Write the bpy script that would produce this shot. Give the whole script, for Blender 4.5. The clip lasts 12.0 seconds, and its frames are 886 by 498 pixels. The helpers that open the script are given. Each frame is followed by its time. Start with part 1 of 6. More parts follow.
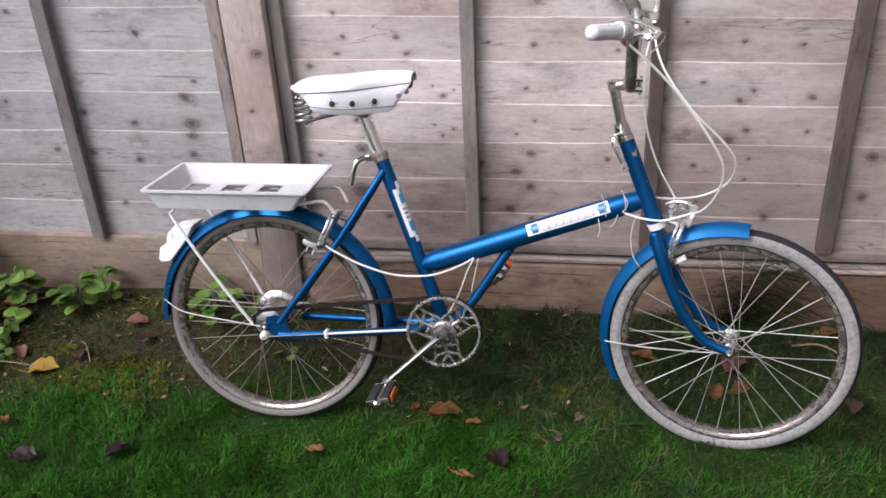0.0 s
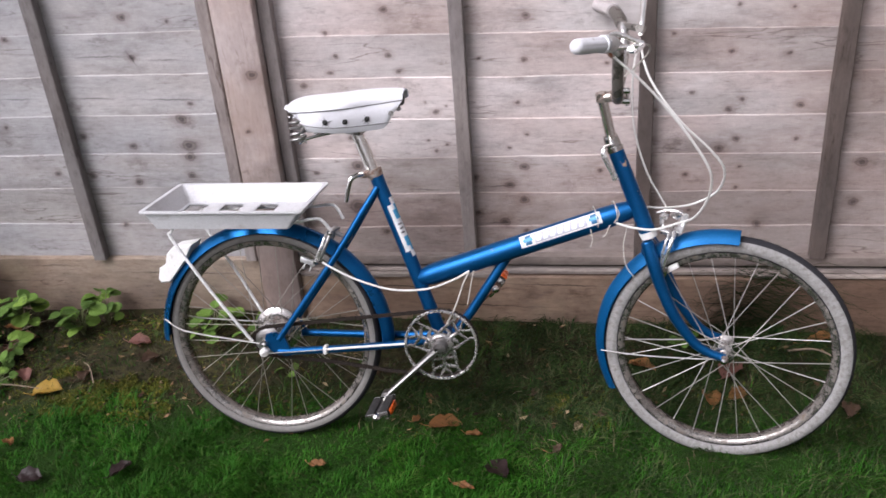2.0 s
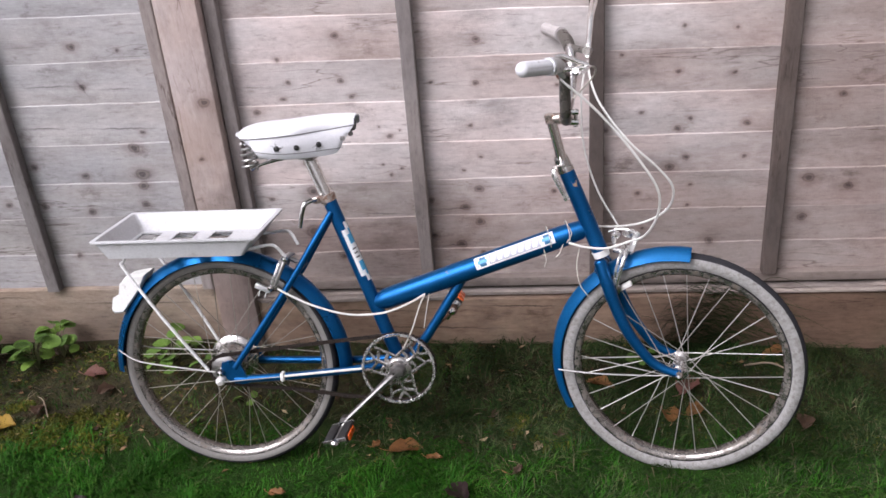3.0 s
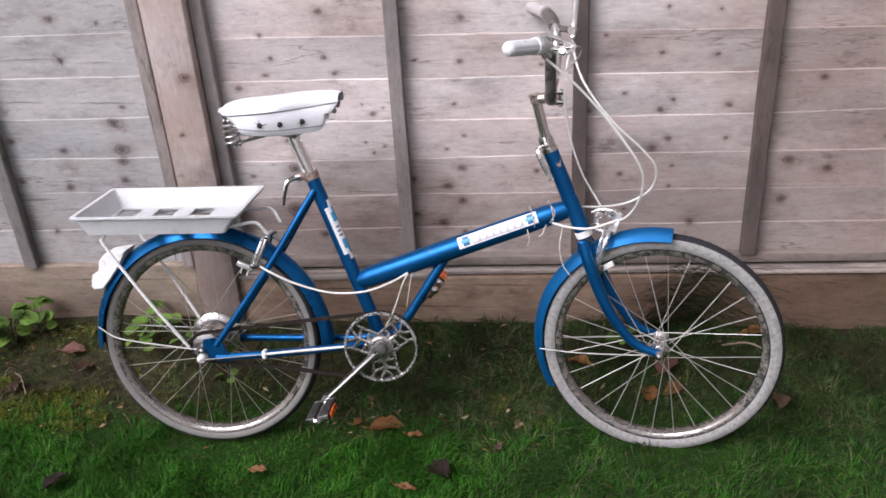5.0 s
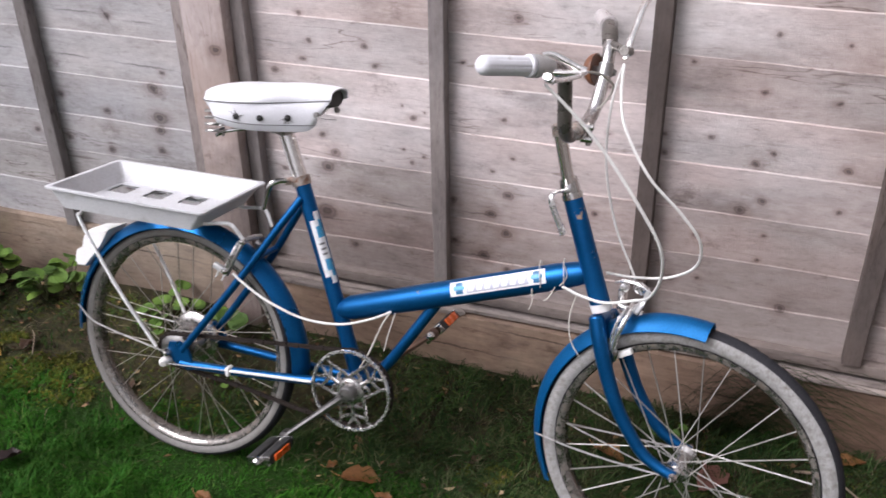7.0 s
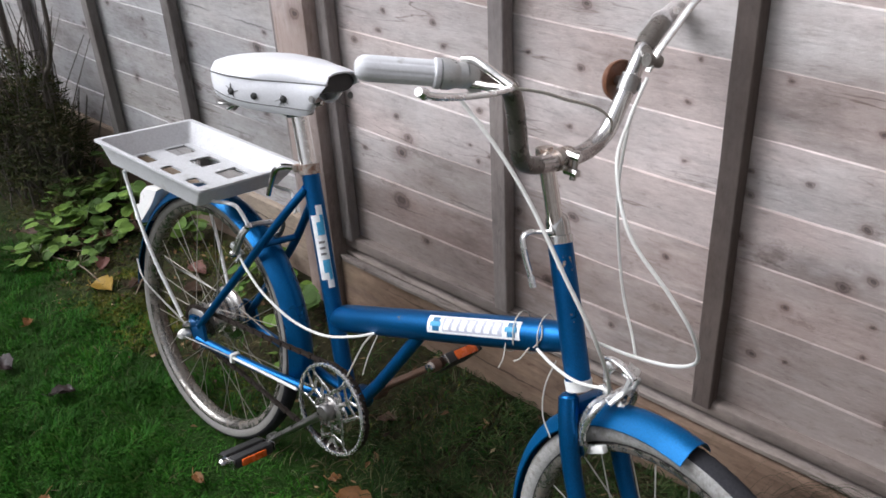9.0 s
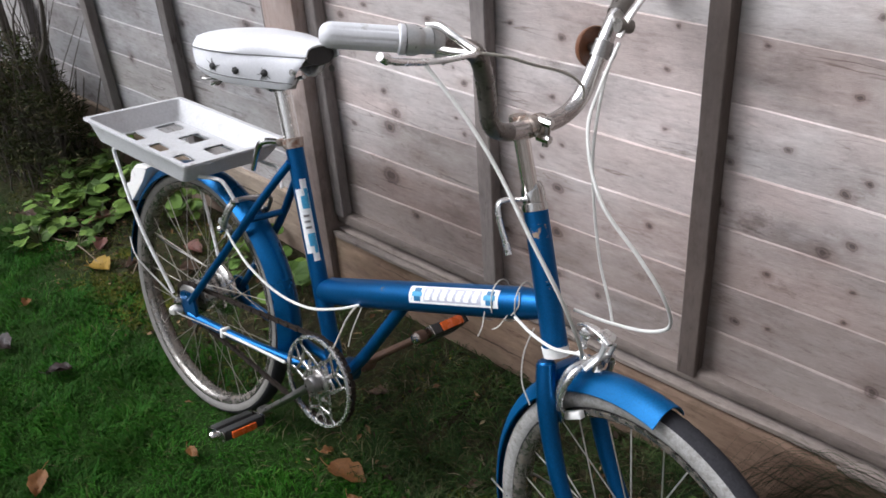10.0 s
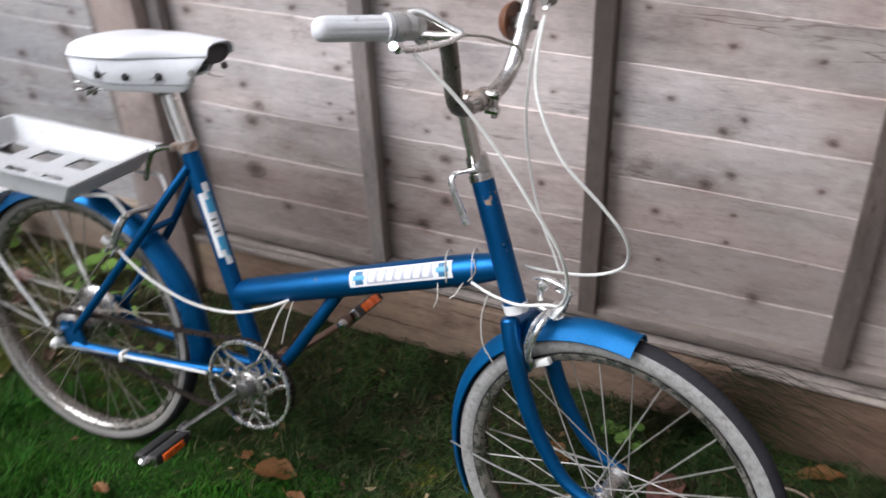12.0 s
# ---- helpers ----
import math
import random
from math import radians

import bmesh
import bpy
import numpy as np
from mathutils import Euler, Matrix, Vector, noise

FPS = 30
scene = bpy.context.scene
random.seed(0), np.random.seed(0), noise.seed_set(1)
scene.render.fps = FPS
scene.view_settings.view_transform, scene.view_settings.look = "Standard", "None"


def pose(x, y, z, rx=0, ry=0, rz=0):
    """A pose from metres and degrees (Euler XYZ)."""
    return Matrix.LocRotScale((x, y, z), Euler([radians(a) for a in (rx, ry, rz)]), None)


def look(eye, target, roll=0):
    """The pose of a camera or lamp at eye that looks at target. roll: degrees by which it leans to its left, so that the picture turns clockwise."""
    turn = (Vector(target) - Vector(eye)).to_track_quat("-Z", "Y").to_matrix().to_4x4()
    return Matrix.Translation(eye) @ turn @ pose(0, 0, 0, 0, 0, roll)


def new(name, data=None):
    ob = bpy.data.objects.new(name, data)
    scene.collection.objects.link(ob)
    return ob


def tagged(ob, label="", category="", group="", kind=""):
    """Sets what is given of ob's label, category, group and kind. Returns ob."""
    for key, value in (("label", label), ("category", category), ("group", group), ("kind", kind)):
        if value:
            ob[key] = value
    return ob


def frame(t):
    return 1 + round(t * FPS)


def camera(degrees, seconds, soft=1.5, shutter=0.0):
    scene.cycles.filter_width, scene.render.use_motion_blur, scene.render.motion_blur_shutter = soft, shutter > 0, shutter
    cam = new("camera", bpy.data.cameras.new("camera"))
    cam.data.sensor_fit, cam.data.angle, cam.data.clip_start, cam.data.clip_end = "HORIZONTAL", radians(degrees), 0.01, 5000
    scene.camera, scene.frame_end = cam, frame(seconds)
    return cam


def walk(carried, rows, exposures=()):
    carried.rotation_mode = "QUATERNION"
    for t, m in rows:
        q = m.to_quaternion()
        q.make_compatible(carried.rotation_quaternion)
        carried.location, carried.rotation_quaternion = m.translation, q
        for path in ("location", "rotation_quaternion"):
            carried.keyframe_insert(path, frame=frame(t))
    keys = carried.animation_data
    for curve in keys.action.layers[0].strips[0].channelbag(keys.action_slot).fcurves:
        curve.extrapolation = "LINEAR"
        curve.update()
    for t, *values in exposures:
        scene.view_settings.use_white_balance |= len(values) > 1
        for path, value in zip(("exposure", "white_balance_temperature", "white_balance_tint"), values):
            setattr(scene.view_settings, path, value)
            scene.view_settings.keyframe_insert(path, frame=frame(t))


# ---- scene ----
cam = camera(52.7, 12.0, soft=1.6, shutter=0.5)
PATH = [
    (0, (0.652, -1.628, 1.379), (0.352, 0.09, 0.4), -3.2),
    (0.5, (0.641, -1.639, 1.38), (0.325, 0.075, 0.401), -3.2),
    (1, (0.645, -1.642, 1.377), (0.293, 0.075, 0.412), -3.3),
    (1.5, (0.653, -1.639, 1.382), (0.339, 0.088, 0.423), -3.7),
    (2, (0.676, -1.647, 1.387), (0.365, 0.086, 0.438), -4.7),
    (2.5, (0.704, -1.65, 1.389), (0.437, 0.103, 0.464), -5.1),
    (3, (0.706, -1.647, 1.386), (0.465, 0.118, 0.478), -4.9),
    (3.2, (0.706, -1.643, 1.388), (0.457, 0.118, 0.481), -4.9),
    (4.8, (0.694, -1.647, 1.386), (0.489, 0.099, 0.437), -3.6),
    (5, (0.691, -1.648, 1.389), (0.502, 0.099, 0.434), -3.7),
    (5.5, (0.716, -1.632, 1.391), (0.548, 0.131, 0.461), -4.1),
    (6, (0.793, -1.505, 1.375), (0.484, 0.234, 0.438), -4.9),
    (6.5, (0.95, -1.348, 1.354), (0.349, 0.317, 0.422), -1.8),
    (6.7, (0.989, -1.304, 1.32), (0.36, 0.342, 0.373), -1.3),
    (8.3, (1.183, -0.856, 1.289), (0.262, 0.586, 0.253), -2.5),
    (8.5, (1.23, -0.813, 1.279), (0.184, 0.53, 0.229), -2.0),
    (9, (1.33, -0.726, 1.255), (0.122, 0.501, 0.238), -3.3),
    (9.5, (1.369, -0.716, 1.234), (0.131, 0.472, 0.207), -4.7),
    (10, (1.374, -0.706, 1.24), (0.158, 0.487, 0.192), -4.5),
    (10.5, (1.364, -0.709, 1.24), (0.185, 0.503, 0.172), -4.0),
    (11, (1.347, -0.726, 1.248), (0.19, 0.502, 0.174), -2.9),
    (11.5, (1.295, -0.785, 1.26), (0.267, 0.506, 0.131), -1.6),
    (12, (1.157, -0.9, 1.277), (0.431, 0.591, 0.159), -2.6),
]
walk(cam, [(t, look(eye, target, roll)) for t, eye, target, roll in PATH], [(0.0, 0.39, 6200, 19), (5.5, 0.42, 6200, 19), (6.5, 0.44, 6200, 19), (9.0, 0.31, 6080, 12), (12.0, 0.30, 6080, 12)])

# ---- world, light ----
SUN_HEIGHT, SUN_TURN = radians(47), radians(226)
world = bpy.data.worlds.new("overcast_sky")
scene.world = world
world.use_nodes = True
wn, wl = world.node_tree.nodes, world.node_tree.links
sky = wn.new("ShaderNodeTexSky")
sky.sky_type, sky.sun_disc = "NISHITA", False
sky.sun_elevation, sky.sun_rotation = SUN_HEIGHT, SUN_TURN
sky.air_density, sky.dust_density, sky.ozone_density = 1.0, 6.0, 1.0
grey = wn.new("ShaderNodeHueSaturation")
grey.inputs["Saturation"].default_value = 0.12
wl.new(sky.outputs[0], grey.inputs["Color"])
wl.new(grey.outputs[0], wn["Background"].inputs["Color"])
wn["Background"].inputs["Strength"].default_value = 0.125
lamp = bpy.data.lights.new("sun", "SUN")
lamp.energy, lamp.angle, lamp.color = 1.9, radians(45), (1.0, 0.985, 0.975)
sun = new("sun", lamp)
sun.matrix_world = look((-2.6, -2.6, 4.6), (0.3, 0.2, 0.3))


# ---- materials ----
def nodes_of(name):
    m = bpy.data.materials.new(name)
    m.use_nodes = True
    nt = m.node_tree
    return m, nt.nodes, nt.links, nt.nodes["Principled BSDF"]


def ramp(ns, stops):
    r = ns.new("ShaderNodeValToRGB")
    while len(r.color_ramp.elements) < len(stops):
        r.color_ramp.elements.new(0.5)
    for e, (at, c) in zip(r.color_ramp.elements, stops):
        e.position, e.color = at, (*c, 1) if len(c) == 3 else c
    return r


def tex(ns, ls, scale, detail=4.0, stretch=(1, 1, 1), shift=None, rough=0.55):
    """A noise in object space, stretched, shifted by the object's own random number."""
    co = ns.new("ShaderNodeTexCoord")
    mp = ns.new("ShaderNodeMapping")
    mp.inputs["Scale"].default_value = stretch
    ls.new(co.outputs["Object"], mp.inputs["Vector"])
    if shift:
        info = ns.new("ShaderNodeObjectInfo")
        mul = ns.new("ShaderNodeMath")
        mul.operation, mul.inputs[1].default_value = "MULTIPLY", shift
        ls.new(info.outputs["Random"], mul.inputs[0])
        ls.new(mul.outputs[0], mp.inputs["Location"])
    n = ns.new("ShaderNodeTexNoise")
    n.inputs["Scale"].default_value, n.inputs["Detail"].default_value, n.inputs["Roughness"].default_value = scale, detail, rough
    ls.new(mp.outputs[0], n.inputs["Vector"])
    return n


def mix(ns, ls, fac, a, b, mode="MIX"):
    m = ns.new("ShaderNodeMix")
    m.data_type, m.blend_type = "RGBA", mode
    for sock, v in ((m.inputs[0], fac), (m.inputs[6], a), (m.inputs[7], b)):
        if isinstance(v, (int, float)):
            sock.default_value = v
        elif isinstance(v, tuple):
            sock.default_value = (*v, 1)
        else:
            ls.new(v, sock)
    return m.outputs[2]


def bump(ns, ls, bsdf, height, strength, distance):
    b = ns.new("ShaderNodeBump")
    b.inputs["Strength"].default_value, b.inputs["Distance"].default_value = strength, distance
    ls.new(height, b.inputs["Height"])
    ls.new(b.outputs[0], bsdf.inputs["Normal"])


def surface(name, light, dark, rough=0.5, metal=0.0, scale=30.0, fine=260.0, coat=0.0, relief=0.15, stain=None, cover=(0.62, 0.72), shift=None, spec=None, rough_var=0.12, grit=1.0):
    """A plain surface with blotches, grain and staining of another colour."""
    m, ns, ls, b = nodes_of(name)
    big, small = tex(ns, ls, scale, shift=shift), tex(ns, ls, fine, 3, shift=shift)
    col = mix(ns, ls, big.outputs[0], dark, light)
    speck = ramp(ns, [(0.3, (1 - 0.18 * grit,) * 3), (0.7, (1 + 0.12 * grit,) * 3)])
    ls.new(small.outputs[0], speck.inputs[0])
    col = mix(ns, ls, 1.0, col, speck.outputs[0], "MULTIPLY")
    if stain:
        patch = tex(ns, ls, scale * 1.7, 6, shift=shift, rough=0.65)
        mask = ramp(ns, [(cover[0], (0, 0, 0)), (cover[1], (1, 1, 1))])
        ls.new(patch.outputs[0], mask.inputs[0])
        col = mix(ns, ls, mask.outputs[0], col, stain)
        if metal:
            sub = ns.new("ShaderNodeMath")
            sub.operation, sub.inputs[0].default_value, sub.use_clamp = "SUBTRACT", metal, True
            ls.new(mask.outputs[0], sub.inputs[1])
            ls.new(sub.outputs[0], b.inputs["Metallic"])
    ls.new(col, b.inputs["Base Color"])
    if metal and not stain:
        b.inputs["Metallic"].default_value = metal
    rr = ramp(ns, [(0.3, (max(rough - rough_var, 0.03),) * 3), (0.7, (min(rough + rough_var, 1),) * 3)])
    ls.new(big.outputs[0], rr.inputs[0])
    ls.new(rr.outputs[0], b.inputs["Roughness"])
    if coat:
        b.inputs["Coat Weight"].default_value, b.inputs["Coat Roughness"].default_value = coat, 0.12
    if spec is not None:
        b.inputs["Specular IOR Level"].default_value = spec
    bump(ns, ls, b, small.outputs[0], relief, 0.001)
    return m


def weathered_wood(name, light, grey, knots=(), along="x", rust=0.0, green=0.0, deep=1.0, mould=0.45, stains_shade=(), cracks=()):
    """Old timber: tan and silvered patches, soft blotches, faint long grain, knots at given places (x, z, radius)."""
    m, ns, ls, b = nodes_of(name)
    flat = along == "x"
    grain = tex(ns, ls, 1.0, 8, (2.0, 20, 20) if flat else (20, 20, 2.0), 40.0, 0.66)
    fine = tex(ns, ls, 1.0, 5, (22, 130, 130) if flat else (130, 130, 22), 25.0, 0.7)
    speck = tex(ns, ls, 70.0, 6, (0.6, 1, 1) if flat else (1, 1, 0.6), 3.0, 0.75)
    patch = tex(ns, ls, 2.4, 5, (0.6, 1, 1.7) if flat else (1.7, 1.7, 0.6), 17.0, 0.6)
    blot = tex(ns, ls, 8.0, 8, (0.62, 1, 1.25) if flat else (1.25, 1.25, 0.62), 7.0, 0.72)
    p = ramp(ns, [(0.40, (0, 0, 0)), (0.60, (1, 1, 1))])
    ls.new(patch.outputs[0], p.inputs[0])
    col = mix(ns, ls, p.outputs[0], light, grey)
    for src, stops in ((blot, ((0.30, 0.70), (0.40, 0.89), (0.50, 0.99), (0.72, 1.09))), (grain, ((0.26, 0.82), (0.38, 0.95), (0.56, 1.0), (0.74, 1.06))), (fine, ((0.28, 0.76), (0.42, 0.96), (0.70, 1.06))), (speck, ((0.30, 0.78), (0.40, 0.95), (0.56, 1.01), (0.72, 1.07)))):
        r = ramp(ns, [(at, tuple(1 - (1 - v) * deep * k for k in (0.94, 1.0, 1.02))) for at, v in stops])
        ls.new(src.outputs[0], r.inputs[0])
        col = mix(ns, ls, 1.0, col, r.outputs[0], "MULTIPLY")
    line = tex(ns, ls, 1.0, 4, (1.8, 15, 15) if flat else (15, 15, 1.8), 31.0, 0.55)
    crack = ramp(ns, [(0.409, (1, 1, 1)), (0.418, (0.48, 0.44, 0.42)), (0.427, (1, 1, 1)), (0.560, (1, 1, 1)), (0.566, (0.62, 0.58, 0.56)), (0.572, (1, 1, 1))])
    ls.new(line.outputs[0], crack.inputs[0])
    some = ramp(ns, [(0.50, (0, 0, 0)), (0.60, (1, 1, 1))])
    ls.new(tex(ns, ls, 4.0, 3, (1, 1, 1), 13.0).outputs[0], some.inputs[0])
    col = mix(ns, ls, 1.0, col, mix(ns, ls, some.outputs[0], (1.0, 1.0, 1.0), crack.outputs[0]), "MULTIPLY")
    if mould:
        r = ramp(ns, [(0.56, (0, 0, 0)), (0.70, (mould,) * 3)])
        ls.new(tex(ns, ls, 5.5, 7, (0.55, 1, 1.4) if flat else (1.4, 1.4, 0.55), 23.0, 0.66).outputs[0], r.inputs[0])
        col = mix(ns, ls, r.outputs[0], col, (0.105, 0.088, 0.082))
    if rust:
        r = ramp(ns, [(0.45, (0, 0, 0)), (0.75, (rust,) * 3)])
        ls.new(tex(ns, ls, 2.3, 5, (1, 1, 1.5), 9.0).outputs[0], r.inputs[0])
        col = mix(ns, ls, r.outputs[0], col, (0.23, 0.13, 0.075))
    if green:
        r = ramp(ns, [(0.5, (0, 0, 0)), (0.8, (green,) * 3)])
        ls.new(tex(ns, ls, 6.0, 5, (1, 1, 1), 5.0).outputs[0], r.inputs[0])
        col = mix(ns, ls, r.outputs[0], col, (0.10, 0.12, 0.06))
    if stains_shade:
        # ragged brown staining and painted shade, at (x, z, half width, half height, strength)
        geo2 = ns.new("ShaderNodeNewGeometry")
        rag = tex(ns, ls, 4.0, 7, (0.5, 1, 1.6), None, 0.68)
        total = None
        for x, z, rx, rz, k in stains_shade:
            d = ns.new("ShaderNodeVectorMath")
            d.operation = "SUBTRACT"
            d.inputs[1].default_value = (x, 0, z)
            ls.new(geo2.outputs["Position"], d.inputs[0])
            sc = ns.new("ShaderNodeVectorMath")
            sc.operation = "MULTIPLY"
            sc.inputs[1].default_value = (1 / rx, 0, 1 / rz)
            ls.new(d.outputs[0], sc.inputs[0])
            ln = ns.new("ShaderNodeVectorMath")
            ln.operation = "LENGTH"
            ls.new(sc.outputs[0], ln.inputs[0])
            ad = ns.new("ShaderNodeMath")
            ad.operation, ad.inputs[1].default_value = "MULTIPLY_ADD", 2.4
            ls.new(rag.outputs[0], ad.inputs[0])
            ls.new(ln.outputs["Value"], ad.inputs[2])
            r = ramp(ns, [(0.0, (k,) * 3), (0.45, (k * 0.85,) * 3), (1.0, (0, 0, 0))])
            hf = ns.new("ShaderNodeMath")
            hf.operation, hf.inputs[1].default_value = "MULTIPLY_ADD", 0.55
            hf.inputs[2].default_value = -0.55
            ls.new(ad.outputs[0], hf.inputs[0])
            ls.new(hf.outputs[0], r.inputs[0])
            total = r.outputs[0] if total is None else mix(ns, ls, 1.0, total, r.outputs[0], "LIGHTEN")
        col = mix(ns, ls, total, col, mix(ns, ls, 1.0, col, (0.46, 0.40, 0.375), "MULTIPLY"))
    if cracks:
        # dark ragged splits between given ends
        geo3 = ns.new("ShaderNodeNewGeometry")
        jag = tex(ns, ls, 26.0, 5, (1, 1, 1), None, 0.7)
        shake = ns.new("ShaderNodeVectorMath")
        shake.operation, shake.inputs[1].default_value = "MULTIPLY_ADD", (0.03, 0.0, 0.016)
        ls.new(jag.outputs["Color"], shake.inputs[0])
        ls.new(geo3.outputs["Position"], shake.inputs[2])
        for x0, z0, x1, z1, dark in cracks:
            turn, long = math.atan2(z1 - z0, x1 - x0), math.hypot(x1 - x0, z1 - z0)
            mp = ns.new("ShaderNodeMapping")
            mp.vector_type = "TEXTURE"
            mp.inputs["Location"].default_value = ((x0 + x1) / 2 + 0.015, 0, (z0 + z1) / 2 + 0.008)
            mp.inputs["Rotation"].default_value = (0, -turn, 0)
            mp.inputs["Scale"].default_value = (long / 2, 1e3, 0.0034)
            ls.new(shake.outputs[0], mp.inputs["Vector"])
            ln = ns.new("ShaderNodeVectorMath")
            ln.operation = "LENGTH"
            ls.new(mp.outputs[0], ln.inputs[0])
            r = ramp(ns, [(0.25, (1 - 0.62 * dark,) * 3), (0.55, (1 - 0.25 * dark,) * 3), (1.0, (1, 1, 1))])
            ls.new(ln.outputs["Value"], r.inputs[0])
            col = mix(ns, ls, 1.0, col, r.outputs[0], "MULTIPLY")
    # each piece has its own tone
    info = ns.new("ShaderNodeObjectInfo")
    tone = ramp(ns, [(0.0, (0.80, 0.78, 0.77)), (0.35, (0.92, 0.90, 0.90)), (1.0, (1.06, 1.05, 1.05))])
    ls.new(info.outputs["Random"], tone.inputs[0])
    col = mix(ns, ls, 1.0, col, tone.outputs[0], "MULTIPLY")
    if knots:
        geo = ns.new("ShaderNodeNewGeometry")
        warp = tex(ns, ls, 45.0, 3)
        add = ns.new("ShaderNodeVectorMath")
        add.operation = "MULTIPLY_ADD"
        add.inputs[1].default_value = (0.014, 0.0, 0.012)
        ls.new(warp.outputs["Color"], add.inputs[0])
        ls.new(geo.outputs["Position"], add.inputs[2])
        near = None
        for x, z, r in knots:
            d = ns.new("ShaderNodeVectorMath")
            d.operation = "SUBTRACT"
            d.inputs[1].default_value = (x + 0.006, 0, z + 0.006)
            ls.new(add.outputs[0], d.inputs[0])
            sc = ns.new("ShaderNodeVectorMath")
            sc.operation = "MULTIPLY"
            sc.inputs[1].default_value = (0.80 / r, 0, 1.0 / r)
            ls.new(d.outputs[0], sc.inputs[0])
            ln = ns.new("ShaderNodeVectorMath")
            ln.operation = "LENGTH"
            ls.new(sc.outputs[0], ln.inputs[0])
            if near is None:
                near = ln.outputs["Value"]
            else:
                mi = ns.new("ShaderNodeMath")
                mi.operation = "MINIMUM"
                ls.new(near, mi.inputs[0])
                ls.new(ln.outputs["Value"], mi.inputs[1])
                near = mi.outputs[0]
        half = ns.new("ShaderNodeMath")
        half.operation, half.inputs[1].default_value = "MULTIPLY", 0.4
        ls.new(near, half.inputs[0])
        k = ramp(ns, [(0.0, (0.34, 0.31, 0.30)), (0.13, (0.27, 0.25, 0.245)), (0.22, (0.55, 0.50, 0.48)), (0.31, (0.46, 0.42, 0.41)), (0.42, (0.80, 0.76, 0.75)), (0.70, (0.91, 0.89, 0.88)), (1.0, (1, 1, 1))])
        ls.new(half.outputs[0], k.inputs[0])
        col = mix(ns, ls, 1.0, col, k.outputs[0], "MULTIPLY")
        # sooty smudges and scuffs
        r = ramp(ns, [(0.585, (1, 1, 1)), (0.63, (0.80, 0.78, 0.77)), (0.70, (0.58, 0.56, 0.55))])
        ls.new(tex(ns, ls, 11.0, 9, (0.7, 1, 1.2), 19.0, 0.74).outputs[0], r.inputs[0])
        col = mix(ns, ls, 1.0, col, r.outputs[0], "MULTIPLY")
        # pale scratched fibres
        r = ramp(ns, [(0.60, (1, 1, 1)), (0.70, (1.16, 1.16, 1.15))])
        ls.new(tex(ns, ls, 1.0, 6, (16, 95, 95), 12.0, 0.7).outputs[0], r.inputs[0])
        col = mix(ns, ls, 1.0, col, r.outputs[0], "MULTIPLY")
    ls.new(col, b.inputs["Base Color"])
    b.inputs["Roughness"].default_value = 0.85
    b.inputs["Specular IOR Level"].default_value = 0.25
    tot = mix(ns, ls, 0.4, grain.outputs[0], fine.outputs[0])
    bump(ns, ls, b, mix(ns, ls, 0.4, tot, speck.outputs[0]), 0.75, 0.005)
    return m


def tyre_wall(name, base, dark):
    """Dirty pale rubber, streaked."""
    return surface(name, base, dark, rough=0.75, scale=60, fine=360, stain=(0.15, 0.138, 0.122), cover=(0.47, 0.72), relief=0.5, grit=1.1)


BLUE = surface("blue_enamel", (0.0030, 0.098, 0.275), (0.002, 0.072, 0.215), rough=0.37, metal=0.72, scale=9, fine=420, coat=0.03, spec=0.35, relief=0.05, stain=(0.12, 0.085, 0.06), cover=(0.685, 0.70))
CHIPPED = surface("chipped_blue_enamel", (0.0030, 0.098, 0.275), (0.002, 0.072, 0.215), rough=0.37, metal=0.72, scale=14, fine=420, coat=0.03, spec=0.35, relief=0.05, stain=(0.30, 0.225, 0.16), cover=(0.612, 0.628))
GUARDF = surface("dull_blue_enamel", (0.0025, 0.104, 0.280), (0.002, 0.078, 0.220), rough=0.42, metal=0.50, scale=9, fine=420, spec=0.25, relief=0.08, stain=(0.10, 0.080, 0.065), cover=(0.66, 0.69))
GUARDB = surface("weathered_blue_enamel", (0.0040, 0.112, 0.300), (0.003, 0.078, 0.225), rough=0.30, rough_var=0.06, metal=0.70, scale=9, fine=420, spec=0.3, relief=0.06, stain=(0.12, 0.085, 0.06), cover=(0.68, 0.70))
CHROME = surface("worn_chrome", (0.72, 0.71, 0.69), (0.50, 0.49, 0.47), rough=0.15, rough_var=0.07, metal=1.0, scale=40, fine=500, relief=0.03, grit=0.4, stain=(0.20, 0.11, 0.06), cover=(0.66, 0.74))
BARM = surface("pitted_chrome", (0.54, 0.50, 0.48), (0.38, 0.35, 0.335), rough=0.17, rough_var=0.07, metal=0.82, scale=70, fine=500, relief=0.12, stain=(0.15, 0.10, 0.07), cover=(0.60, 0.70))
BARD = surface("dark_bar_chrome", (0.22, 0.200, 0.185), (0.15, 0.135, 0.122), rough=0.30, rough_var=0.08, metal=0.70, scale=60, fine=500, relief=0.12, stain=(0.11, 0.085, 0.065), cover=(0.60, 0.74))
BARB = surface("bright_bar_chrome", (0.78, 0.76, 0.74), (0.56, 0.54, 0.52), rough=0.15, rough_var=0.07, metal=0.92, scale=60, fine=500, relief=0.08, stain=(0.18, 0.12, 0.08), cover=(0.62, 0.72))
RUSTY = surface("rusty_chrome", (0.55, 0.50, 0.45), (0.38, 0.32, 0.28), rough=0.35, metal=0.9, scale=60, fine=400, relief=0.3, stain=(0.20, 0.090, 0.048), cover=(0.42, 0.60))
RUST = surface("brown_rust", (0.15, 0.080, 0.050), (0.07, 0.038, 0.026), rough=0.75, scale=60, fine=400, relief=0.5)
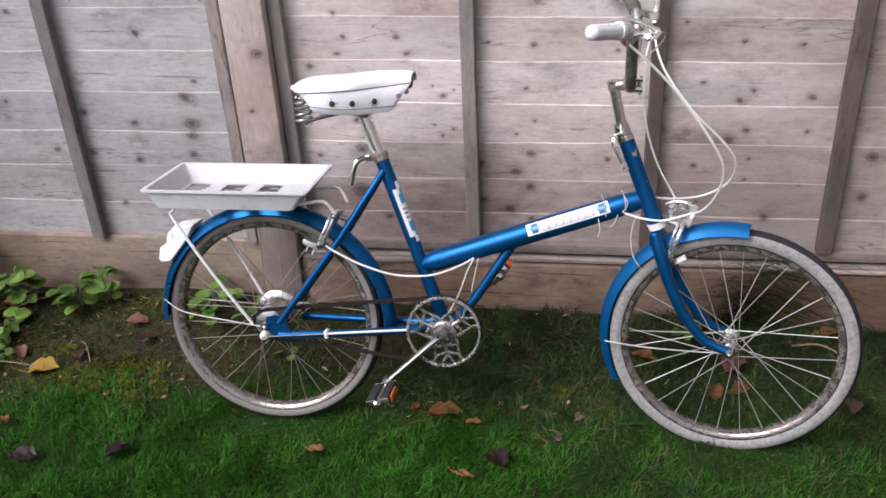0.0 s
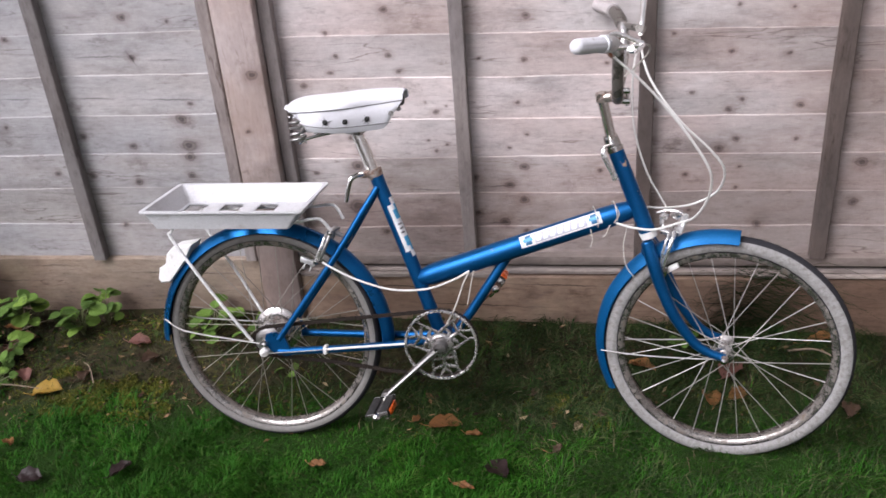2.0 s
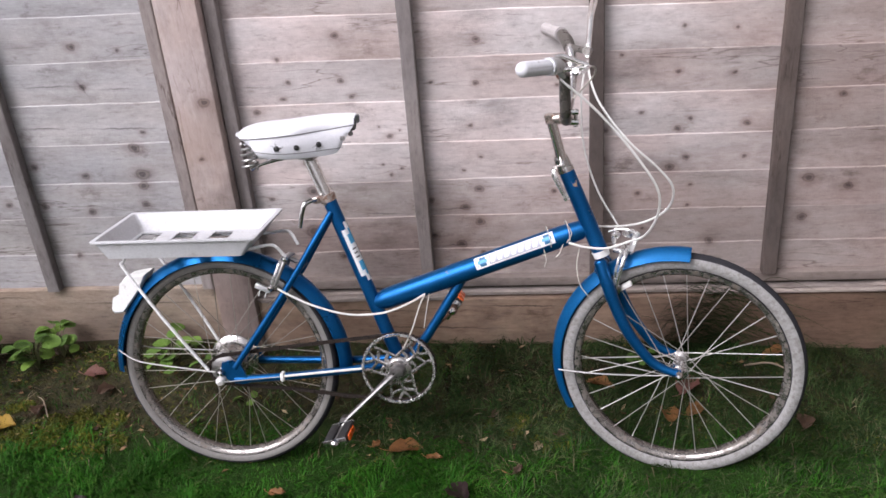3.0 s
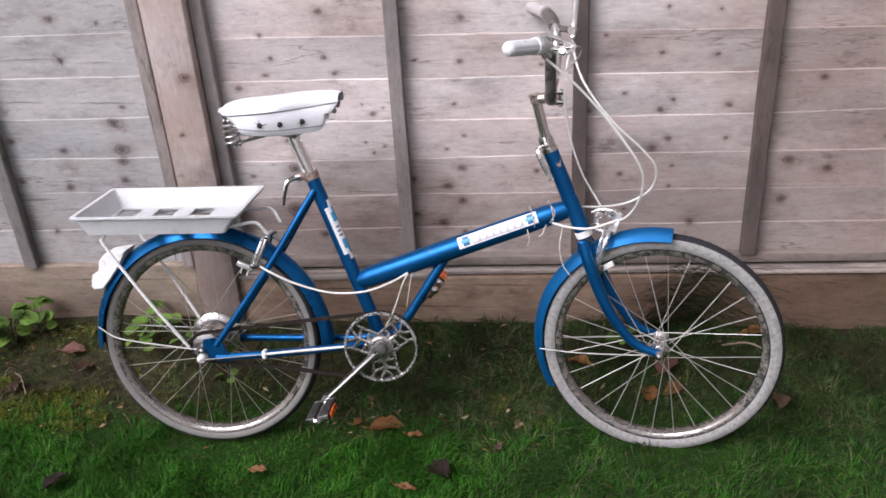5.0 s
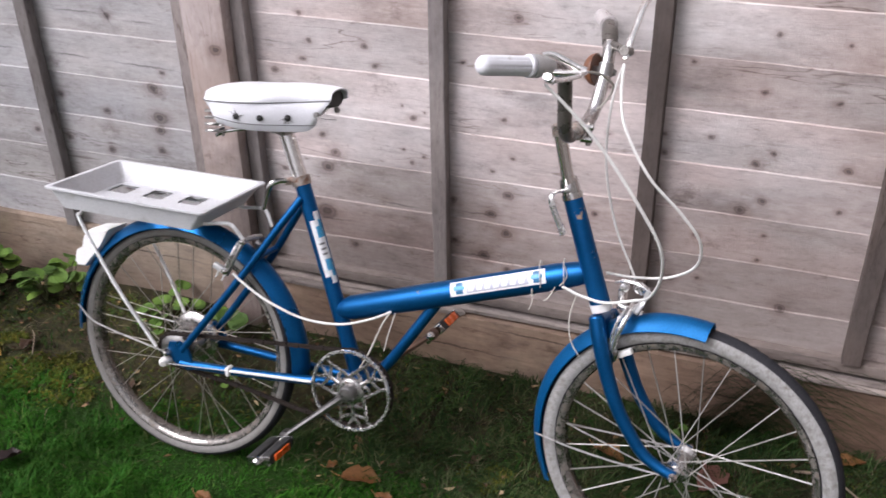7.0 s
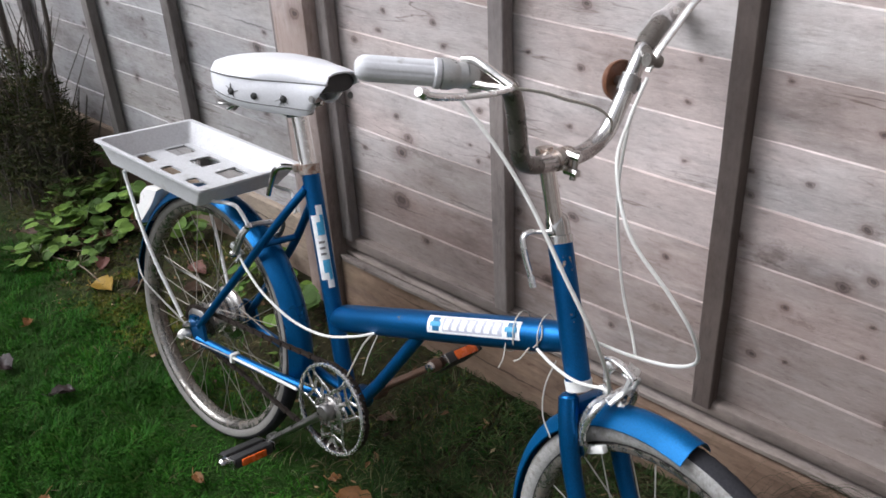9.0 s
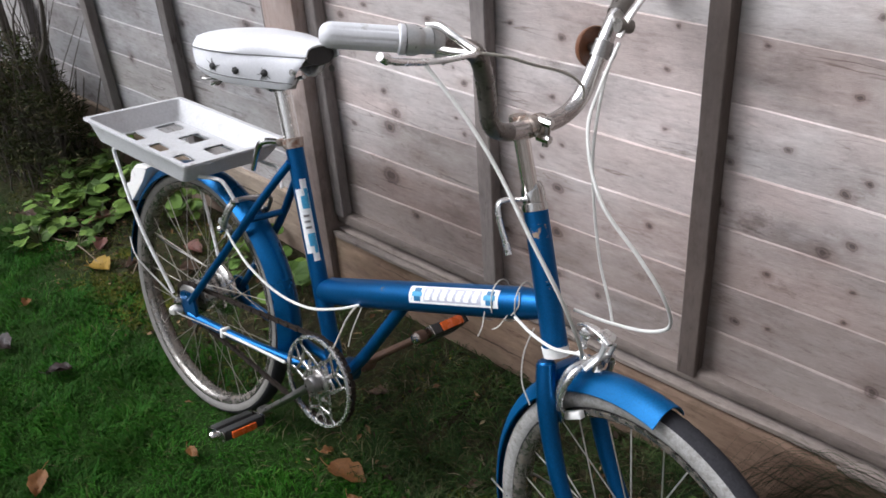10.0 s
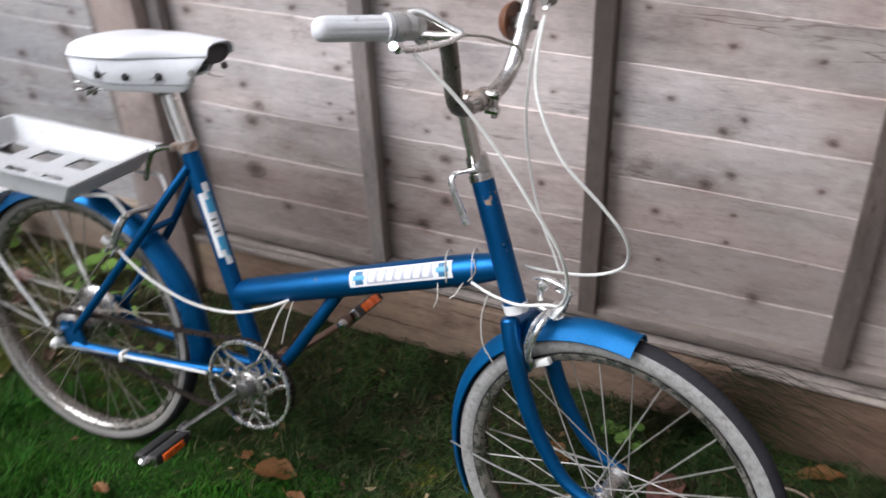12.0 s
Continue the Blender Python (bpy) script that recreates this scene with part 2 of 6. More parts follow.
STEEL = surface("dull_steel", (0.46, 0.45, 0.43), (0.30, 0.29, 0.28), rough=0.38, metal=0.9, scale=50, fine=400, relief=0.1, stain=(0.15, 0.10, 0.07), cover=(0.62, 0.75))
SPOKE = surface("grey_spoke_steel", (0.50, 0.49, 0.46), (0.34, 0.32, 0.30), rough=0.45, metal=0.7, scale=80, fine=500, relief=0.05)
SPOKE_D = surface("tarnished_spoke_steel", (0.34, 0.32, 0.28), (0.22, 0.20, 0.17), rough=0.45, metal=0.6, scale=80, fine=500, relief=0.05)
CARRM = surface("bright_coated_rod", (0.92, 0.92, 0.91), (0.82, 0.81, 0.80), rough=0.25, metal=0.12, scale=60, fine=400, relief=0.08, stain=(0.30, 0.22, 0.16), cover=(0.66, 0.76))
# darker, pinker copy of the grip colour, for the far grip
GRIPF = surface("dull_pinkish_grip", (0.50, 0.46, 0.45), (0.38, 0.35, 0.34), rough=0.7, scale=24, fine=260, relief=0.2)
POSTM = surface("streaky_chrome", (0.95, 0.93, 0.90), (0.78, 0.75, 0.71), rough=0.20, rough_var=0.08, metal=0.94, scale=70, fine=400, relief=0.08, stain=(0.24, 0.13, 0.07), cover=(0.66, 0.76))
RODM = surface("bright_rod_chrome", (0.84, 0.83, 0.82), (0.66, 0.65, 0.63), rough=0.26, metal=0.86, scale=60, fine=400, relief=0.03, grit=0.4, stain=(0.26, 0.18, 0.12), cover=(0.66, 0.76))
ALLOY = surface("matt_alloy", (0.66, 0.66, 0.65), (0.46, 0.46, 0.45), rough=0.36, metal=0.55, scale=50, fine=400, relief=0.03, grit=0.4)
WALL_F = tyre_wall("pale_tyre_wall", (0.36, 0.352, 0.340), (0.19, 0.184, 0.176))
WALL_R = tyre_wall("grey_tyre_wall", (0.225, 0.216, 0.200), (0.124, 0.118, 0.108))
TREAD = surface("dark_tread_rubber", (0.036, 0.035, 0.039), (0.018, 0.018, 0.021), rough=0.9, spec=0.15, scale=60, fine=300, relief=0.5)
VINYL = surface("white_vinyl", (0.82, 0.82, 0.845), (0.73, 0.73, 0.76), rough=0.42, scale=18, fine=300, relief=0.12, stain=(0.42, 0.40, 0.37), cover=(0.66, 0.80), grit=0.3)
BLACK = surface("black_rubber", (0.030, 0.029, 0.028), (0.018, 0.017, 0.017), rough=0.6, scale=40, fine=300, relief=0.3)
SEAM = surface("grey_seam", (0.20, 0.19, 0.19), (0.12, 0.12, 0.12), rough=0.7, relief=0.1)
TRAYM = surface("weathered_white_plastic", (0.60, 0.60, 0.61), (0.49, 0.49, 0.495), rough=0.55, scale=14, fine=240, relief=0.15, stain=(0.36, 0.345, 0.33), cover=(0.56, 0.80), grit=0.5)
GRIPM = surface("grey_white_grip", (0.73, 0.73, 0.75), (0.62, 0.62, 0.64), rough=0.6, scale=24, fine=260, relief=0.2, stain=(0.30, 0.28, 0.25), cover=(0.62, 0.8), grit=0.3)
CABLEM = surface("white_cable_sleeve", (0.76, 0.75, 0.72), (0.58, 0.57, 0.53), rough=0.5, scale=60, fine=300, relief=0.05, grit=0.3)
WIREM = surface("dirty_pale_wire", (0.58, 0.55, 0.49), (0.40, 0.37, 0.32), rough=0.6, scale=80, fine=300, relief=0.05)
DECAL = surface("white_decal", (0.78, 0.78, 0.78), (0.66, 0.67, 0.68), rough=0.35, scale=40, fine=300, relief=0.05, stain=(0.30, 0.36, 0.44), cover=(0.62, 0.70), grit=0.3)
DECALB = surface("light_blue_decal", (0.06, 0.33, 0.56), (0.04, 0.26, 0.46), rough=0.35, scale=40, fine=300, relief=0.05)
SILVER = surface("silver_decal", (0.44, 0.45, 0.52), (0.34, 0.35, 0.42), rough=0.4, scale=60, fine=300, relief=0.05, grit=0.3)
DECALT = surface("teal_decal", (0.020, 0.150, 0.300), (0.014, 0.100, 0.220), rough=0.35, relief=0.05)
ORANGE = surface("orange_reflector", (0.70, 0.13, 0.02), (0.48, 0.08, 0.012), rough=0.25, scale=90, fine=500, relief=0.3)
BELLM = surface("brown_bell", (0.20, 0.078, 0.036), (0.10, 0.040, 0.020), rough=0.38, scale=70, fine=300, coat=0.2, relief=0.2)
CLAMPM = surface("browned_clamp_alloy", (0.26, 0.245, 0.225), (0.15, 0.14, 0.125), rough=0.34, metal=0.75, scale=60, fine=400, relief=0.08, stain=(0.10, 0.08, 0.06), cover=(0.56, 0.70))
LAMPM = surface("chalky_white_plastic", (0.80, 0.79, 0.77), (0.66, 0.65, 0.62), rough=0.6, scale=30, fine=240, relief=0.2, stain=(0.42, 0.40, 0.36), cover=(0.62, 0.76), grit=0.3)


# ---- mesh helpers ----
def thing(name, m, label, category, group="", kind=""):
    ob = new(name)
    ob.empty_display_size = 0.1
    ob.matrix_world = m
    return tagged(ob, label, category, group, kind)


def finish(name, bm, mats, smooth=35.0):
    me = bpy.data.meshes.new(name)
    bm.normal_update()
    bm.to_mesh(me)
    bm.free()
    for mt in mats if isinstance(mats, (list, tuple)) else [mats]:
        me.materials.append(mt)
    if smooth:
        me.polygons.foreach_set("use_smooth", [True] * len(me.polygons))
        me.set_sharp_from_angle(angle=radians(smooth))
    return me


def part(name, bm, material, parent, label="", m=None, smooth=35.0):
    """Links a bmesh (or a mesh) as one mesh object under a thing or a part."""
    me = finish(name, bm, material, smooth) if isinstance(bm, bmesh.types.BMesh) else bm
    ob = new(name, me)
    ob.parent = parent
    if m is not None:
        ob.matrix_basis = m
    return tagged(ob, label)


def spline(pts, steps=8):
    """A smooth line through points."""
    p = [Vector(q) for q in pts]
    p = [2 * p[0] - p[1]] + p + [2 * p[-1] - p[-2]]
    out = []
    for i in range(1, len(p) - 2):
        a, b, c, d = p[i - 1:i + 3]
        for k in range(steps):
            t = k / steps
            out.append(0.5 * ((2 * b) + (c - a) * t + (2 * a - 5 * b + 4 * c - d) * t * t + (3 * b - a - 3 * c + d) * t ** 3))
    return out + [p[-2]]


def tube(bm, pts, radius, sides=12, flat=1.0, idx=0, up=(0, 0, 1)):
    """A swept tube with closed ends; radius may be a list; flat squeezes it along its second axis."""
    pts = [Vector(q) for q in pts]
    rad = radius if isinstance(radius, (list, tuple)) else [radius] * len(pts)
    if len(rad) != len(pts):
        rad = [float(r) for r in np.interp(np.linspace(0, 1, len(pts)), np.linspace(0, 1, len(rad)), rad)]
    d0 = (pts[1] - pts[0]).normalized()
    side = d0.cross(Vector(up))
    if side.length < 1e-3:
        side = d0.cross(Vector((1, 0, 0)))
    side.normalize()
    rings = []
    for i, q in enumerate(pts):
        d = (pts[min(i + 1, len(pts) - 1)] - pts[max(i - 1, 0)]).normalized()
        side = (side - d * side.dot(d)).normalized()
        nrm = d.cross(side)
        rings.append([bm.verts.new(q + rad[i] * (side * math.cos(a) + flat * nrm * math.sin(a))) for a in (2 * math.pi * k / sides for k in range(sides))])
    for r, s in zip(rings, rings[1:]):
        for k in range(sides):
            bm.faces.new((r[k], r[(k + 1) % sides], s[(k + 1) % sides], s[k])).material_index = idx
    bm.faces.new(rings[0][::-1]).material_index = idx
    bm.faces.new(rings[-1]).material_index = idx
    return bm


def tubes(*runs, sides=10):
    bm = bmesh.new()
    for pts, r in runs:
        tube(bm, pts, r, sides)
    return bm


def lathe(bm, profile, segs=48, closed=False, idx=None, m=Matrix()):
    """Turns (radius, along y) points round the y axis."""
    rings = [[bm.verts.new(m @ Vector((r * math.cos(a), y, r * math.sin(a)))) for a in (2 * math.pi * k / segs for k in range(segs))] for r, y in profile]
    pairs = list(zip(rings, rings[1:])) + ([(rings[-1], rings[0])] if closed else [])
    for j, (p, q) in enumerate(pairs):
        for k in range(segs):
            f = bm.faces.new((p[k], p[(k + 1) % segs], q[(k + 1) % segs], q[k]))
            f.material_index = idx[j] if idx else 0
    if not closed:
        for ring, flip in ((rings[0], False), (rings[-1], True)):
            bm.faces.new(ring if not flip else ring[::-1])
    bmesh.ops.recalc_face_normals(bm, faces=bm.faces[:])
    return bm


def arc_strip(bm, centre, a0, a1, profile, steps=48):
    """Sweeps a closed profile of (radius, y) points round the y axis between two angles in degrees."""
    cx, cz = centre
    rings = []
    for i in range(steps + 1):
        a = radians(a0 + (a1 - a0) * i / steps)
        rings.append([bm.verts.new((cx + r * math.cos(a), y, cz + r * math.sin(a))) for r, y in profile])
    n = len(profile)
    for p, q in zip(rings, rings[1:]):
        for k in range(n):
            bm.faces.new((p[k], p[(k + 1) % n], q[(k + 1) % n], q[k]))
    bm.faces.new(rings[0][::-1])
    bm.faces.new(rings[-1])
    bmesh.ops.recalc_face_normals(bm, faces=bm.faces[:])
    return bm


def block(bm, size, m, bevel=0.0, idx=0):
    """A box of that size at the pose m, with worn edges."""
    made = bmesh.ops.create_cube(bm, size=1, matrix=m @ Matrix.Diagonal((*size, 1)))
    faces = list({f for v in made["verts"] for f in v.link_faces})
    for f in faces:
        f.material_index = idx
    if bevel:
        edges = list({e for v in made["verts"] for e in v.link_edges})
        bmesh.ops.bevel(bm, geom=edges, offset=bevel, segments=2, affect="EDGES", profile=0.5)
    return bm


# ---- the bicycle ----
# its own axes: x forward, y towards the fence, z up in the plane of the frame; it leans on the fence
LEAN_DEG = 12.5
bicycle = thing("bicycle", pose(0, -0.05, 0, -LEAN_DEG, 0, 0), "old blue shopper bicycle with white saddle leaning on a fence", "bicycle")
REAR, FRONT, BB = (-0.033, 0.2620), (0.9755, 0.2505), (0.365, 0.259)
HEAD_LOW, HEAD_TOP = Vector((0.808, -0.019, 0.510)), Vector((0.740, -0.009, 0.683))
TURN_LOW, TURN_TOP = Vector((0.807, 0, 0.507)), Vector((0.740, 0, 0.683))
def about_head(turn):
    return Matrix.Translation(TURN_LOW) @ Matrix.Rotation(radians(turn), 4, (TURN_TOP - TURN_LOW).normalized()) @ Matrix.Translation(-TURN_LOW)


# the front mudguard sits a little crooked over its wheel
STEER, GUARD_STEER = about_head(-10.6), about_head(-12.5)


def steered(bm, m=STEER):
    bmesh.ops.transform(bm, matrix=m, verts=bm.verts[:])
    return bm


# frame
MT0, MT1 = Vector((0.316, 0, 0.4005)), Vector((0.786, -0.008, 0.562))
MR = 0.0232
part("main_tube", tubes(([MT0, MT0 + (MT1 - MT0) * 0.02, MT0 + (MT1 - MT0) * 0.055, MT0 + (MT1 - MT0) * 0.88, MT0 + (MT1 - MT0) * 0.95, MT1], [0.0150, 0.0185, MR, MR, 0.0205, 0.0165]), sides=28), BLUE, bicycle, "thick blue main tube")
part("seat_tube", tubes(([(0.2302, 0, 0.636), (0.360, 0, 0.268)], 0.0150), sides=20), BLUE, bicycle)
bm = tubes(([HEAD_LOW, HEAD_LOW + (HEAD_TOP - HEAD_LOW) * 0.45, HEAD_TOP], [0.0170, 0.0170, 0.0162]), sides=24)
part("head_tube", bm, CHIPPED, bicycle, "chipped blue head tube")
up = (HEAD_TOP - HEAD_LOW).normalized()
part("lower_head_cup", tubes(([HEAD_LOW - up * 0.010, HEAD_LOW + up * 0.004], [0.0172, 0.0186]), sides=20), LAMPM, bicycle, "pale lower head cup")
part("strut", tubes(([(0.512, 0, 0.452), (0.428, 0, 0.322), (0.392, 0, 0.275)], 0.0105), sides=14), BLUE, bicycle)
bm = bmesh.new()
lathe(bm, [(0.0, -0.036), (0.019, -0.036), (0.021, -0.033), (0.021, 0.033), (0.019, 0.036), (0.0, 0.036)], 24, m=Matrix.Translation((BB[0], 0, BB[1])))
part("bottom_bracket", bm, BLUE, bicycle)
for s in (-1, 1):
    part("seat_stay", tubes((spline([(0.236, s * 0.012, 0.610), (0.195, s * 0.028, 0.548), (0.127, s * 0.046, 0.446), (-0.002, s * 0.060, 0.272)], 6), 0.0074), sides=12), BLUE, bicycle)
    part("chain_stay", tubes((spline([(0.345, s * 0.016, 0.262), (0.27, s * 0.028, 0.254), (0.13, s * 0.047, 0.247), (-0.005, s * 0.060, 0.243)], 5), 0.0086), sides=12), BLUE, bicycle)
    bm = bmesh.new()
    prof = [(-0.034, 0.268), (-0.030, 0.286), (-0.008, 0.290), (0.012, 0.280), (0.022, 0.255), (0.030, 0.238), (0.012, 0.234), (-0.012, 0.240), (-0.026, 0.250)]
    a = [bm.verts.new((x, s * 0.058, z)) for x, z in prof]
    b = [bm.verts.new((x, s * 0.064, z)) for x, z in prof]
    for k in range(len(prof)):
        bm.faces.new((a[k], a[(k + 1) % len(prof)], b[(k + 1) % len(prof)], b[k]))
    bm.faces.new(a), bm.faces.new(b)
    bmesh.ops.recalc_face_normals(bm, faces=bm.faces[:])
    part("dropout", bm, BLUE, bicycle)
part("stay_bridge", tubes(([(0.155, -0.036, 0.487), (0.155, 0.036, 0.487)], 0.006), sides=10), BLUE, bicycle)

# fork
for s in (-1, 1):
    top = 0.494 if s < 0 else 0.476
    pts = spline([(0.812, s * 0.034, top), (0.826, s * 0.042, 0.452), (0.845, s * 0.045, 0.398), (0.873, s * 0.046, 0.338), (0.914, s * 0.046, 0.282), (0.946, s * 0.046, 0.261), (0.978, s * 0.046, 0.2515)], 6)
    bm = bmesh.new()
    tube(bm, pts, [0.0135, 0.0135, 0.0125, 0.011, 0.0095, 0.0085], 16)
    tube(bm, [(0.812, s * 0.034, top - 0.001), (0.8105, s * 0.034, top + 0.004)], [0.0138, 0.0100], 16)
    part("fork_blade", steered(bm), BLUE, bicycle)
bm = bmesh.new()
block(bm, (0.026, 0.070, 0.018), pose(0.812, 0, 0.474, 0, -20, 0), 0.006)
part("fork_crown", steered(bm), BLUE, bicycle)


# wheels
RIMM = surface("tarnished_rim_chrome", (0.36, 0.340, 0.315), (0.22, 0.204, 0.186), rough=0.20, rough_var=0.08, metal=0.85, scale=30, fine=400, relief=0.06, stain=(0.11, 0.088, 0.068), cover=(0.47, 0.68))
HUBM = surface("polished_hub_chrome", (0.62, 0.60, 0.58), (0.42, 0.40, 0.38), rough=0.24, rough_var=0.08, metal=1.0, scale=50, fine=400, relief=0.03, grit=0.4, stain=(0.16, 0.10, 0.06), cover=(0.60, 0.72))
CRANKM = surface("dull_crank_steel", (0.30, 0.29, 0.28), (0.18, 0.17, 0.165), rough=0.34, metal=0.95, scale=50, fine=400, relief=0.05, grit=0.6, stain=(0.12, 0.09, 0.07), cover=(0.56, 0.72))
RINGM = surface("bright_chainring_steel", (0.56, 0.54, 0.52), (0.34, 0.33, 0.32), rough=0.24, metal=0.90, scale=50, fine=400, relief=0.05, grit=0.6, stain=(0.12, 0.09, 0.07), cover=(0.54, 0.70))
def tyre_mesh(name, radius, wall, deep=0.0195, edge=0.5):
    r0 = radius - deep
    prof, idx = [], []
    for k in range(20):
        a = 2 * math.pi * k / 20
        rr, yy = r0 + deep * math.cos(a), 0.0185 * math.sin(a)
        prof.append((rr, yy))
        c = math.cos(2 * math.pi * (k + 0.5) / 20)
        idx.append(1 if c > edge or c < -0.58 else 0)
    bm = lathe(bmesh.new(), prof, 192, True, idx)
    # tread blocks: every other pair of rings is cut down across the crown
    for n, v in enumerate(bm.verts):
        ring, k = divmod(n, 192)
        if math.cos(2 * math.pi * ring / 20) > 0.75 and (k + ring) % 2:
            q = math.hypot(v.co.x, v.co.z)
            v.co.x, v.co.z = v.co.x * (1 - 0.0016 / q), v.co.z * (1 - 0.0016 / q)
    return finish(name, bm, [wall, TREAD], 60)


def rim_mesh(radius, deep):
    r = radius - 2 * deep + 0.0015
    prof = [(r + 0.004, -0.0165), (r + 0.004, -0.0135), (r - 0.002, -0.012), (r - 0.006, -0.006), (r - 0.006, 0.006), (r - 0.002, 0.012), (r + 0.004, 0.0135), (r + 0.004, 0.0165), (r - 0.004, 0.0155), (r - 0.0095, 0.008), (r - 0.0095, -0.008), (r - 0.004, -0.0155)]
    return finish("rim", lathe(bmesh.new(), prof, 72, True), RIMM, 50)


def hub_mesh(flange, shell, half, axle):
    bm = bmesh.new()
    lathe(bm, [(0.0, -axle), (0.0048, -axle), (0.0048, -half - 0.012), (0.012, -half - 0.010), (shell, -half - 0.004), (flange, -half - 0.0025), (flange, -half + 0.0015), (shell, -half + 0.005), (shell * 0.92, 0), (shell, half - 0.005), (flange, half - 0.0015), (flange, half + 0.0025), (shell, half + 0.004), (0.012, half + 0.010), (0.0048, half + 0.012), (0.0048, axle), (0.0, axle)], 28)
    return finish("hub", bm, RINGM, 40)


def wheel(name, radius, at, wall, flange, shell, half, axle, label, count=28, turn=0.0, deep=0.0195, wire=None, thin=0.00105):
    """A spoked wheel: its rim, with the tyre, the hub and each spoke under it."""
    w = part(name, rim_mesh(radius, deep), None, bicycle, label, m=at)
    part("tyre", tyre_mesh("tyre", radius, wall, deep, 0.56 if deep > 0.018 else 0.45), None, w, "dirty pale-walled tyre")
    part("hub", hub_mesh(flange, shell, half, axle), None, w, "chrome hub")
    rr = radius - 2 * deep - 0.004
    made = []
    for kind in range(4):
        s, d = (-1, 1)[kind % 2], (-1, 1)[kind // 2]
        a1 = radians(d * 62)
        bm = tubes(([(flange * 0.93 * math.cos(a1), s * half, flange * 0.93 * math.sin(a1)), (rr, s * 0.003, 0)], thin), sides=6)
        made.append(finish("spoke", bm, wire or SPOKE, 60))
    for k in range(count):
        part("spoke", made[k % 4], None, w, m=Matrix.Rotation(2 * math.pi * k / count + turn, 4, "Y"))
    return w


rear = wheel("rear_wheel", 0.2540, pose(REAR[0], 0, REAR[1]), WALL_R, 0.036, 0.028, 0.026, 0.075, "rear wheel with a chrome rim and thin spokes", 32, 0.1, 0.0155, SPOKE_D, 0.00090)
front = wheel("front_wheel", 0.2582, STEER @ pose(FRONT[0], 0, FRONT[1]), WALL_F, 0.0205, 0.0125, 0.026, 0.056, "front wheel with a chrome rim and thin spokes", 28, 0.05)


def nut(name, x, y, z, s, material, parent=None, big=1.0, m=Matrix()):
    bm = bmesh.new()
    lathe(bm, [(0.0, 0), (0.0095 * big, 0), (0.0095 * big, s * 0.007), (0.0075 * big, s * 0.011), (0.006 * big, s * 0.016), (0.0, s * 0.018)], 12, m=m @ Matrix.Translation((x, y, z)))
    return part(name, bm, material, parent or bicycle, m=None)


for s in (-1, 1):
    nut("axle_nut", REAR[0], s * 0.060, REAR[1] + 0.001, s, CHROME)
    nut("axle_nut", FRONT[0], s * 0.047, FRONT[1], s, CHROME, m=STEER)
bm = bmesh.new()
tube(bm, spline([(-0.030, -0.062, 0.246), (-0.034, -0.076, 0.246), (-0.031, -0.084, 0.244)], 4), [0.008, 0.0105, 0.0095, 0.006], 12)
part("gear_chain_cap", bm, CABLEM, bicycle, "white plastic cap on the rear axle")
bm = bmesh.new()
lathe(bm, [(0.010, -0.047), (0.030, -0.047), (0.034, -0.0445), (0.030, -0.042), (0.010, -0.042)], 18, True)
part("sprocket", bm, STEEL, rear)
# a bright flanged drum on the far side of the rear hub
bm = bmesh.new()
lathe(bm, [(0.014, -0.018), (0.0285, -0.016), (0.0330, -0.011), (0.0350, 0.004), (0.0370, 0.014), (0.0410, 0.0195), (0.0530, 0.0220), (0.0560, 0.0250), (0.0565, 0.0310), (0.0520, 0.0360), (0.030, 0.044), (0.014, 0.045)], 48, True)
drum = part("hub_drum", bm, HUBM, rear, "bright drum on the rear hub")


# mudguards
def guard_profile(radius, half=0.0275, drop=0.014):
    outer = [(radius - drop * (abs(y) / half) ** 2.2, y) for y in np.linspace(-half, half, 11)]
    inner = [(r - 0.0016, y * 0.965) for r, y in outer[::-1]]
    return outer + inner


part("rear_mudguard", arc_strip(bmesh.new(), (-0.026, 0.2545), 181, -3, guard_profile(0.2780, 0.0280, 0.0215)), GUARDB, bicycle, "blue rear mudguard")
part("front_mudguard", steered(arc_strip(bmesh.new(), (0.968, 0.2530), 84, 207, guard_profile(0.2690, 0.0275, 0.0215)), GUARD_STEER), GUARDF, bicycle, "blue front mudguard")
for s in (-1, 1):
    part("mudguard_stay", tubes((spline([(-0.287, s * 0.026, 0.304), (-0.245, s * 0.040, 0.285), (-0.19, s * 0.050, 0.277), (-0.045, s * 0.066, 0.264)], 5), 0.0018), sides=8), STEEL, bicycle)
    part("mudguard_stay", steered(tubes((spline([(0.716, s * 0.028, 0.236), (0.80, s * 0.040, 0.238), (0.90, s * 0.047, 0.244), (0.975, s * 0.050, 0.251)], 5), 0.0017), sides=8)), STEEL, bicycle)

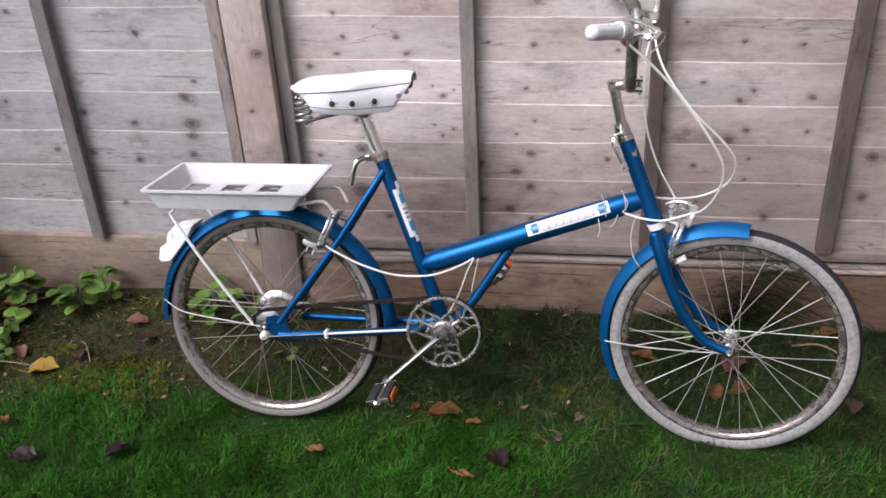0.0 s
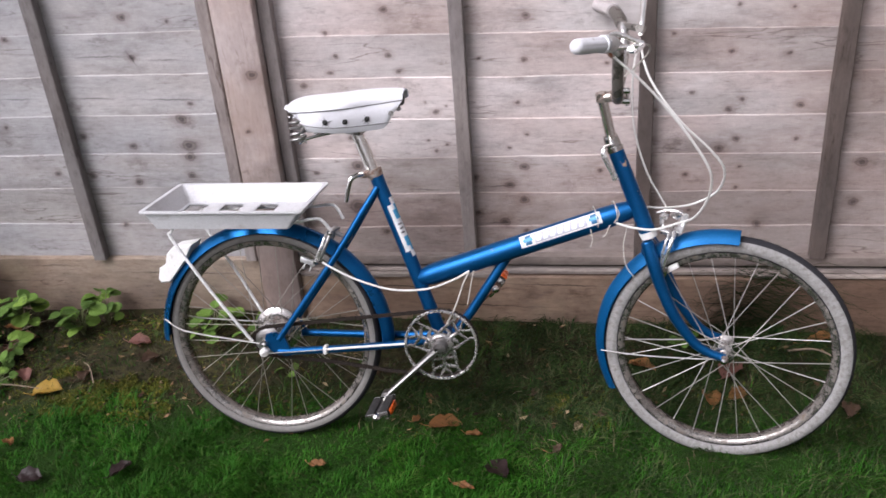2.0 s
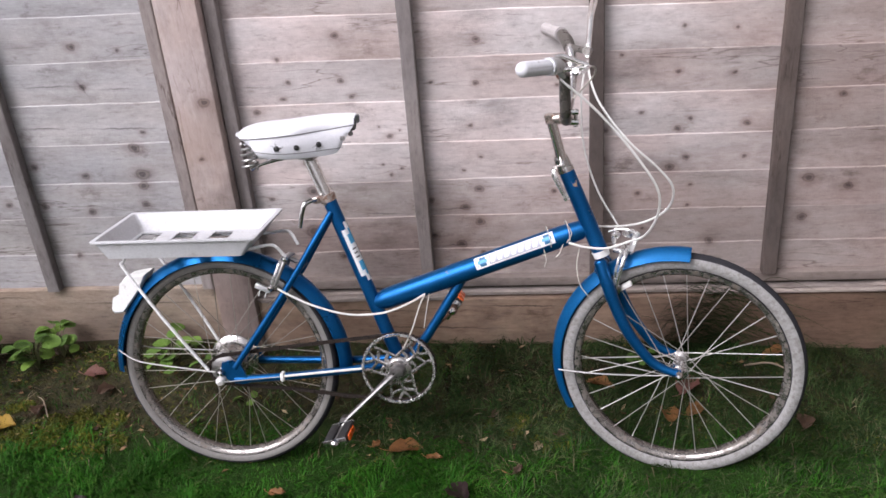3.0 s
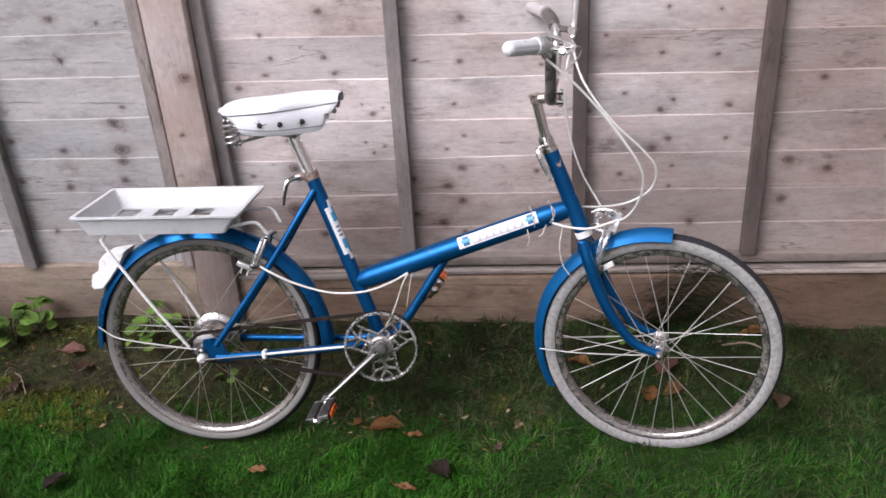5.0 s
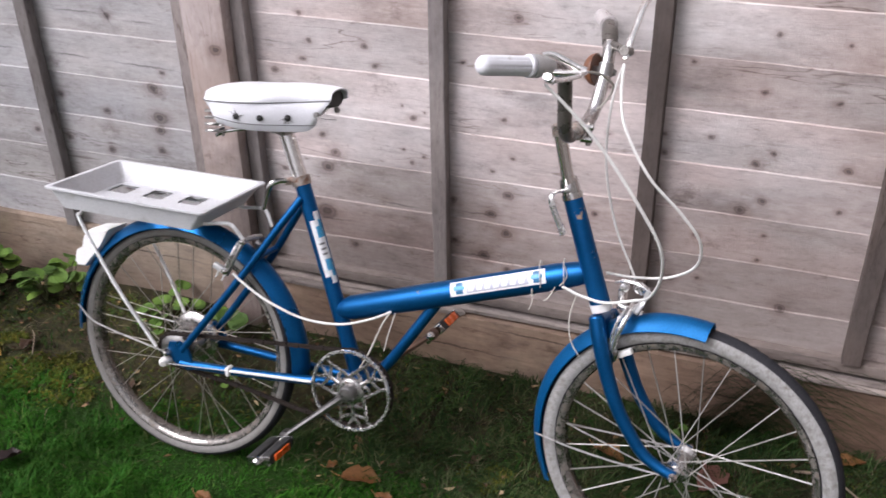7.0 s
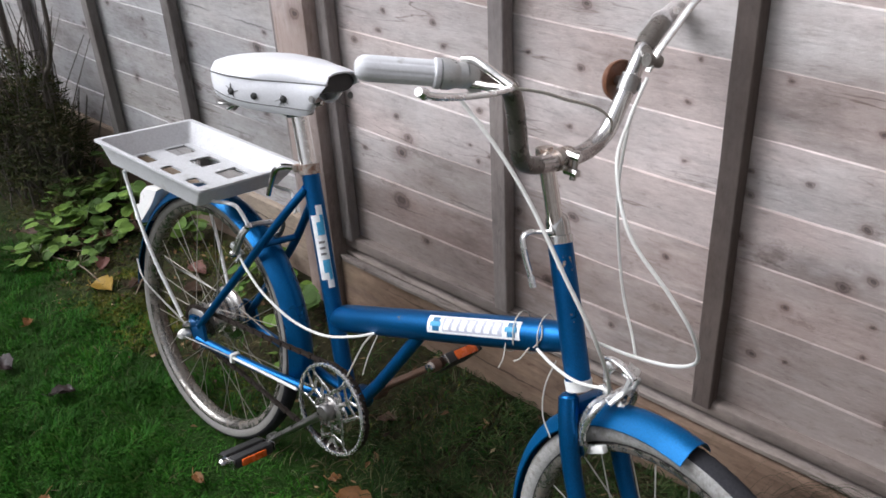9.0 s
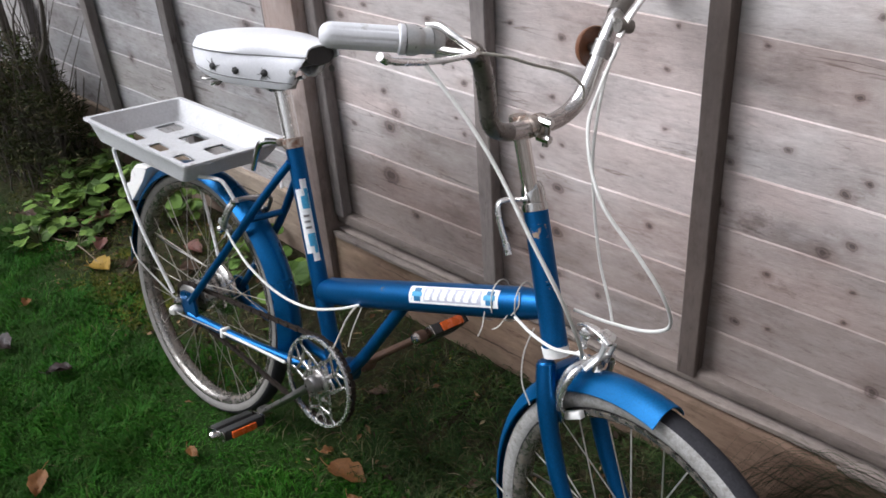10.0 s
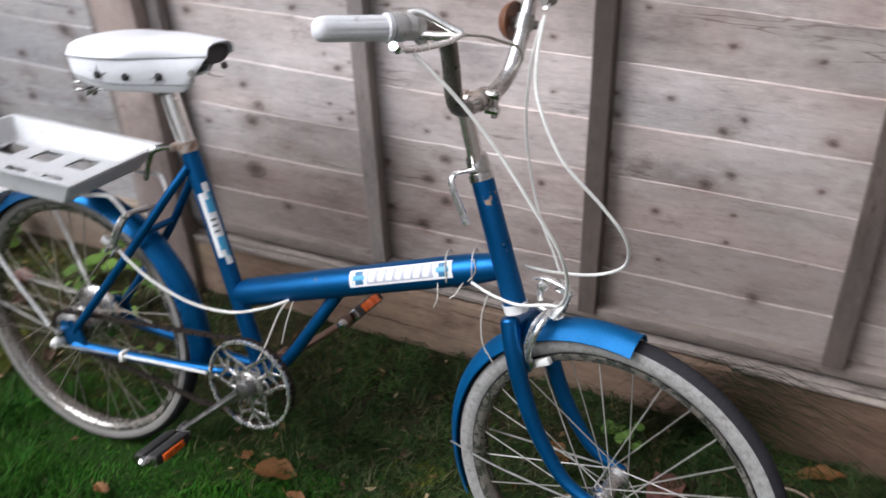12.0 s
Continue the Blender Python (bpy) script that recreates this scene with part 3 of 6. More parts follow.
# chainring, cranks, pedals, chain
ring = bmesh.new()
m0 = Matrix.Translation((BB[0], -0.044, BB[1] + 0.0015))
T = 46
prof_o = []
for k in range(T * 4):
    a = 2 * math.pi * k / (T * 4)
    prof_o.append((0.0830 if k % 4 in (0, 1) else 0.0812, a))
lay = []
for y in (-0.0018, 0.0018):
    lay.append([[ring.verts.new(m0 @ Vector((r * math.cos(a), y, r * math.sin(a)))) for r, a in prof_o], [ring.verts.new(m0 @ Vector((0.0762 * math.cos(a), y, 0.0762 * math.sin(a)))) for r, a in prof_o]])
n4 = len(prof_o)
for k in range(n4):
    j = (k + 1) % n4
    ring.faces.new((lay[0][0][k], lay[0][0][j], lay[0][1][j], lay[0][1][k]))
    ring.faces.new((lay[1][0][k], lay[1][1][k], lay[1][1][j], lay[1][0][j]))
    ring.faces.new((lay[0][0][k], lay[1][0][k], lay[1][0][j], lay[0][0][j]))
    ring.faces.new((lay[0][1][k], lay[0][1][j], lay[1][1][j], lay[1][1][k]))
bmesh.ops.recalc_face_normals(ring, faces=ring.faces[:])
chainring = part("chainring", ring, RINGM, bicycle, "chrome toothed chainring with a cut-out web")


def web_arm(turn):
    """One flat arm of the chainring's web: two incurved bars, a spine and a pierced chevron between them."""
    def at(r, degrees):
        a = turn + radians(degrees)
        return m0 @ Vector((r * math.cos(a), 0, r * math.sin(a)))

    bm = bmesh.new()
    flat = 0.55
    for s in (-1, 1):
        tube(bm, spline([at(0.026, s * 59), at(0.035, s * 47), at(0.046, s * 35), at(0.058, s * 27.5), at(0.069, s * 24), at(0.0775, s * 26.5)], 4), [0.0052, 0.0040, 0.0032, 0.0030, 0.0032, 0.0042], 8, flat, up=(0, 1, 0))
        tube(bm, spline([at(0.062, s * 26), at(0.054, s * 15), at(0.049, s * 3)], 4), [0.0028, 0.0034, 0.0040], 8, flat, up=(0, 1, 0))
        tube(bm, spline([at(0.041, s * 38), at(0.036, s * 22), at(0.030, s * 12)], 4), [0.0030, 0.0040, 0.0056], 8, flat, up=(0, 1, 0))
        tube(bm, spline([at(0.058, s * 2), at(0.068, s * 8), at(0.0775, s * 10)], 4), [0.0036, 0.0026, 0.0028], 8, flat, up=(0, 1, 0))
    tube(bm, [at(0.026, 0), at(0.036, 0), at(0.048, 0), at(0.060, 0)], [0.0060, 0.0036, 0.0048, 0.0034], 8, flat, up=(0, 1, 0))
    part("web_arm", bm, RINGM, chainring, smooth=40)


bm = bmesh.new()
lathe(bm, [(0.0764, -0.0020), (0.0772, -0.0050), (0.0812, -0.0050), (0.0822, -0.0020)], 64, True, m=m0)
part("guard_ring", bm, RODM, chainring, "bright smooth guard ring")
bm = bmesh.new()
lathe(bm, [(0.0, -0.0045), (0.021, -0.0045), (0.023, -0.003), (0.0285, -0.0025), (0.0285, 0.0025), (0.0, 0.003)], 32, m=m0)
part("web_hub", bm, RINGM, chainring)
for k in range(3):
    web_arm(radians(38 + 120 * k))

CRANKS = {-1: Vector((-0.125, 0, -0.113)), 1: Vector((0.112, 0, 0.094))}


def crank(s, material, label):
    e = Vector((BB[0], 0, BB[1])) + CRANKS[s]
    inset = 0.014 if s < 0 else 0.0
    bm = bmesh.new()
    pts = [Vector((BB[0], s * 0.066, BB[1])), Vector((BB[0], s * 0.068, BB[1])) + CRANKS[s] * 0.3, Vector((e.x, s * 0.080, e.z))]
    tube(bm, spline(pts, 5), [0.0142, 0.0118, 0.0094, 0.0088], 12, 0.7)
    lathe(bm, [(0.0, s * 0.052), (0.014, s * 0.052), (0.0165, s * 0.056), (0.0165, s * 0.074), (0.013, s * 0.079), (0.0, s * 0.080)], 20, m=Matrix.Translation((BB[0], 0, BB[1])))
    lathe(bm, [(0.0, s * 0.071), (0.011, s * 0.071), (0.011, s * 0.087), (0.0, s * 0.088)], 14, m=Matrix.Translation((e.x, 0, e.z)))
    c = part("crank", bm, material, bicycle, label, m=pose(0, inset, 0))
    bm = bmesh.new()
    lathe(bm, [(0.0, s * 0.062), (0.007, s * 0.064), (0.0095, s * 0.069), (0.0095, s * 0.0725), (0.0, s * 0.0726)], 14, m=Matrix.Translation((e.x, 0, e.z)))
    part("spindle_cap", bm, CHROME, c)
    # pedal
    tilt = -14 if s < 0 else -48
    P = pose(e.x - (0.0 if s < 0 else 0.003), inset, e.z - 0.005, 0, tilt, 0)
    bm = tubes(([(0, s * 0.085, 0), (0, s * 0.186, 0)], 0.0055), sides=10)
    pd = part("pedal", bm, STEEL, bicycle, "black rubber pedal with orange reflectors", m=P)
    for d in (-1, 1):
        b2 = bmesh.new()
        block(b2, (0.0205, 0.080, 0.020), pose(d * 0.0150, s * 0.137, 0), 0.004)
        part("rubber_block", b2, BLACK, pd)
        if s < 0 and d < 0:
            continue
        b2 = bmesh.new()
        block(b2, (0.005, 0.050, 0.016 if s > 0 else 0.012), pose(d * 0.0272, s * 0.140, -0.001), 0.0012)
        part("reflector", b2, ORANGE, pd, "orange reflector")
    for y in (0.094, 0.180):
        b2 = bmesh.new()
        block(b2, (0.051, 0.0022, 0.018), pose(0, s * y, 0), 0.0008)
        part("end_plate", b2, CHROME, pd)
    b2 = bmesh.new()
    lathe(b2, [(0.0, s * 0.180), (0.010, s * 0.180), (0.009, s * 0.190), (0.005, s * 0.1935), (0.0, s * 0.194)], 14)
    part("end_cap", b2, CHROME, pd)


crank(-1, CRANKM, "chrome crank")
crank(1, RUST, "rusty brown crank")
bm = bmesh.new()
ch = []
for k in range(13):
    a = radians(95 - 180 * k / 12)
    ch.append((BB[0] + 0.003 + 0.078 * math.cos(a), -0.0375, BB[1] + 0.003 + 0.078 * math.sin(a)))
ch += [(0.25, -0.040, 0.194), (0.12, -0.043, 0.214)]
for k in range(7):
    a = radians(-95 - 170 * k / 6)
    ch.append((REAR[0] + 0.034 * math.cos(a), -0.045, REAR[1] + 0.034 * math.sin(a)))
ch += [(0.15, -0.045, 0.318), (BB[0], -0.0375, BB[1] + 0.080)]
run, left = [Vector(q) for q in ch], 0.0
for p, q in zip(run, run[1:]):
    d = q - p
    long, way = d.length, d.normalized()
    turn = math.degrees(math.atan2(-way.z, way.x))
    while left < long:
        c = p + way * left
        wide = 0.0052 if len(bm.verts) // 8 % 2 else 0.0074
        block(bm, (0.0118, wide, 0.0070), pose(c.x, c.y, c.z, 0, turn, 0))
        left += 0.0127
    left -= long
part("chain", bm, surface("oily_chain", (0.035, 0.027, 0.022), (0.014, 0.011, 0.010), rough=0.85, spec=0.1, scale=120, fine=500, relief=0.6), bicycle, "dark oily chain")

# seat pin and saddle
part("seat_post", tubes(([(0.2315, 0, 0.628), (0.1880, 0, 0.748)], 0.0146), sides=18), POSTM, bicycle, "chrome seat post")
bm = tubes(([(0.2308, 0, 0.632), (0.2255, 0, 0.648)], 0.0178), sides=18)
block(bm, (0.022, 0.024, 0.014), pose(0.208, 0, 0.637, 0, -18, 0), 0.003)
part("seat_clamp", bm, RUSTY, bicycle, "rusty seat clamp")
bm = tubes((spline([(0.206, -0.018, 0.640), (0.194, -0.030, 0.639), (0.182, -0.036, 0.628), (0.171, -0.039, 0.584)], 5), [0.0048, 0.0055, 0.0052, 0.0046]), sides=10)
part("seat_lever", bm, CHROME, bicycle, "chrome quick-release lever")


def saddle():
    """A wide vinyl saddle: dome, seam, skirt, open nose, springs and rails."""
    rear_t = [0.06, 0.18, 0.32, 0.48, 0.66, 0.84, 1.0]
    xs = [0.060 + 0.056 * (1 - math.cos(math.pi / 2 * t)) for t in rear_t] + [0.143, 0.172, 0.202, 0.231, 0.258, 0.282, 0.299, 0.307]
    half = [0.104 * math.sin(math.pi / 2 * t) ** 0.85 for t in rear_t] + [0.104, 0.096, 0.079, 0.059, 0.0455, 0.0395, 0.0365, 0.034]
    top = [0.784 + 0.021 * math.sin(math.pi / 2 * t) ** 0.5 for t in rear_t] + [0.807, 0.810, 0.814, 0.817, 0.818, 0.818, 0.817, 0.815]
    seam = [0.781 + 0.005 * t for t in rear_t] + [0.787, 0.788, 0.789, 0.791, 0.793, 0.796, 0.798, 0.799]
    low = [0.774 - 0.027 * math.sin(math.pi / 2 * t) ** 2.2 for t in rear_t] + [0.743, 0.740, 0.739, 0.739, 0.740, 0.742, 0.748, 0.758]
    bm = bmesh.new()
    rows = []
    for x, h, t, sm, lo in zip(xs, half, top, seam, low):
        row = []
        row.append((x, -h * 0.72, lo + 0.002))
        row.append((x, -h * 0.90, lo))
        row.append((x, -h * 0.985, lo + 0.010))
        row.append((x, -h, (lo + sm) / 2 + 0.004))
        row.append((x, -h * 0.992, sm - 0.0015))
        row.append((x, -h * 0.965, sm))
        row.append((x, -h * 0.985, sm + 0.0018))
        for k in range(1, 8):
            a = math.pi * k / 8
            row.append((x, -h * 0.97 * math.cos(a), sm + 0.003 + (t - sm) * math.sin(a) ** 0.55))
        row += [(x, -y, z) for x, y, z in row[:7][::-1]]
        tail = max(0.0, (0.116 - x) / 0.056) * 0.052
        nose = max(0.0, (x - 0.250) / 0.06) * 0.034
        # the skirt slants back under the nose; its fence side is crumpled upwards there
        lift = 0.55 * max(0.0, min(1.0, (x - 0.20) / 0.08))
        row = [(px - (nose - tail) * min(1.0, max(0.0, (sm - pz) / (sm - lo))), py, pz + (lift * max(0.0, sm - pz) if py > 0 else 0.0)) for px, py, pz in row]
        rows.append([bm.verts.new(v) for v in row])
    for p, q in zip(rows, rows[1:]):
        for k in range(len(p) - 1):
            bm.faces.new((p[k], q[k], q[k + 1], p[k + 1]))
    bm.faces.new(rows[0])
    # wall thickness inwards
    bmesh.ops.recalc_face_normals(bm, faces=bm.faces[:])
    bmesh.ops.solidify(bm, geom=bm.faces[:], thickness=0.003)
    sd = part("saddle", bm, VINYL, bicycle, "white vinyl saddle with dark studs and an open nose", m=pose(0, -0.008, 0), smooth=50)
    b2 = bmesh.new()
    for s in (-1, 1):
        tube(b2, spline([(x, s * h * 0.992, sm + 0.0002) for x, h, sm in zip(xs, half, seam)], 3), 0.0011, 6)
    part("seam", b2, SEAM, sd)
    b2 = bmesh.new()
    for s in (-1, 1):
        tube(b2, spline([(x, s * h * 0.992, lo + 0.0125) for x, h, lo in list(zip(xs, half, low))[5:13]], 3), 0.0007, 6)
    part("hem", b2, SEAM, sd)
    b2 = bmesh.new()
    tube(b2, [(0.12, 0, 0.770), (0.20, 0, 0.778), (0.276, 0, 0.796), (0.298, 0, 0.7995)], [0.060, 0.044, 0.0330, 0.0305], 20, 0.50)
    part("inner_pad", b2, BLACK, sd, "black foam inside the saddle")
    studs = finish("stud", lathe(bmesh.new(), [(0.0, 0.0), (0.0058, 0.0), (0.0054, -0.0016), (0.0030, -0.0028), (0.0, -0.0030)], 14), BLACK)
    pale = finish("stud", lathe(bmesh.new(), [(0.0, 0.0), (0.0058, 0.0), (0.0052, -0.0016), (0.0036, -0.0012), (0.0026, -0.0028), (0.0, -0.0030)], 14), STEEL)
    rr = random.Random(3)
    for s in (-1, 1):
        for k, (x, z) in enumerate(((0.158, 0.7645), (0.195, 0.763), (0.235, 0.7645), (0.282, 0.7725))):
            h = float(np.interp(x, xs, half))
            d = math.degrees(math.atan2(float(np.interp(x + 0.01, xs, half)) - float(np.interp(x - 0.01, xs, half)), 0.02))
            at = pose(x, s * h * 1.0, z, 0, 0, (180 if s > 0 else 0) - s * -d * (1 if s < 0 else -1))
            st = part("stud", pale if k == 3 else studs, None, sd, m=at)
            if k in (0, 2):
                # creases torn round the stud
                b3 = bmesh.new()
                for q in range(7):
                    a = rr.uniform(0, 6.28)
                    l = rr.uniform(0.009, 0.017)
                    tube(b3, [(0.004 * math.cos(a), -0.0004, 0.004 * math.sin(a)), (l * math.cos(a + 0.2), -0.0002, l * math.sin(a + 0.2))], [0.0014, 0.0003], 5, 0.5)
                part("crease", b3, SEAM, st)
    for s in (-1, 1):
        b2 = bmesh.new()
        hel = [(0.085 + 0.0155 * math.cos(a), s * 0.056 + 0.0155 * math.sin(a), 0.718 + 0.0019 * a) for a in np.linspace(0, 4.5 * 2 * math.pi, 84)]
        tube(b2, hel, 0.0027, 7)
        part("spring", b2, STEEL, sd, "small dull coil spring")
        b2 = tubes((spline([(0.086, s * 0.056, 0.716), (0.100, s * 0.046, 0.724), (0.150, s * 0.030, 0.734), (0.20, s * 0.025, 0.739), (0.240, s * 0.018, 0.752)], 5), 0.0035), sides=8)
        part("rail", b2, CHROME, sd)
    b2 = bmesh.new()
    block(b2, (0.034, 0.056, 0.020), pose(0.196, 0, 0.737, 0, 10, 0), 0.004)
    tube(b2, [(0.196, -0.038, 0.736), (0.196, 0.038, 0.736)], 0.006, 8)
    part("saddle_clamp", b2, STEEL, sd)


saddle()

# carrier: tray and rods
TX0, TX1, TY0, TY1, TZ = -0.266, 0.097, -0.124, 0.094, 0.592


def carrier():
    bm = bmesh.new()
    fl = 0.553
    fx0, fx1, fy0, fy1 = TX0 + 0.026, TX1 - 0.036, TY0 + 0.016, TY1 - 0.024
    th = 0.0035

    def loop(x0, x1, y0, y1, z):
        r = 0.008
        out = []
        for cx, cy, a0 in ((x1 - r, y1 - r, 0), (x0 + r, y1 - r, 90), (x0 + r, y0 + r, 180), (x1 - r, y0 + r, 270)):
            for k in range(4):
                a = radians(a0 + 30 * k)
                out.append(bm.verts.new((cx + r * math.cos(a), cy + r * math.sin(a), z)))
        return out

    loops = [loop(fx0, fx1, fy0, fy1, fl - 0.004), loop(TX0 + 0.006, TX1 - 0.006, TY0 + 0.006, TY1 - 0.006, TZ - 0.004), loop(TX0, TX1, TY0, TY1, TZ - 0.004), loop(TX0, TX1, TY0, TY1, TZ), loop(TX0 + 0.009, TX1 - 0.009, TY0 + 0.009, TY1 - 0.009, TZ), loop(fx0 + th, fx1 - th, fy0 + th, fy1 - th, fl)]
    for p, q in zip(loops, loops[1:]):
        for k in range(16):
            bm.faces.new((p[k], p[(k + 1) % 16], q[(k + 1) % 16], q[k]))
    TIP = Matrix.Translation((0, -0.015, 0.585)) @ Matrix.Rotation(radians(4.5), 4, "X") @ Matrix.Translation((0, 0.015, -0.585))
    bmesh.ops.recalc_face_normals(bm, faces=bm.faces[:])
    tray = part("carrier_tray", bm, TRAYM, bicycle, "weathered white plastic carrier tray with square holes", m=TIP)
    # floor with six openings
    bm = bmesh.new()
    xs = [fx0 + 0.002, -0.228, -0.180, -0.142, -0.094, -0.056, -0.010, fx1 - 0.002]
    ys = [fy0 + 0.002, -0.080, -0.036, 0.004, 0.050, fy1 - 0.002]
    holes = {(i, j) for i in (1, 3, 5) for j in (1, 3)}
    for i in range(len(xs) - 1):
        for j in range(len(ys) - 1):
            if (i, j) not in holes:
                block(bm, (xs[i + 1] - xs[i], ys[j + 1] - ys[j], 0.0035), pose((xs[i] + xs[i + 1]) / 2, (ys[j] + ys[j + 1]) / 2, fl - 0.0015))
    bmesh.ops.remove_doubles(bm, verts=bm.verts[:], dist=1e-5)
    inner = [f for f in bm.faces if abs(f.normal.z) < 0.5 and sum(1 for e in f.edges if len(e.link_faces) > 2) >= 2]
    bmesh.ops.delete(bm, geom=[f for f in inner if sum(1 for e in f.edges if len(e.link_faces) == 4) >= 2], context="FACES")
    part("tray_floor", bm, TRAYM, tray)
    for s, y in ((-1, -0.078), (1, 0.066)):
        part("carrier_rod", tubes((spline([(-0.066, s * 0.058, 0.266), (-0.140, y * 1.05, 0.392), (-0.214, y * 1.10, 0.512), (-0.214, y * 1.08, 0.530), (-0.196, y, 0.546), (-0.10, y, 0.547), (0.03, y, 0.549), (0.0675, y, 0.5495), (0.100, y * 0.93, 0.5545), (0.120, y * 0.84, 0.5515), (0.138, y * 0.72, 0.525)], 6), 0.0036), sides=10), CARRM, bicycle, "chrome carrier rod")


carrier()

# rear lamp on the mudguard
bm = bmesh.new()
out = [(-0.196, 0.486), (-0.246, 0.478), (-0.262, 0.462), (-0.268, 0.436), (-0.284, 0.428), (-0.290, 0.400), (-0.284, 0.392), (-0.262, 0.394), (-0.240, 0.420), (-0.214, 0.452)]
prev = None
for y, k in ((-0.030, 0.90), (-0.024, 1.0), (0.024, 1.0), (0.030, 0.90)):
    cx, cz = -0.246, 0.438
    row = [bm.verts.new((cx + (x - cx) * k, y, cz + (z - cz) * k)) for x, z in out]
    if prev:
        for j in range(len(row)):
            bm.faces.new((prev[j], prev[(j + 1) % len(row)], row[(j + 1) % len(row)], row[j]))
    else:
        bm.faces.new(row[::-1])
    prev = row
bm.faces.new(prev)
bmesh.ops.recalc_face_normals(bm, faces=bm.faces[:])
part("rear_lamp", bm, LAMPM, bicycle, "chalky white plastic rear lamp housing", smooth=30)

# stem and handlebar
STEMC = surface("half_rusted_clamp", (0.58, 0.53, 0.48), (0.40, 0.34, 0.30), rough=0.30, metal=0.92, scale=60, fine=400, relief=0.2, stain=(0.22, 0.105, 0.058), cover=(0.50, 0.66))
STEMM = surface("rust_streaked_chrome", (0.92, 0.88, 0.84), (0.74, 0.69, 0.64), rough=0.14, rough_var=0.06, metal=0.96, scale=70, fine=400, relief=0.05, stain=(0.26, 0.14, 0.08), cover=(0.64, 0.76))
part("stem", tubes(([HEAD_TOP, (0.7310, -0.013, 0.708), (0.7105, -0.028, 0.796)], 0.0108), sides=18), STEMM, bicycle, "chrome handlebar stem")
bm = tubes(([HEAD_TOP - up * 0.002, HEAD_TOP + up * 0.008], 0.0176), ([HEAD_TOP + up * 0.007, HEAD_TOP + up * 0.012, HEAD_TOP + up * 0.024, HEAD_TOP + up * 0.032, HEAD_TOP + up * 0.036], [0.0150, 0.0160, 0.0158, 0.0150, 0.0120]), sides=20)
part("headset", bm, CHROME, bicycle, "chrome headset collar")
bm = bmesh.new()
tube(bm, [(0.7118, -0.027, 0.786), (0.7085, -0.029, 0.803)], [0.0122, 0.0116], 16)
tube(bm, [(0.712, -0.029, 0.793), (0.740, -0.032, 0.796)], [0.0100, 0.0120], 14)
tube(bm, [(0.740, -0.050, 0.797), (0.740, -0.020, 0.798)], 0.0142, 18)
part("stem_clamp", bm, STEMC, bicycle, "rusty stem clamp")
bm = bmesh.new()
for z in (0.806, 0.786):
    tube(bm, [(0.748, -0.034, z), (0.766, -0.034, z - 0.001)], [0.0065, 0.0055], 8)
tube(bm, [(0.760, -0.034, 0.812), (0.760, -0.034, 0.776)], 0.0045, 8)
part("clamp_bolt", bm, CHROME, bicycle)
BAR = [(0.662, -0.306, 0.911), (0.686, -0.274, 0.911), (0.716, -0.232, 0.910), (0.732, -0.190, 0.904), (0.737, -0.158, 0.896), (0.738, -0.143, 0.878), (0.738, -0.130, 0.845), (0.739, -0.116, 0.808), (0.740, -0.084, 0.796), (0.740, -0.034, 0.796), (0.743, 0.012, 0.801), (0.750, 0.042, 0.824), (0.755, 0.058, 0.864), (0.757, 0.073, 0.904), (0.752, 0.100, 0.934), (0.742, 0.140, 0.951), (0.726, 0.195, 0.962), (0.704, 0.255, 0.967)]
bm = tubes((spline(BAR, 5), 0.0112), sides=16)
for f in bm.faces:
    # darker on the near riser, dull along the bottom, brighter on the far riser
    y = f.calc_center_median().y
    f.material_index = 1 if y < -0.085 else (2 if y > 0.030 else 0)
bar = part("handlebar", finish("handlebar", bm, [BARM, BARD, BARB]), None, bicycle, "high-rise chrome handlebar, darker on one riser")


def grip(a, b, name_label, material=GRIPM):
    a, b = Vector(a), Vector(b)
    d = (a - b).normalized()
    side = d.cross(Vector((0, 0, 1))).normalized()
    nrm = d.cross(side)
    bm = bmesh.new()
    rings = []
    L = (a - b).length
    for s, r in ((0.0, 0.0150), (0.0015, 0.0160), (0.006, 0.0160), (0.0075, 0.0137), (L - 0.012, 0.0137), (L - 0.006, 0.0130), (L - 0.002, 0.0108), (L + 0.001, 0.0075), (L + 0.002, 0.004)):
        ring = []
        for k in range(48):
            t = 2 * math.pi * k / 48
            rr = r - (0.0009 if (k % 6 == 0 and abs(r - 0.0137) < 1e-6) else 0)
            ring.append(bm.verts.new(b + d * s + rr * (side * math.cos(t) + nrm * math.sin(t))))
        rings.append(ring)
    for p, q in zip(rings, rings[1:]):
        for k in range(48):
            bm.faces.new((p[k], p[(k + 1) % 48], q[(k + 1) % 48], q[k]))
    bm.faces.new(rings[0][::-1]), bm.faces.new(rings[-1])
    bmesh.ops.recalc_face_normals(bm, faces=bm.faces[:])
    return part("grip", bm, material, bar, name_label, smooth=40)


grip((0.659, -0.309, 0.911), (0.7105, -0.2395, 0.910), "ribbed grey-white handlebar grip")
grip((0.703, 0.258, 0.967), (0.7375, 0.154, 0.955), "pinkish-grey handlebar grip, darker than the near one", GRIPF)
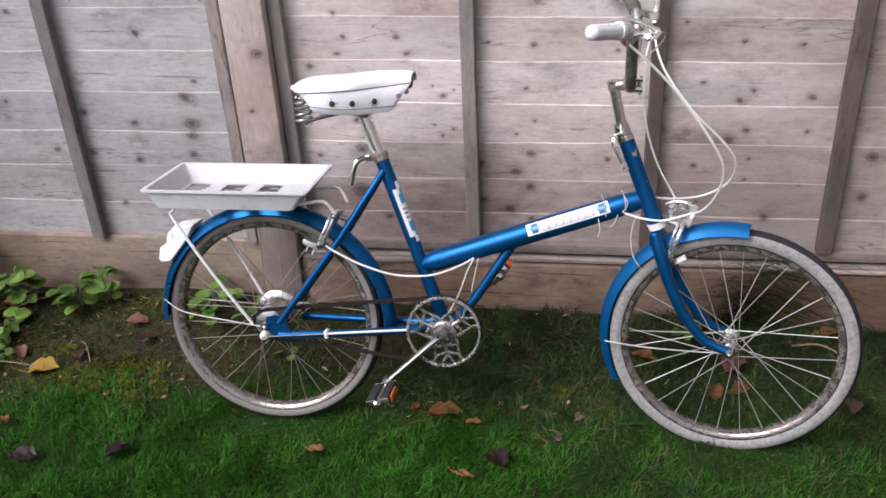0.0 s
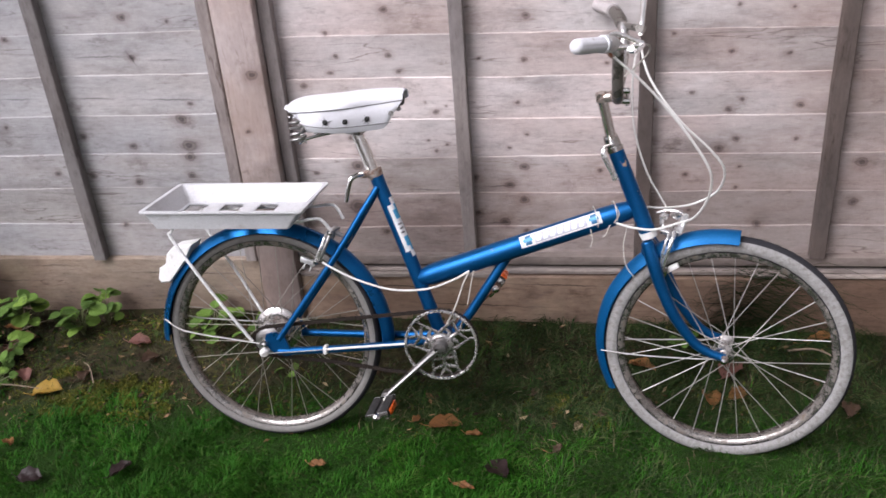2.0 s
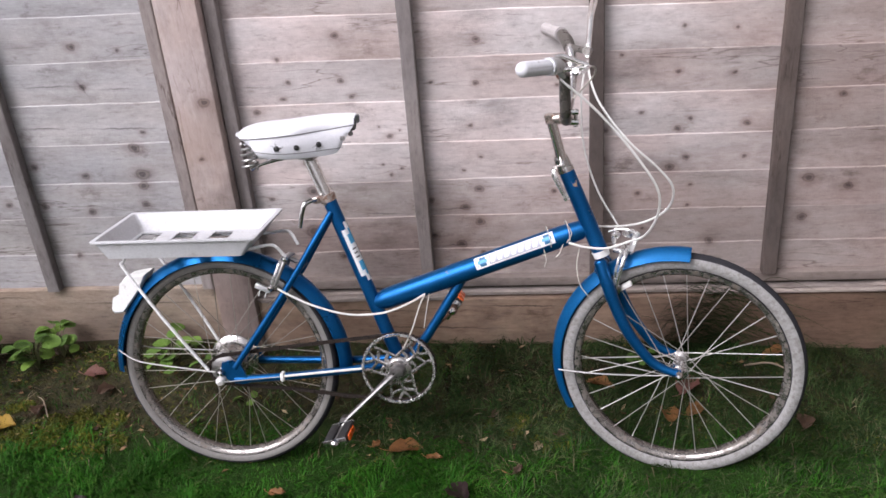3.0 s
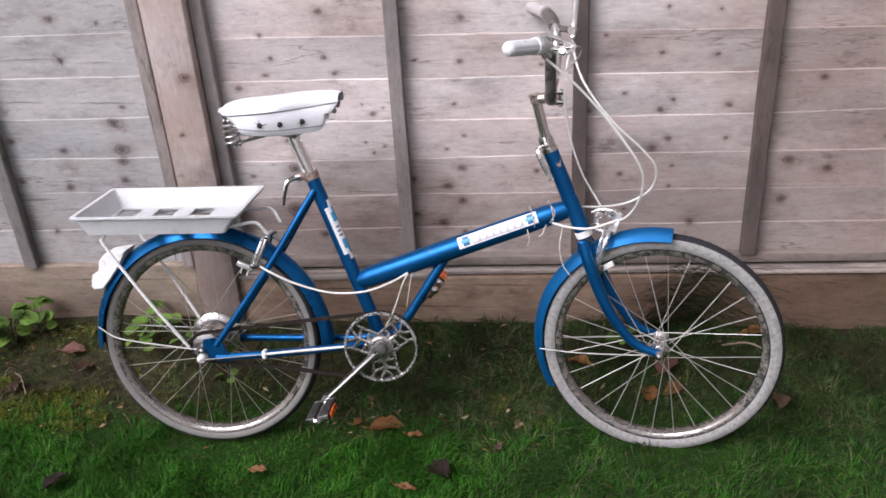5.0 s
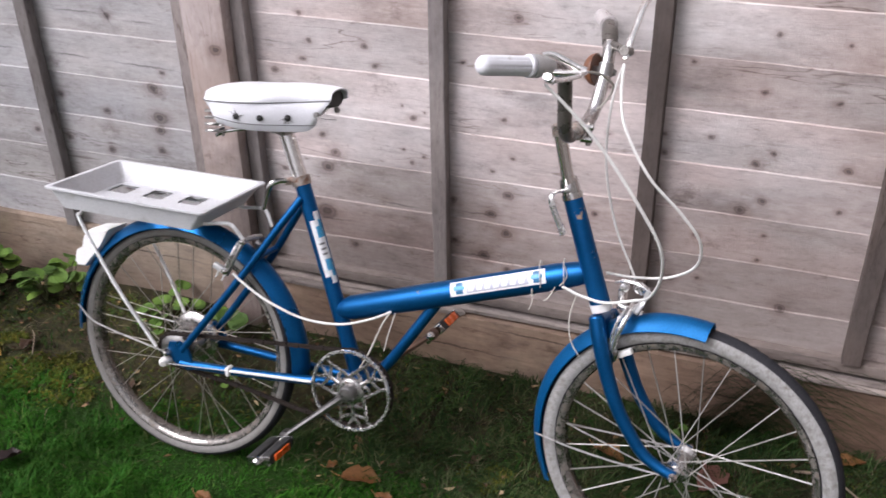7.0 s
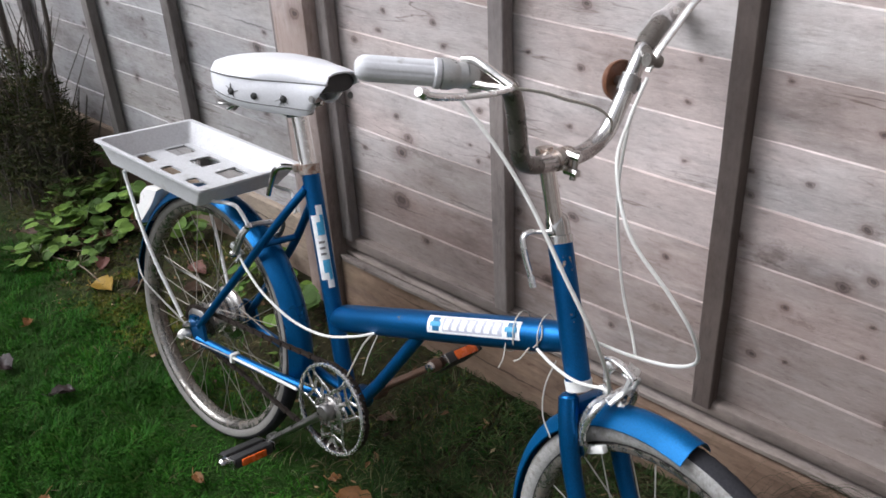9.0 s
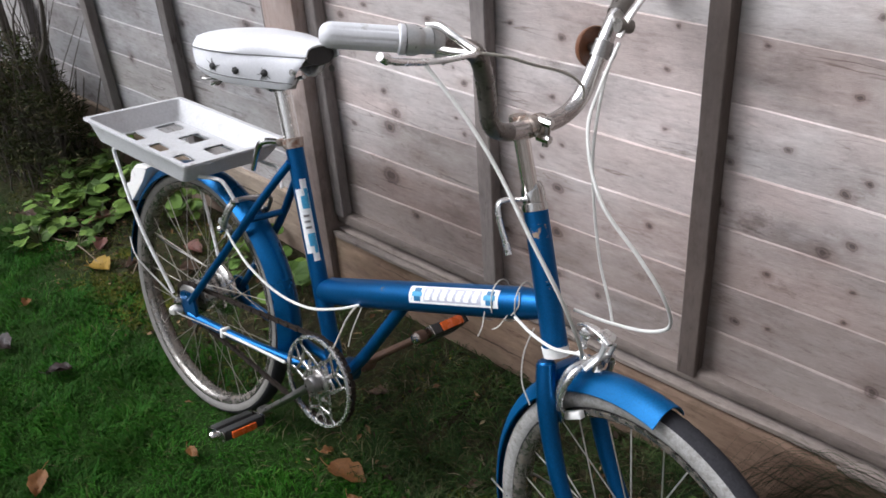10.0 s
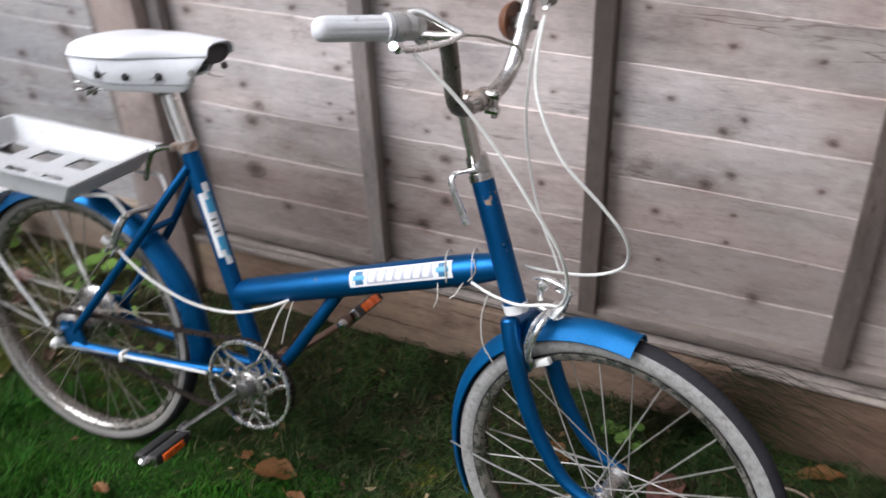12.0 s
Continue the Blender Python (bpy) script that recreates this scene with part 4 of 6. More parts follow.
# brake levers: body, blade
bm = tubes(([(0.7110, -0.2390, 0.910), (0.7165, -0.2310, 0.910), (0.7185, -0.2265, 0.9098), (0.7195, -0.2245, 0.9095), (0.7235, -0.2160, 0.909)], [0.0162, 0.0164, 0.0150, 0.0136, 0.0142]), ([(0.7235, -0.2160, 0.909), (0.728, -0.204, 0.907)], [0.0132, 0.0122]), ([(0.726, -0.206, 0.900), (0.731, -0.203, 0.893), (0.735, -0.199, 0.887)], [0.0070, 0.0060, 0.0048]), sides=18)
part("lever_clamp", bm, ALLOY, bar, "grey alloy brake lever clamp")
bm = bmesh.new()
tube(bm, spline([(0.779, -0.203, 0.906), (0.773, -0.230, 0.901), (0.764, -0.265, 0.899), (0.757, -0.292, 0.900), (0.7535, -0.309, 0.903)], 5), [0.0050, 0.0054, 0.0064, 0.0078, 0.0080], 12, 0.5)
tube(bm, [(0.7535, -0.306, 0.903), (0.7526, -0.314, 0.906)], [0.0078, 0.0056], 12, 0.8)
part("brake_lever", bm, RODM, bar, "chrome brake lever")
bm = tubes((spline([(0.719, -0.217, 0.925), (0.732, -0.211, 0.926), (0.748, -0.208, 0.920), (0.764, -0.205, 0.913), (0.779, -0.203, 0.907)], 5), [0.0036, 0.0050, 0.0054, 0.0048, 0.0054]), ([(0.724, -0.212, 0.902), (0.750, -0.207, 0.902), (0.777, -0.203, 0.905)], [0.0060, 0.0048, 0.0044]), sides=12)
part("lever_link", bm, POSTM, bar, "bright lever link")
bm = tubes(([(0.7535, 0.092, 0.927), (0.7500, 0.108, 0.938), (0.7420, 0.140, 0.951), (0.7385, 0.152, 0.9545)], [0.0128, 0.0140, 0.0138, 0.0125]), ([(0.754, 0.094, 0.926), (0.770, 0.074, 0.925), (0.788, 0.054, 0.921)], [0.0095, 0.0070, 0.0070]), sides=14)
tube(bm, [(0.786, 0.046, 0.922), (0.792, 0.066, 0.920)], 0.0085, 14)
part("lever_clamp", bm, CLAMPM, bar, "browned grey brake lever clamp")
bm = bmesh.new()
tube(bm, spline([(0.789, 0.048, 0.908), (0.791, 0.058, 0.930), (0.795, 0.084, 0.960), (0.799, 0.110, 0.990), (0.806, 0.138, 1.014), (0.808, 0.148, 1.020)], 5), [0.0052, 0.0062, 0.0062, 0.0070, 0.0085, 0.0080], 12, 0.55)
part("brake_lever", bm, POSTM, bar, "chrome brake lever turned upwards")
bm = bmesh.new()
lathe(bm, [(0.0, -0.0150), (0.010, -0.0142), (0.019, -0.0110), (0.0245, -0.0050), (0.0268, 0.0010), (0.0270, 0.0045), (0.0256, 0.0052), (0.0246, 0.0020), (0.0200, -0.0010), (0.0, -0.0020)], 40, m=pose(0.736, 0.0745, 0.885, 6, 0, -104))
bell = part("bell", bm, BELLM, bar, "round brown bell")
bm = tubes(([(0.735, 0.0745, 0.885), (0.752, 0.066, 0.886)], [0.0062, 0.0072]), ([(0.7556, 0.0625, 0.876), (0.7565, 0.0700, 0.896)], 0.0128), ([(0.760, 0.072, 0.884), (0.770, 0.079, 0.882)], 0.0062), sides=14)
part("bell_bracket", bm, STEEL, bell, "dull steel clip round the handlebar")
# stem release lever
bm = bmesh.new()
tube(bm, spline([(0.742, -0.012, 0.697), (0.728, -0.030, 0.697), (0.717, -0.046, 0.696), (0.713, -0.054, 0.688), (0.722, -0.055, 0.665), (0.733, -0.055, 0.645), (0.740, -0.055, 0.630)], 5), [0.0045, 0.0045, 0.0050, 0.0055, 0.0060, 0.0062, 0.0068], 10, 0.6)
part("stem_lever", bm, RODM, bicycle, "chrome quick-release lever")


# brakes
def caliper(at, tilt, m, material, shoe):
    """A side-pull brake: two arms, pads, a bolt."""
    base = part("brake_caliper", (lambda b: (lathe(b, [(0.0, -0.020), (0.006, -0.014), (0.006, 0.014), (0.0, 0.020)], 12, m=Matrix.Rotation(radians(90), 4, "Z")), b)[1])(bmesh.new()), material, bicycle, "side-pull rim brake", m=m @ pose(*at, 0, tilt, 0))
    drop = 0.046
    for s in (-1, 1):
        b2 = tubes((spline([(0.014, -s * 0.012, 0.010), (0.014, s * 0.006, 0.011), (0.013, s * 0.030, 0.005), (0.011, s * 0.0415, -0.014), (0.009, s * 0.041, -0.040), (0.008, s * 0.034, -0.066)], 6), [0.0042, 0.0050, 0.0050, 0.0046, 0.0042, 0.0050]), sides=12)
        tube(b2, spline([(0.004, -s * 0.008, 0.002), (0.004, s * 0.022, 0.004), (0.002, s * 0.036, -0.008), (0.001, s * 0.038, -0.036), (0.003, s * 0.033, -0.062)], 5), [0.0030, 0.0034, 0.0034, 0.0030, 0.0030], 8)
        part("brake_arm", b2, material, base)
        b2 = bmesh.new()
        block(b2, (0.032, 0.010, 0.0105), pose(0.026, s * 0.024, -0.066, 0, -44, 0), 0.002)
        part("brake_pad", b2, SEAM if s > 0 else shoe, base)
        b2 = tubes((spline([(0.006, s * 0.033, -0.062), (0.003, s * 0.036, -0.062 - drop * 0.6), (0.006, s * 0.037, -0.062 - drop), (0.013, s * 0.037, -0.062 - drop), (0.015, s * 0.036, -0.062 - drop * 0.6), (0.014, s * 0.033, -0.062)], 4), 0.0022), sides=6)
        block(b2, (0.020, 0.004, 0.020), pose(0.010, s * 0.035, -0.072), 0.0015)
        part("pad_holder", b2, CHROME, base)
    b2 = bmesh.new()
    tube(b2, spline([(0.018, -0.030, 0.016), (0.021, -0.010, 0.022), (0.020, 0.016, 0.018)], 4), [0.0030, 0.0040, 0.0035], 8)
    tube(b2, [(0.020, 0.014, 0.008), (0.022, 0.016, 0.038)], 0.0034, 8)
    tube(b2, spline([(0.022, -0.030, 0.014), (0.026, -0.014, 0.030), (0.028, -0.012, 0.052)], 4), [0.0050, 0.0040, 0.0050], 8, 0.5)
    part("cable_yoke", b2, ALLOY, base)
    b2 = bmesh.new()
    lathe(b2, [(0.0, 0.030), (0.007, 0.029), (0.0085, 0.024), (0.0085, 0.018), (0.0, 0.018)], 6, m=Matrix.Rotation(radians(-90), 4, "Z"))
    part("centre_nut", b2, CHROME, base)


caliper((0.850, 0, 0.508), 12, STEER, RODM, LAMPM)


def rear_brake():
    """A small side-pull brake on the stay bridge: paired arms, two nuts, a pad in its holder."""
    bm = tubes(([(0.150, 0, 0.497), (0.132, 0, 0.505)], 0.0055), sides=12)
    base = part("brake_caliper", bm, STEEL, bicycle, "small dull rear rim brake")
    for k in (0, 1):
        bm = tubes((spline([(0.138 - 0.011 * k, 0.004, 0.515), (0.136 - 0.011 * k, -0.046, 0.519 - 0.004 * k), (0.124 - 0.011 * k, -0.058, 0.492 - 0.004 * k), (0.107 - 0.009 * k, -0.056, 0.458)], 5), [0.0036, 0.0042, 0.0036, 0.0040]), sides=10)
        part("brake_arm", bm, (STEEL, RODM)[k], base)
    part("brake_arm", tubes((spline([(0.128, 0.004, 0.514), (0.122, 0.034, 0.506), (0.112, 0.038, 0.482), (0.100, 0.034, 0.456)], 5), 0.0038), sides=10), STEEL, base)
    for at in ((0.134, -0.048, 0.518), (0.099, -0.055, 0.456)):
        part("arm_nut", lathe(bmesh.new(), [(0.0, 0.0), (0.0066, 0.0), (0.0066, -0.0065), (0.0042, -0.0095), (0.0, -0.0105)], 8, m=pose(*at)), CHROME, base)
    bm = bmesh.new()
    block(bm, (0.036, 0.010, 0.012), pose(0.071, -0.028, 0.447, 0, 24, 0), 0.002)
    tube(bm, [(0.100, -0.056, 0.456), (0.080, -0.028, 0.446)], 0.0028, 8)
    tube(bm, [(0.066, -0.030, 0.446), (0.061, -0.033, 0.430)], 0.0016, 6)
    tube(bm, [(0.080, -0.030, 0.440), (0.074, -0.033, 0.425)], 0.0016, 6)
    part("brake_pad", bm, ALLOY, base, "grey brake pad in an alloy holder")


rear_brake()
bm = bmesh.new()
tube(bm, spline([(0.826, 0.000, 0.548), (0.845, -0.006, 0.5555), (0.868, -0.012, 0.5545), (0.885, -0.016, 0.5475)], 5), [0.0036, 0.0052, 0.0064, 0.0046], 12, 0.55)
block(bm, (0.016, 0.016, 0.014), pose(0.841, -0.002, 0.543, 0, 30, 10), 0.003)
block(bm, (0.020, 0.018, 0.016), pose(0.866, 0.006, 0.542, 10, 25, 20), 0.004)
tube(bm, [(0.836, 0.0, 0.540), (0.838, 0.0, 0.518)], 0.0050, 8)
part("cable_stop", bm, RODM, bicycle, "pale alloy cable stop")

# cables and ties
CR_ = 0.0024
part("brake_cable", tubes((spline([(0.728, -0.224, 0.886), (0.777, -0.212, 0.842), (0.822, -0.203, 0.793), (0.872, -0.196, 0.728), (0.907, -0.178, 0.668), (0.910, -0.140, 0.612), (0.892, -0.092, 0.562), (0.864, -0.056, 0.540), (0.818, -0.042, 0.523), (0.775, -0.034, 0.525), (0.742, -0.027, 0.533)], 7), CR_), sides=8), CABLEM, bicycle, "white brake cable")
part("brake_cable", tubes((spline([(0.788, 0.052, 0.900), (0.796, 0.012, 0.852), (0.816, -0.032, 0.808), (0.864, -0.062, 0.745), (0.921, -0.053, 0.690), (0.953, -0.036, 0.645), (0.948, 0.004, 0.594), (0.905, 0.032, 0.560), (0.850, 0.026, 0.553), (0.806, 0.014, 0.557)], 7), CR_), sides=8), CABLEM, bicycle, "white brake cable")
part("brake_cable", tubes((spline([(0.786, 0.050, 0.895), (0.776, 0.050, 0.840), (0.775, 0.052, 0.760), (0.786, 0.056, 0.690), (0.810, 0.052, 0.620), (0.838, 0.046, 0.570), (0.852, 0.040, 0.545)], 7), 0.0020), sides=8), CABLEM, bicycle, "thin pale brake cable")
part("brake_cable", tubes((spline([(0.778, -0.201, 0.906), (0.791, -0.165, 0.901), (0.796, -0.129, 0.8915), (0.794, -0.060, 0.875), (0.778, 0.002, 0.850), (0.758, 0.038, 0.827)], 7), 0.0018), sides=8), WIREM, bicycle, "thin grey cable between the handlebar ends")
part("gear_cable", tubes((spline([(0.112, -0.052, 0.452), (0.140, -0.056, 0.437), (0.192, -0.060, 0.414), (0.265, -0.056, 0.392), (0.339, -0.050, 0.392), (0.395, -0.036, 0.408), (0.430, -0.020, 0.424)], 6), CR_), sides=8), CABLEM, bicycle, "white cable slung under the main tube")
part("indicator_rod", tubes((spline([(-0.026, -0.078, 0.245), (0.04, -0.068, 0.247), (0.104, -0.060, 0.250)], 4), 0.0014), sides=8), STEEL, bicycle, "thin dull gear rod")
part("gear_cable", tubes((spline([(0.100, -0.060, 0.250), (0.20, -0.056, 0.258), (0.285, -0.054, 0.265)], 5), 0.0028), sides=8), CABLEM, bicycle, "pale gear cable along the chain stay")
bm = bmesh.new()
block(bm, (0.010, 0.020, 0.020), pose(0.104, -0.054, 0.248), 0.004)
part("cable_clip", bm, CABLEM, bicycle)
part("string", tubes((spline([(0.430, -0.026, 0.424), (0.418, -0.034, 0.400), (0.398, -0.040, 0.345), (0.370, -0.034, 0.292)], 5), 0.0017), (spline([(0.440, -0.024, 0.426), (0.432, -0.034, 0.385), (0.426, -0.036, 0.352)], 5), 0.0011), sides=6), WIREM, bicycle, "white string hanging from the main tube")


def loop_on_tube(x, lean, loose, tails):
    """A turn of white wire round the main tube, with loose ends."""
    c = MT0 + (MT1 - MT0) * ((x - MT0.x) / (MT1.x - MT0.x))
    ax = (MT1 - MT0).normalized()
    n = Vector((-ax.z, 0, ax.x))
    pts = []
    for k in range(15):
        a = radians(200 - 330 * k / 14)
        r = 0.0256 + loose * max(0.0, math.sin(a))
        pts.append(c + ax * lean * math.sin(a * 0.7) + Vector((0, 1, 0)) * r * math.cos(a) + n * r * math.sin(a))
    bm = tubes((spline(pts, 3), 0.0010), sides=6)
    for tail in tails:
        tube(bm, spline(tail, 4), 0.0010, 6)
    part("tie_wire", bm, WIREM, bicycle, "pale tie wire round the main tube")


loop_on_tube(0.694, 0.014, 0.006, [[(0.690, -0.027, 0.520), (0.694, -0.034, 0.500), (0.690, -0.036, 0.484)]])
loop_on_tube(0.732, 0.016, 0.003, [[(0.730, -0.028, 0.530), (0.722, -0.034, 0.512), (0.714, -0.036, 0.505)]])
part("tie_wire", tubes((spline([(0.742, -0.024, 0.568), (0.748, -0.030, 0.552), (0.738, -0.030, 0.534)], 5), 0.0010), sides=6), WIREM, bicycle)
part("tie_wire", tubes((spline([(0.765, -0.012, 0.520), (0.758, -0.018, 0.480), (0.764, -0.022, 0.440), (0.782, -0.022, 0.412)], 5), 0.0012), sides=6), WIREM, bicycle, "pale wire hanging beside the front mudguard")


# decals, as thin curved plates on the tubes
def decal(p0, p1, r, s0, s1, a0, a1, material, parent, name="decal", lift=0.0006, label=""):
    """A plate on the tube p0-p1 from s0 to s1 along it, between two angles round it (0: towards -y, 90: up)."""
    p0, p1 = Vector(p0), Vector(p1)
    ax = (p1 - p0).normalized()
    n = Vector((-ax.z, 0, ax.x))
    if n.z < 0:
        n = -n
    bm = bmesh.new()
    rows = []
    for i in range(2):
        rows.append([[bm.verts.new(p0 + ax * s + (r + h) * (Vector((0, -1, 0)) * math.cos(a) + n * math.sin(a))) for a in (radians(a0 + (a1 - a0) * k / 10) for k in range(11))] for h in (lift - 0.0005, lift) for s in ((s0, s1)[i],)])
    for k in range(10):
        bm.faces.new((rows[0][1][k], rows[1][1][k], rows[1][1][k + 1], rows[0][1][k + 1]))
        bm.faces.new((rows[0][0][k], rows[0][0][k + 1], rows[1][0][k + 1], rows[1][0][k]))
    for i in range(2):
        for k in range(10):
            bm.faces.new((rows[i][0][k], rows[i][0][k + 1], rows[i][1][k + 1], rows[i][1][k]))
    for k in (0, 10):
        bm.faces.new((rows[0][0][k], rows[1][0][k], rows[1][1][k], rows[0][1][k]))
    bmesh.ops.recalc_face_normals(bm, faces=bm.faces[:])
    return part(name, bm, material, parent, label)


D0 = 0.243
main_decal = decal(MT0, MT1, MR, D0, D0 + 0.178, -6, 60, DECAL, bicycle, label="white and silver maker's decal with blue blocks and plain bars")
decal(MT0, MT1, MR, D0 + 0.032, D0 + 0.147, 2, 52, SILVER, main_decal, "decal_panel", 0.0009)
for a in (D0 + 0.007, D0 + 0.152):
    decal(MT0, MT1, MR, a + 0.004, a + 0.018, 2, 52, DECALT, main_decal, "decal_block", 0.0009)
    decal(MT0, MT1, MR, a, a + 0.021, 19, 36, DECALB, main_decal, "decal_block", 0.0013)
for k in range(7):
    a = D0 + 0.0350 + k * 0.0158
    for q, (a0, a1) in enumerate(((8, 21), (21, 34), (34, 47))):
        decal(MT0, MT1, MR, a + 0.0016 * q, a + 0.0016 * q + 0.0098, a0, a1, DECAL, main_decal, "decal_bar", 0.0014)
ST0, ST1 = (0.360, 0, 0.268), (0.2302, 0, 0.636)
seat_decal = decal(ST0, ST1, 0.0150, 0.208, 0.318, 4, 44, DECAL, bicycle, label="stepped white decal with blue blocks")
decal(ST0, ST1, 0.0150, 0.194, 0.334, 44, 84, DECAL, seat_decal, "decal_panel")
for a, b in ((0.220, 0.242), (0.284, 0.306)):
    decal(ST0, ST1, 0.0150, a, b, 34, 80, DECALB, seat_decal, "decal_block", 0.0011)
for a, b in ((0.208, 0.222), (0.304, 0.318)):
    decal(ST0, ST1, 0.0150, a, b, 60, 80, DECALB, seat_decal, "decal_block", 0.0014)
for k in range(3):
    decal(ST0, ST1, 0.0150, 0.250 + 0.010 * k, 0.254 + 0.010 * k, 30, 66, SEAM, seat_decal, "decal_bar", 0.0011)


# ---- ground ----
def height(x, y):
    t = max(0.0, min(1.0, (y - 0.08) / 0.28))
    k = max(0.0, min(1.0, (x - 0.7) / 0.7))
    return 0.004 + (0.055 - 0.025 * k) * t * t * (3 - 2 * t) + 0.010 * noise.noise((x * 2.1, y * 2.1, 0.3)) + 0.006 * noise.noise((x * 7.0, y * 7.0, 1.7))


def soil(x, y):
    """How bare the ground is: 1 in the flower bed by the fence, 0 in the lawn."""
    edge = -0.05 + 0.06 * noise.noise((x * 2.3, 4.2, 0.0)) - 0.02 * max(0.0, min(1.0, (x + 0.1) / -0.7)) + 0.03 * max(0.0, min(1.0, (x - 0.45) / 0.4)) - 0.05 * max(0.0, 1.0 - abs(x - 0.30) / 0.30)
    t = (y - edge + 0.03) / 0.17
    return max(0.0, min(1.0, t + 0.75 * noise.noise((x * 6, y * 6, 2.0))))


gm, ns, ls, b = nodes_of("lawn_soil")
n1, n2, n3 = tex(ns, ls, 3.0, 6), tex(ns, ls, 60.0, 5), tex(ns, ls, 260.0, 3)
r1 = ramp(ns, [(0.32, (0.018, 0.018, 0.008)), (0.50, (0.036, 0.030, 0.017)), (0.62, (0.046, 0.043, 0.016)), (0.74, (0.050, 0.036, 0.025))])
ls.new(n2.outputs[0], r1.inputs[0])
r2 = ramp(ns, [(0.40, (0.55,) * 3), (0.65, (1.2,) * 3)])
ls.new(n1.outputs[0], r2.inputs[0])
bare = mix(ns, ls, 1.0, r1.outputs[0], r2.outputs[0], "MULTIPLY")
co = ns.new("ShaderNodeTexCoord")
sep = ns.new("ShaderNodeSeparateXYZ")
ls.new(co.outputs["Object"], sep.inputs[0])
wob = ns.new("ShaderNodeMath")
wob.operation, wob.inputs[1].default_value = "MULTIPLY_ADD", 0.30
ls.new(n1.outputs[0], wob.inputs[0])
ls.new(sep.outputs["Y"], wob.inputs[2])
lawn = ramp(ns, [(0.12, (1, 1, 1)), (0.30, (0, 0, 0))])
ls.new(wob.outputs[0], lawn.inputs[0])
far = ramp(ns, [(0.0, (1, 1, 1)), (0.35, (0, 0, 0))])
back = ns.new("ShaderNodeMath")
back.operation, back.inputs[1].default_value = "ADD", 1.30
waver = ns.new("ShaderNodeMath")
waver.operation, waver.inputs[1].default_value = "MULTIPLY_ADD", 0.5
ls.new(n1.outputs[0], waver.inputs[0])
ls.new(sep.outputs["Y"], waver.inputs[2])
ls.new(waver.outputs[0], back.inputs[0])
ls.new(back.outputs[0], far.inputs[0])
lawned = mix(ns, ls, lawn.outputs[0], bare, mix(ns, ls, n2.outputs[0], (0.010, 0.034, 0.004), (0.022, 0.044, 0.009)))
# past the lawn, out of view, an added grey-brown keeps chrome reflections neutral
far_grey = mix(ns, ls, n2.outputs[0], (0.055, 0.048, 0.038), (0.120, 0.106, 0.088))
ls.new(mix(ns, ls, far.outputs[0], lawned, mix(ns, ls, 1.0, far_grey, r2.outputs[0], "MULTIPLY")), b.inputs["Base Color"])
b.inputs["Roughness"].default_value = 0.95
b.inputs["Specular IOR Level"].default_value = 0.1
bump(ns, ls, b, mix(ns, ls, 0.5, n2.outputs[0], n3.outputs[0]), 0.9, 0.012)
xs = np.concatenate([[-400, -60, -15, -6], np.arange(-2.6, 2.61, 0.05), [6, 15, 60, 400]])
ys = np.concatenate([[-400, -60, -15, -5], np.arange(-2.0, 0.71, 0.05), [3, 15, 60, 400]])
verts = [(x, y, height(x, y) if abs(x) < 3 and -3 < y < 1 else 0.0) for y in ys for x in xs]
nx = len(xs)
faces = [(j * nx + i, j * nx + i + 1, (j + 1) * nx + i + 1, (j + 1) * nx + i) for j in range(len(ys) - 1) for i in range(nx - 1)]
me = bpy.data.meshes.new("ground")
me.from_pydata(verts, [], faces)
me.materials.append(gm)
me.polygons.foreach_set("use_smooth", [True] * len(me.polygons))
tagged(new("ground", me), "damp dark soil and lawn ground beside the fence", "ground", kind="structure")


def grass_material(name, stops):
    m, ns, ls, b = nodes_of(name)
    geo = ns.new("ShaderNodeNewGeometry")
    r = ramp(ns, stops)
    ls.new(geo.outputs["Random Per Island"], r.inputs[0])
    patch = tex(ns, ls, 5.0, 4)
    r2 = ramp(ns, [(0.34, (0.58, 0.52, 0.50)), (0.5, (0.95, 0.93, 0.92)), (0.66, (1.32, 1.24, 1.1))])
    ls.new(patch.outputs[0], r2.inputs[0])
    ls.new(mix(ns, ls, 1.0, r.outputs[0], r2.outputs[0], "MULTIPLY"), b.inputs["Base Color"])
    b.inputs["Roughness"].default_value = 0.6
    b.inputs["Specular IOR Level"].default_value = 0.06
    return m


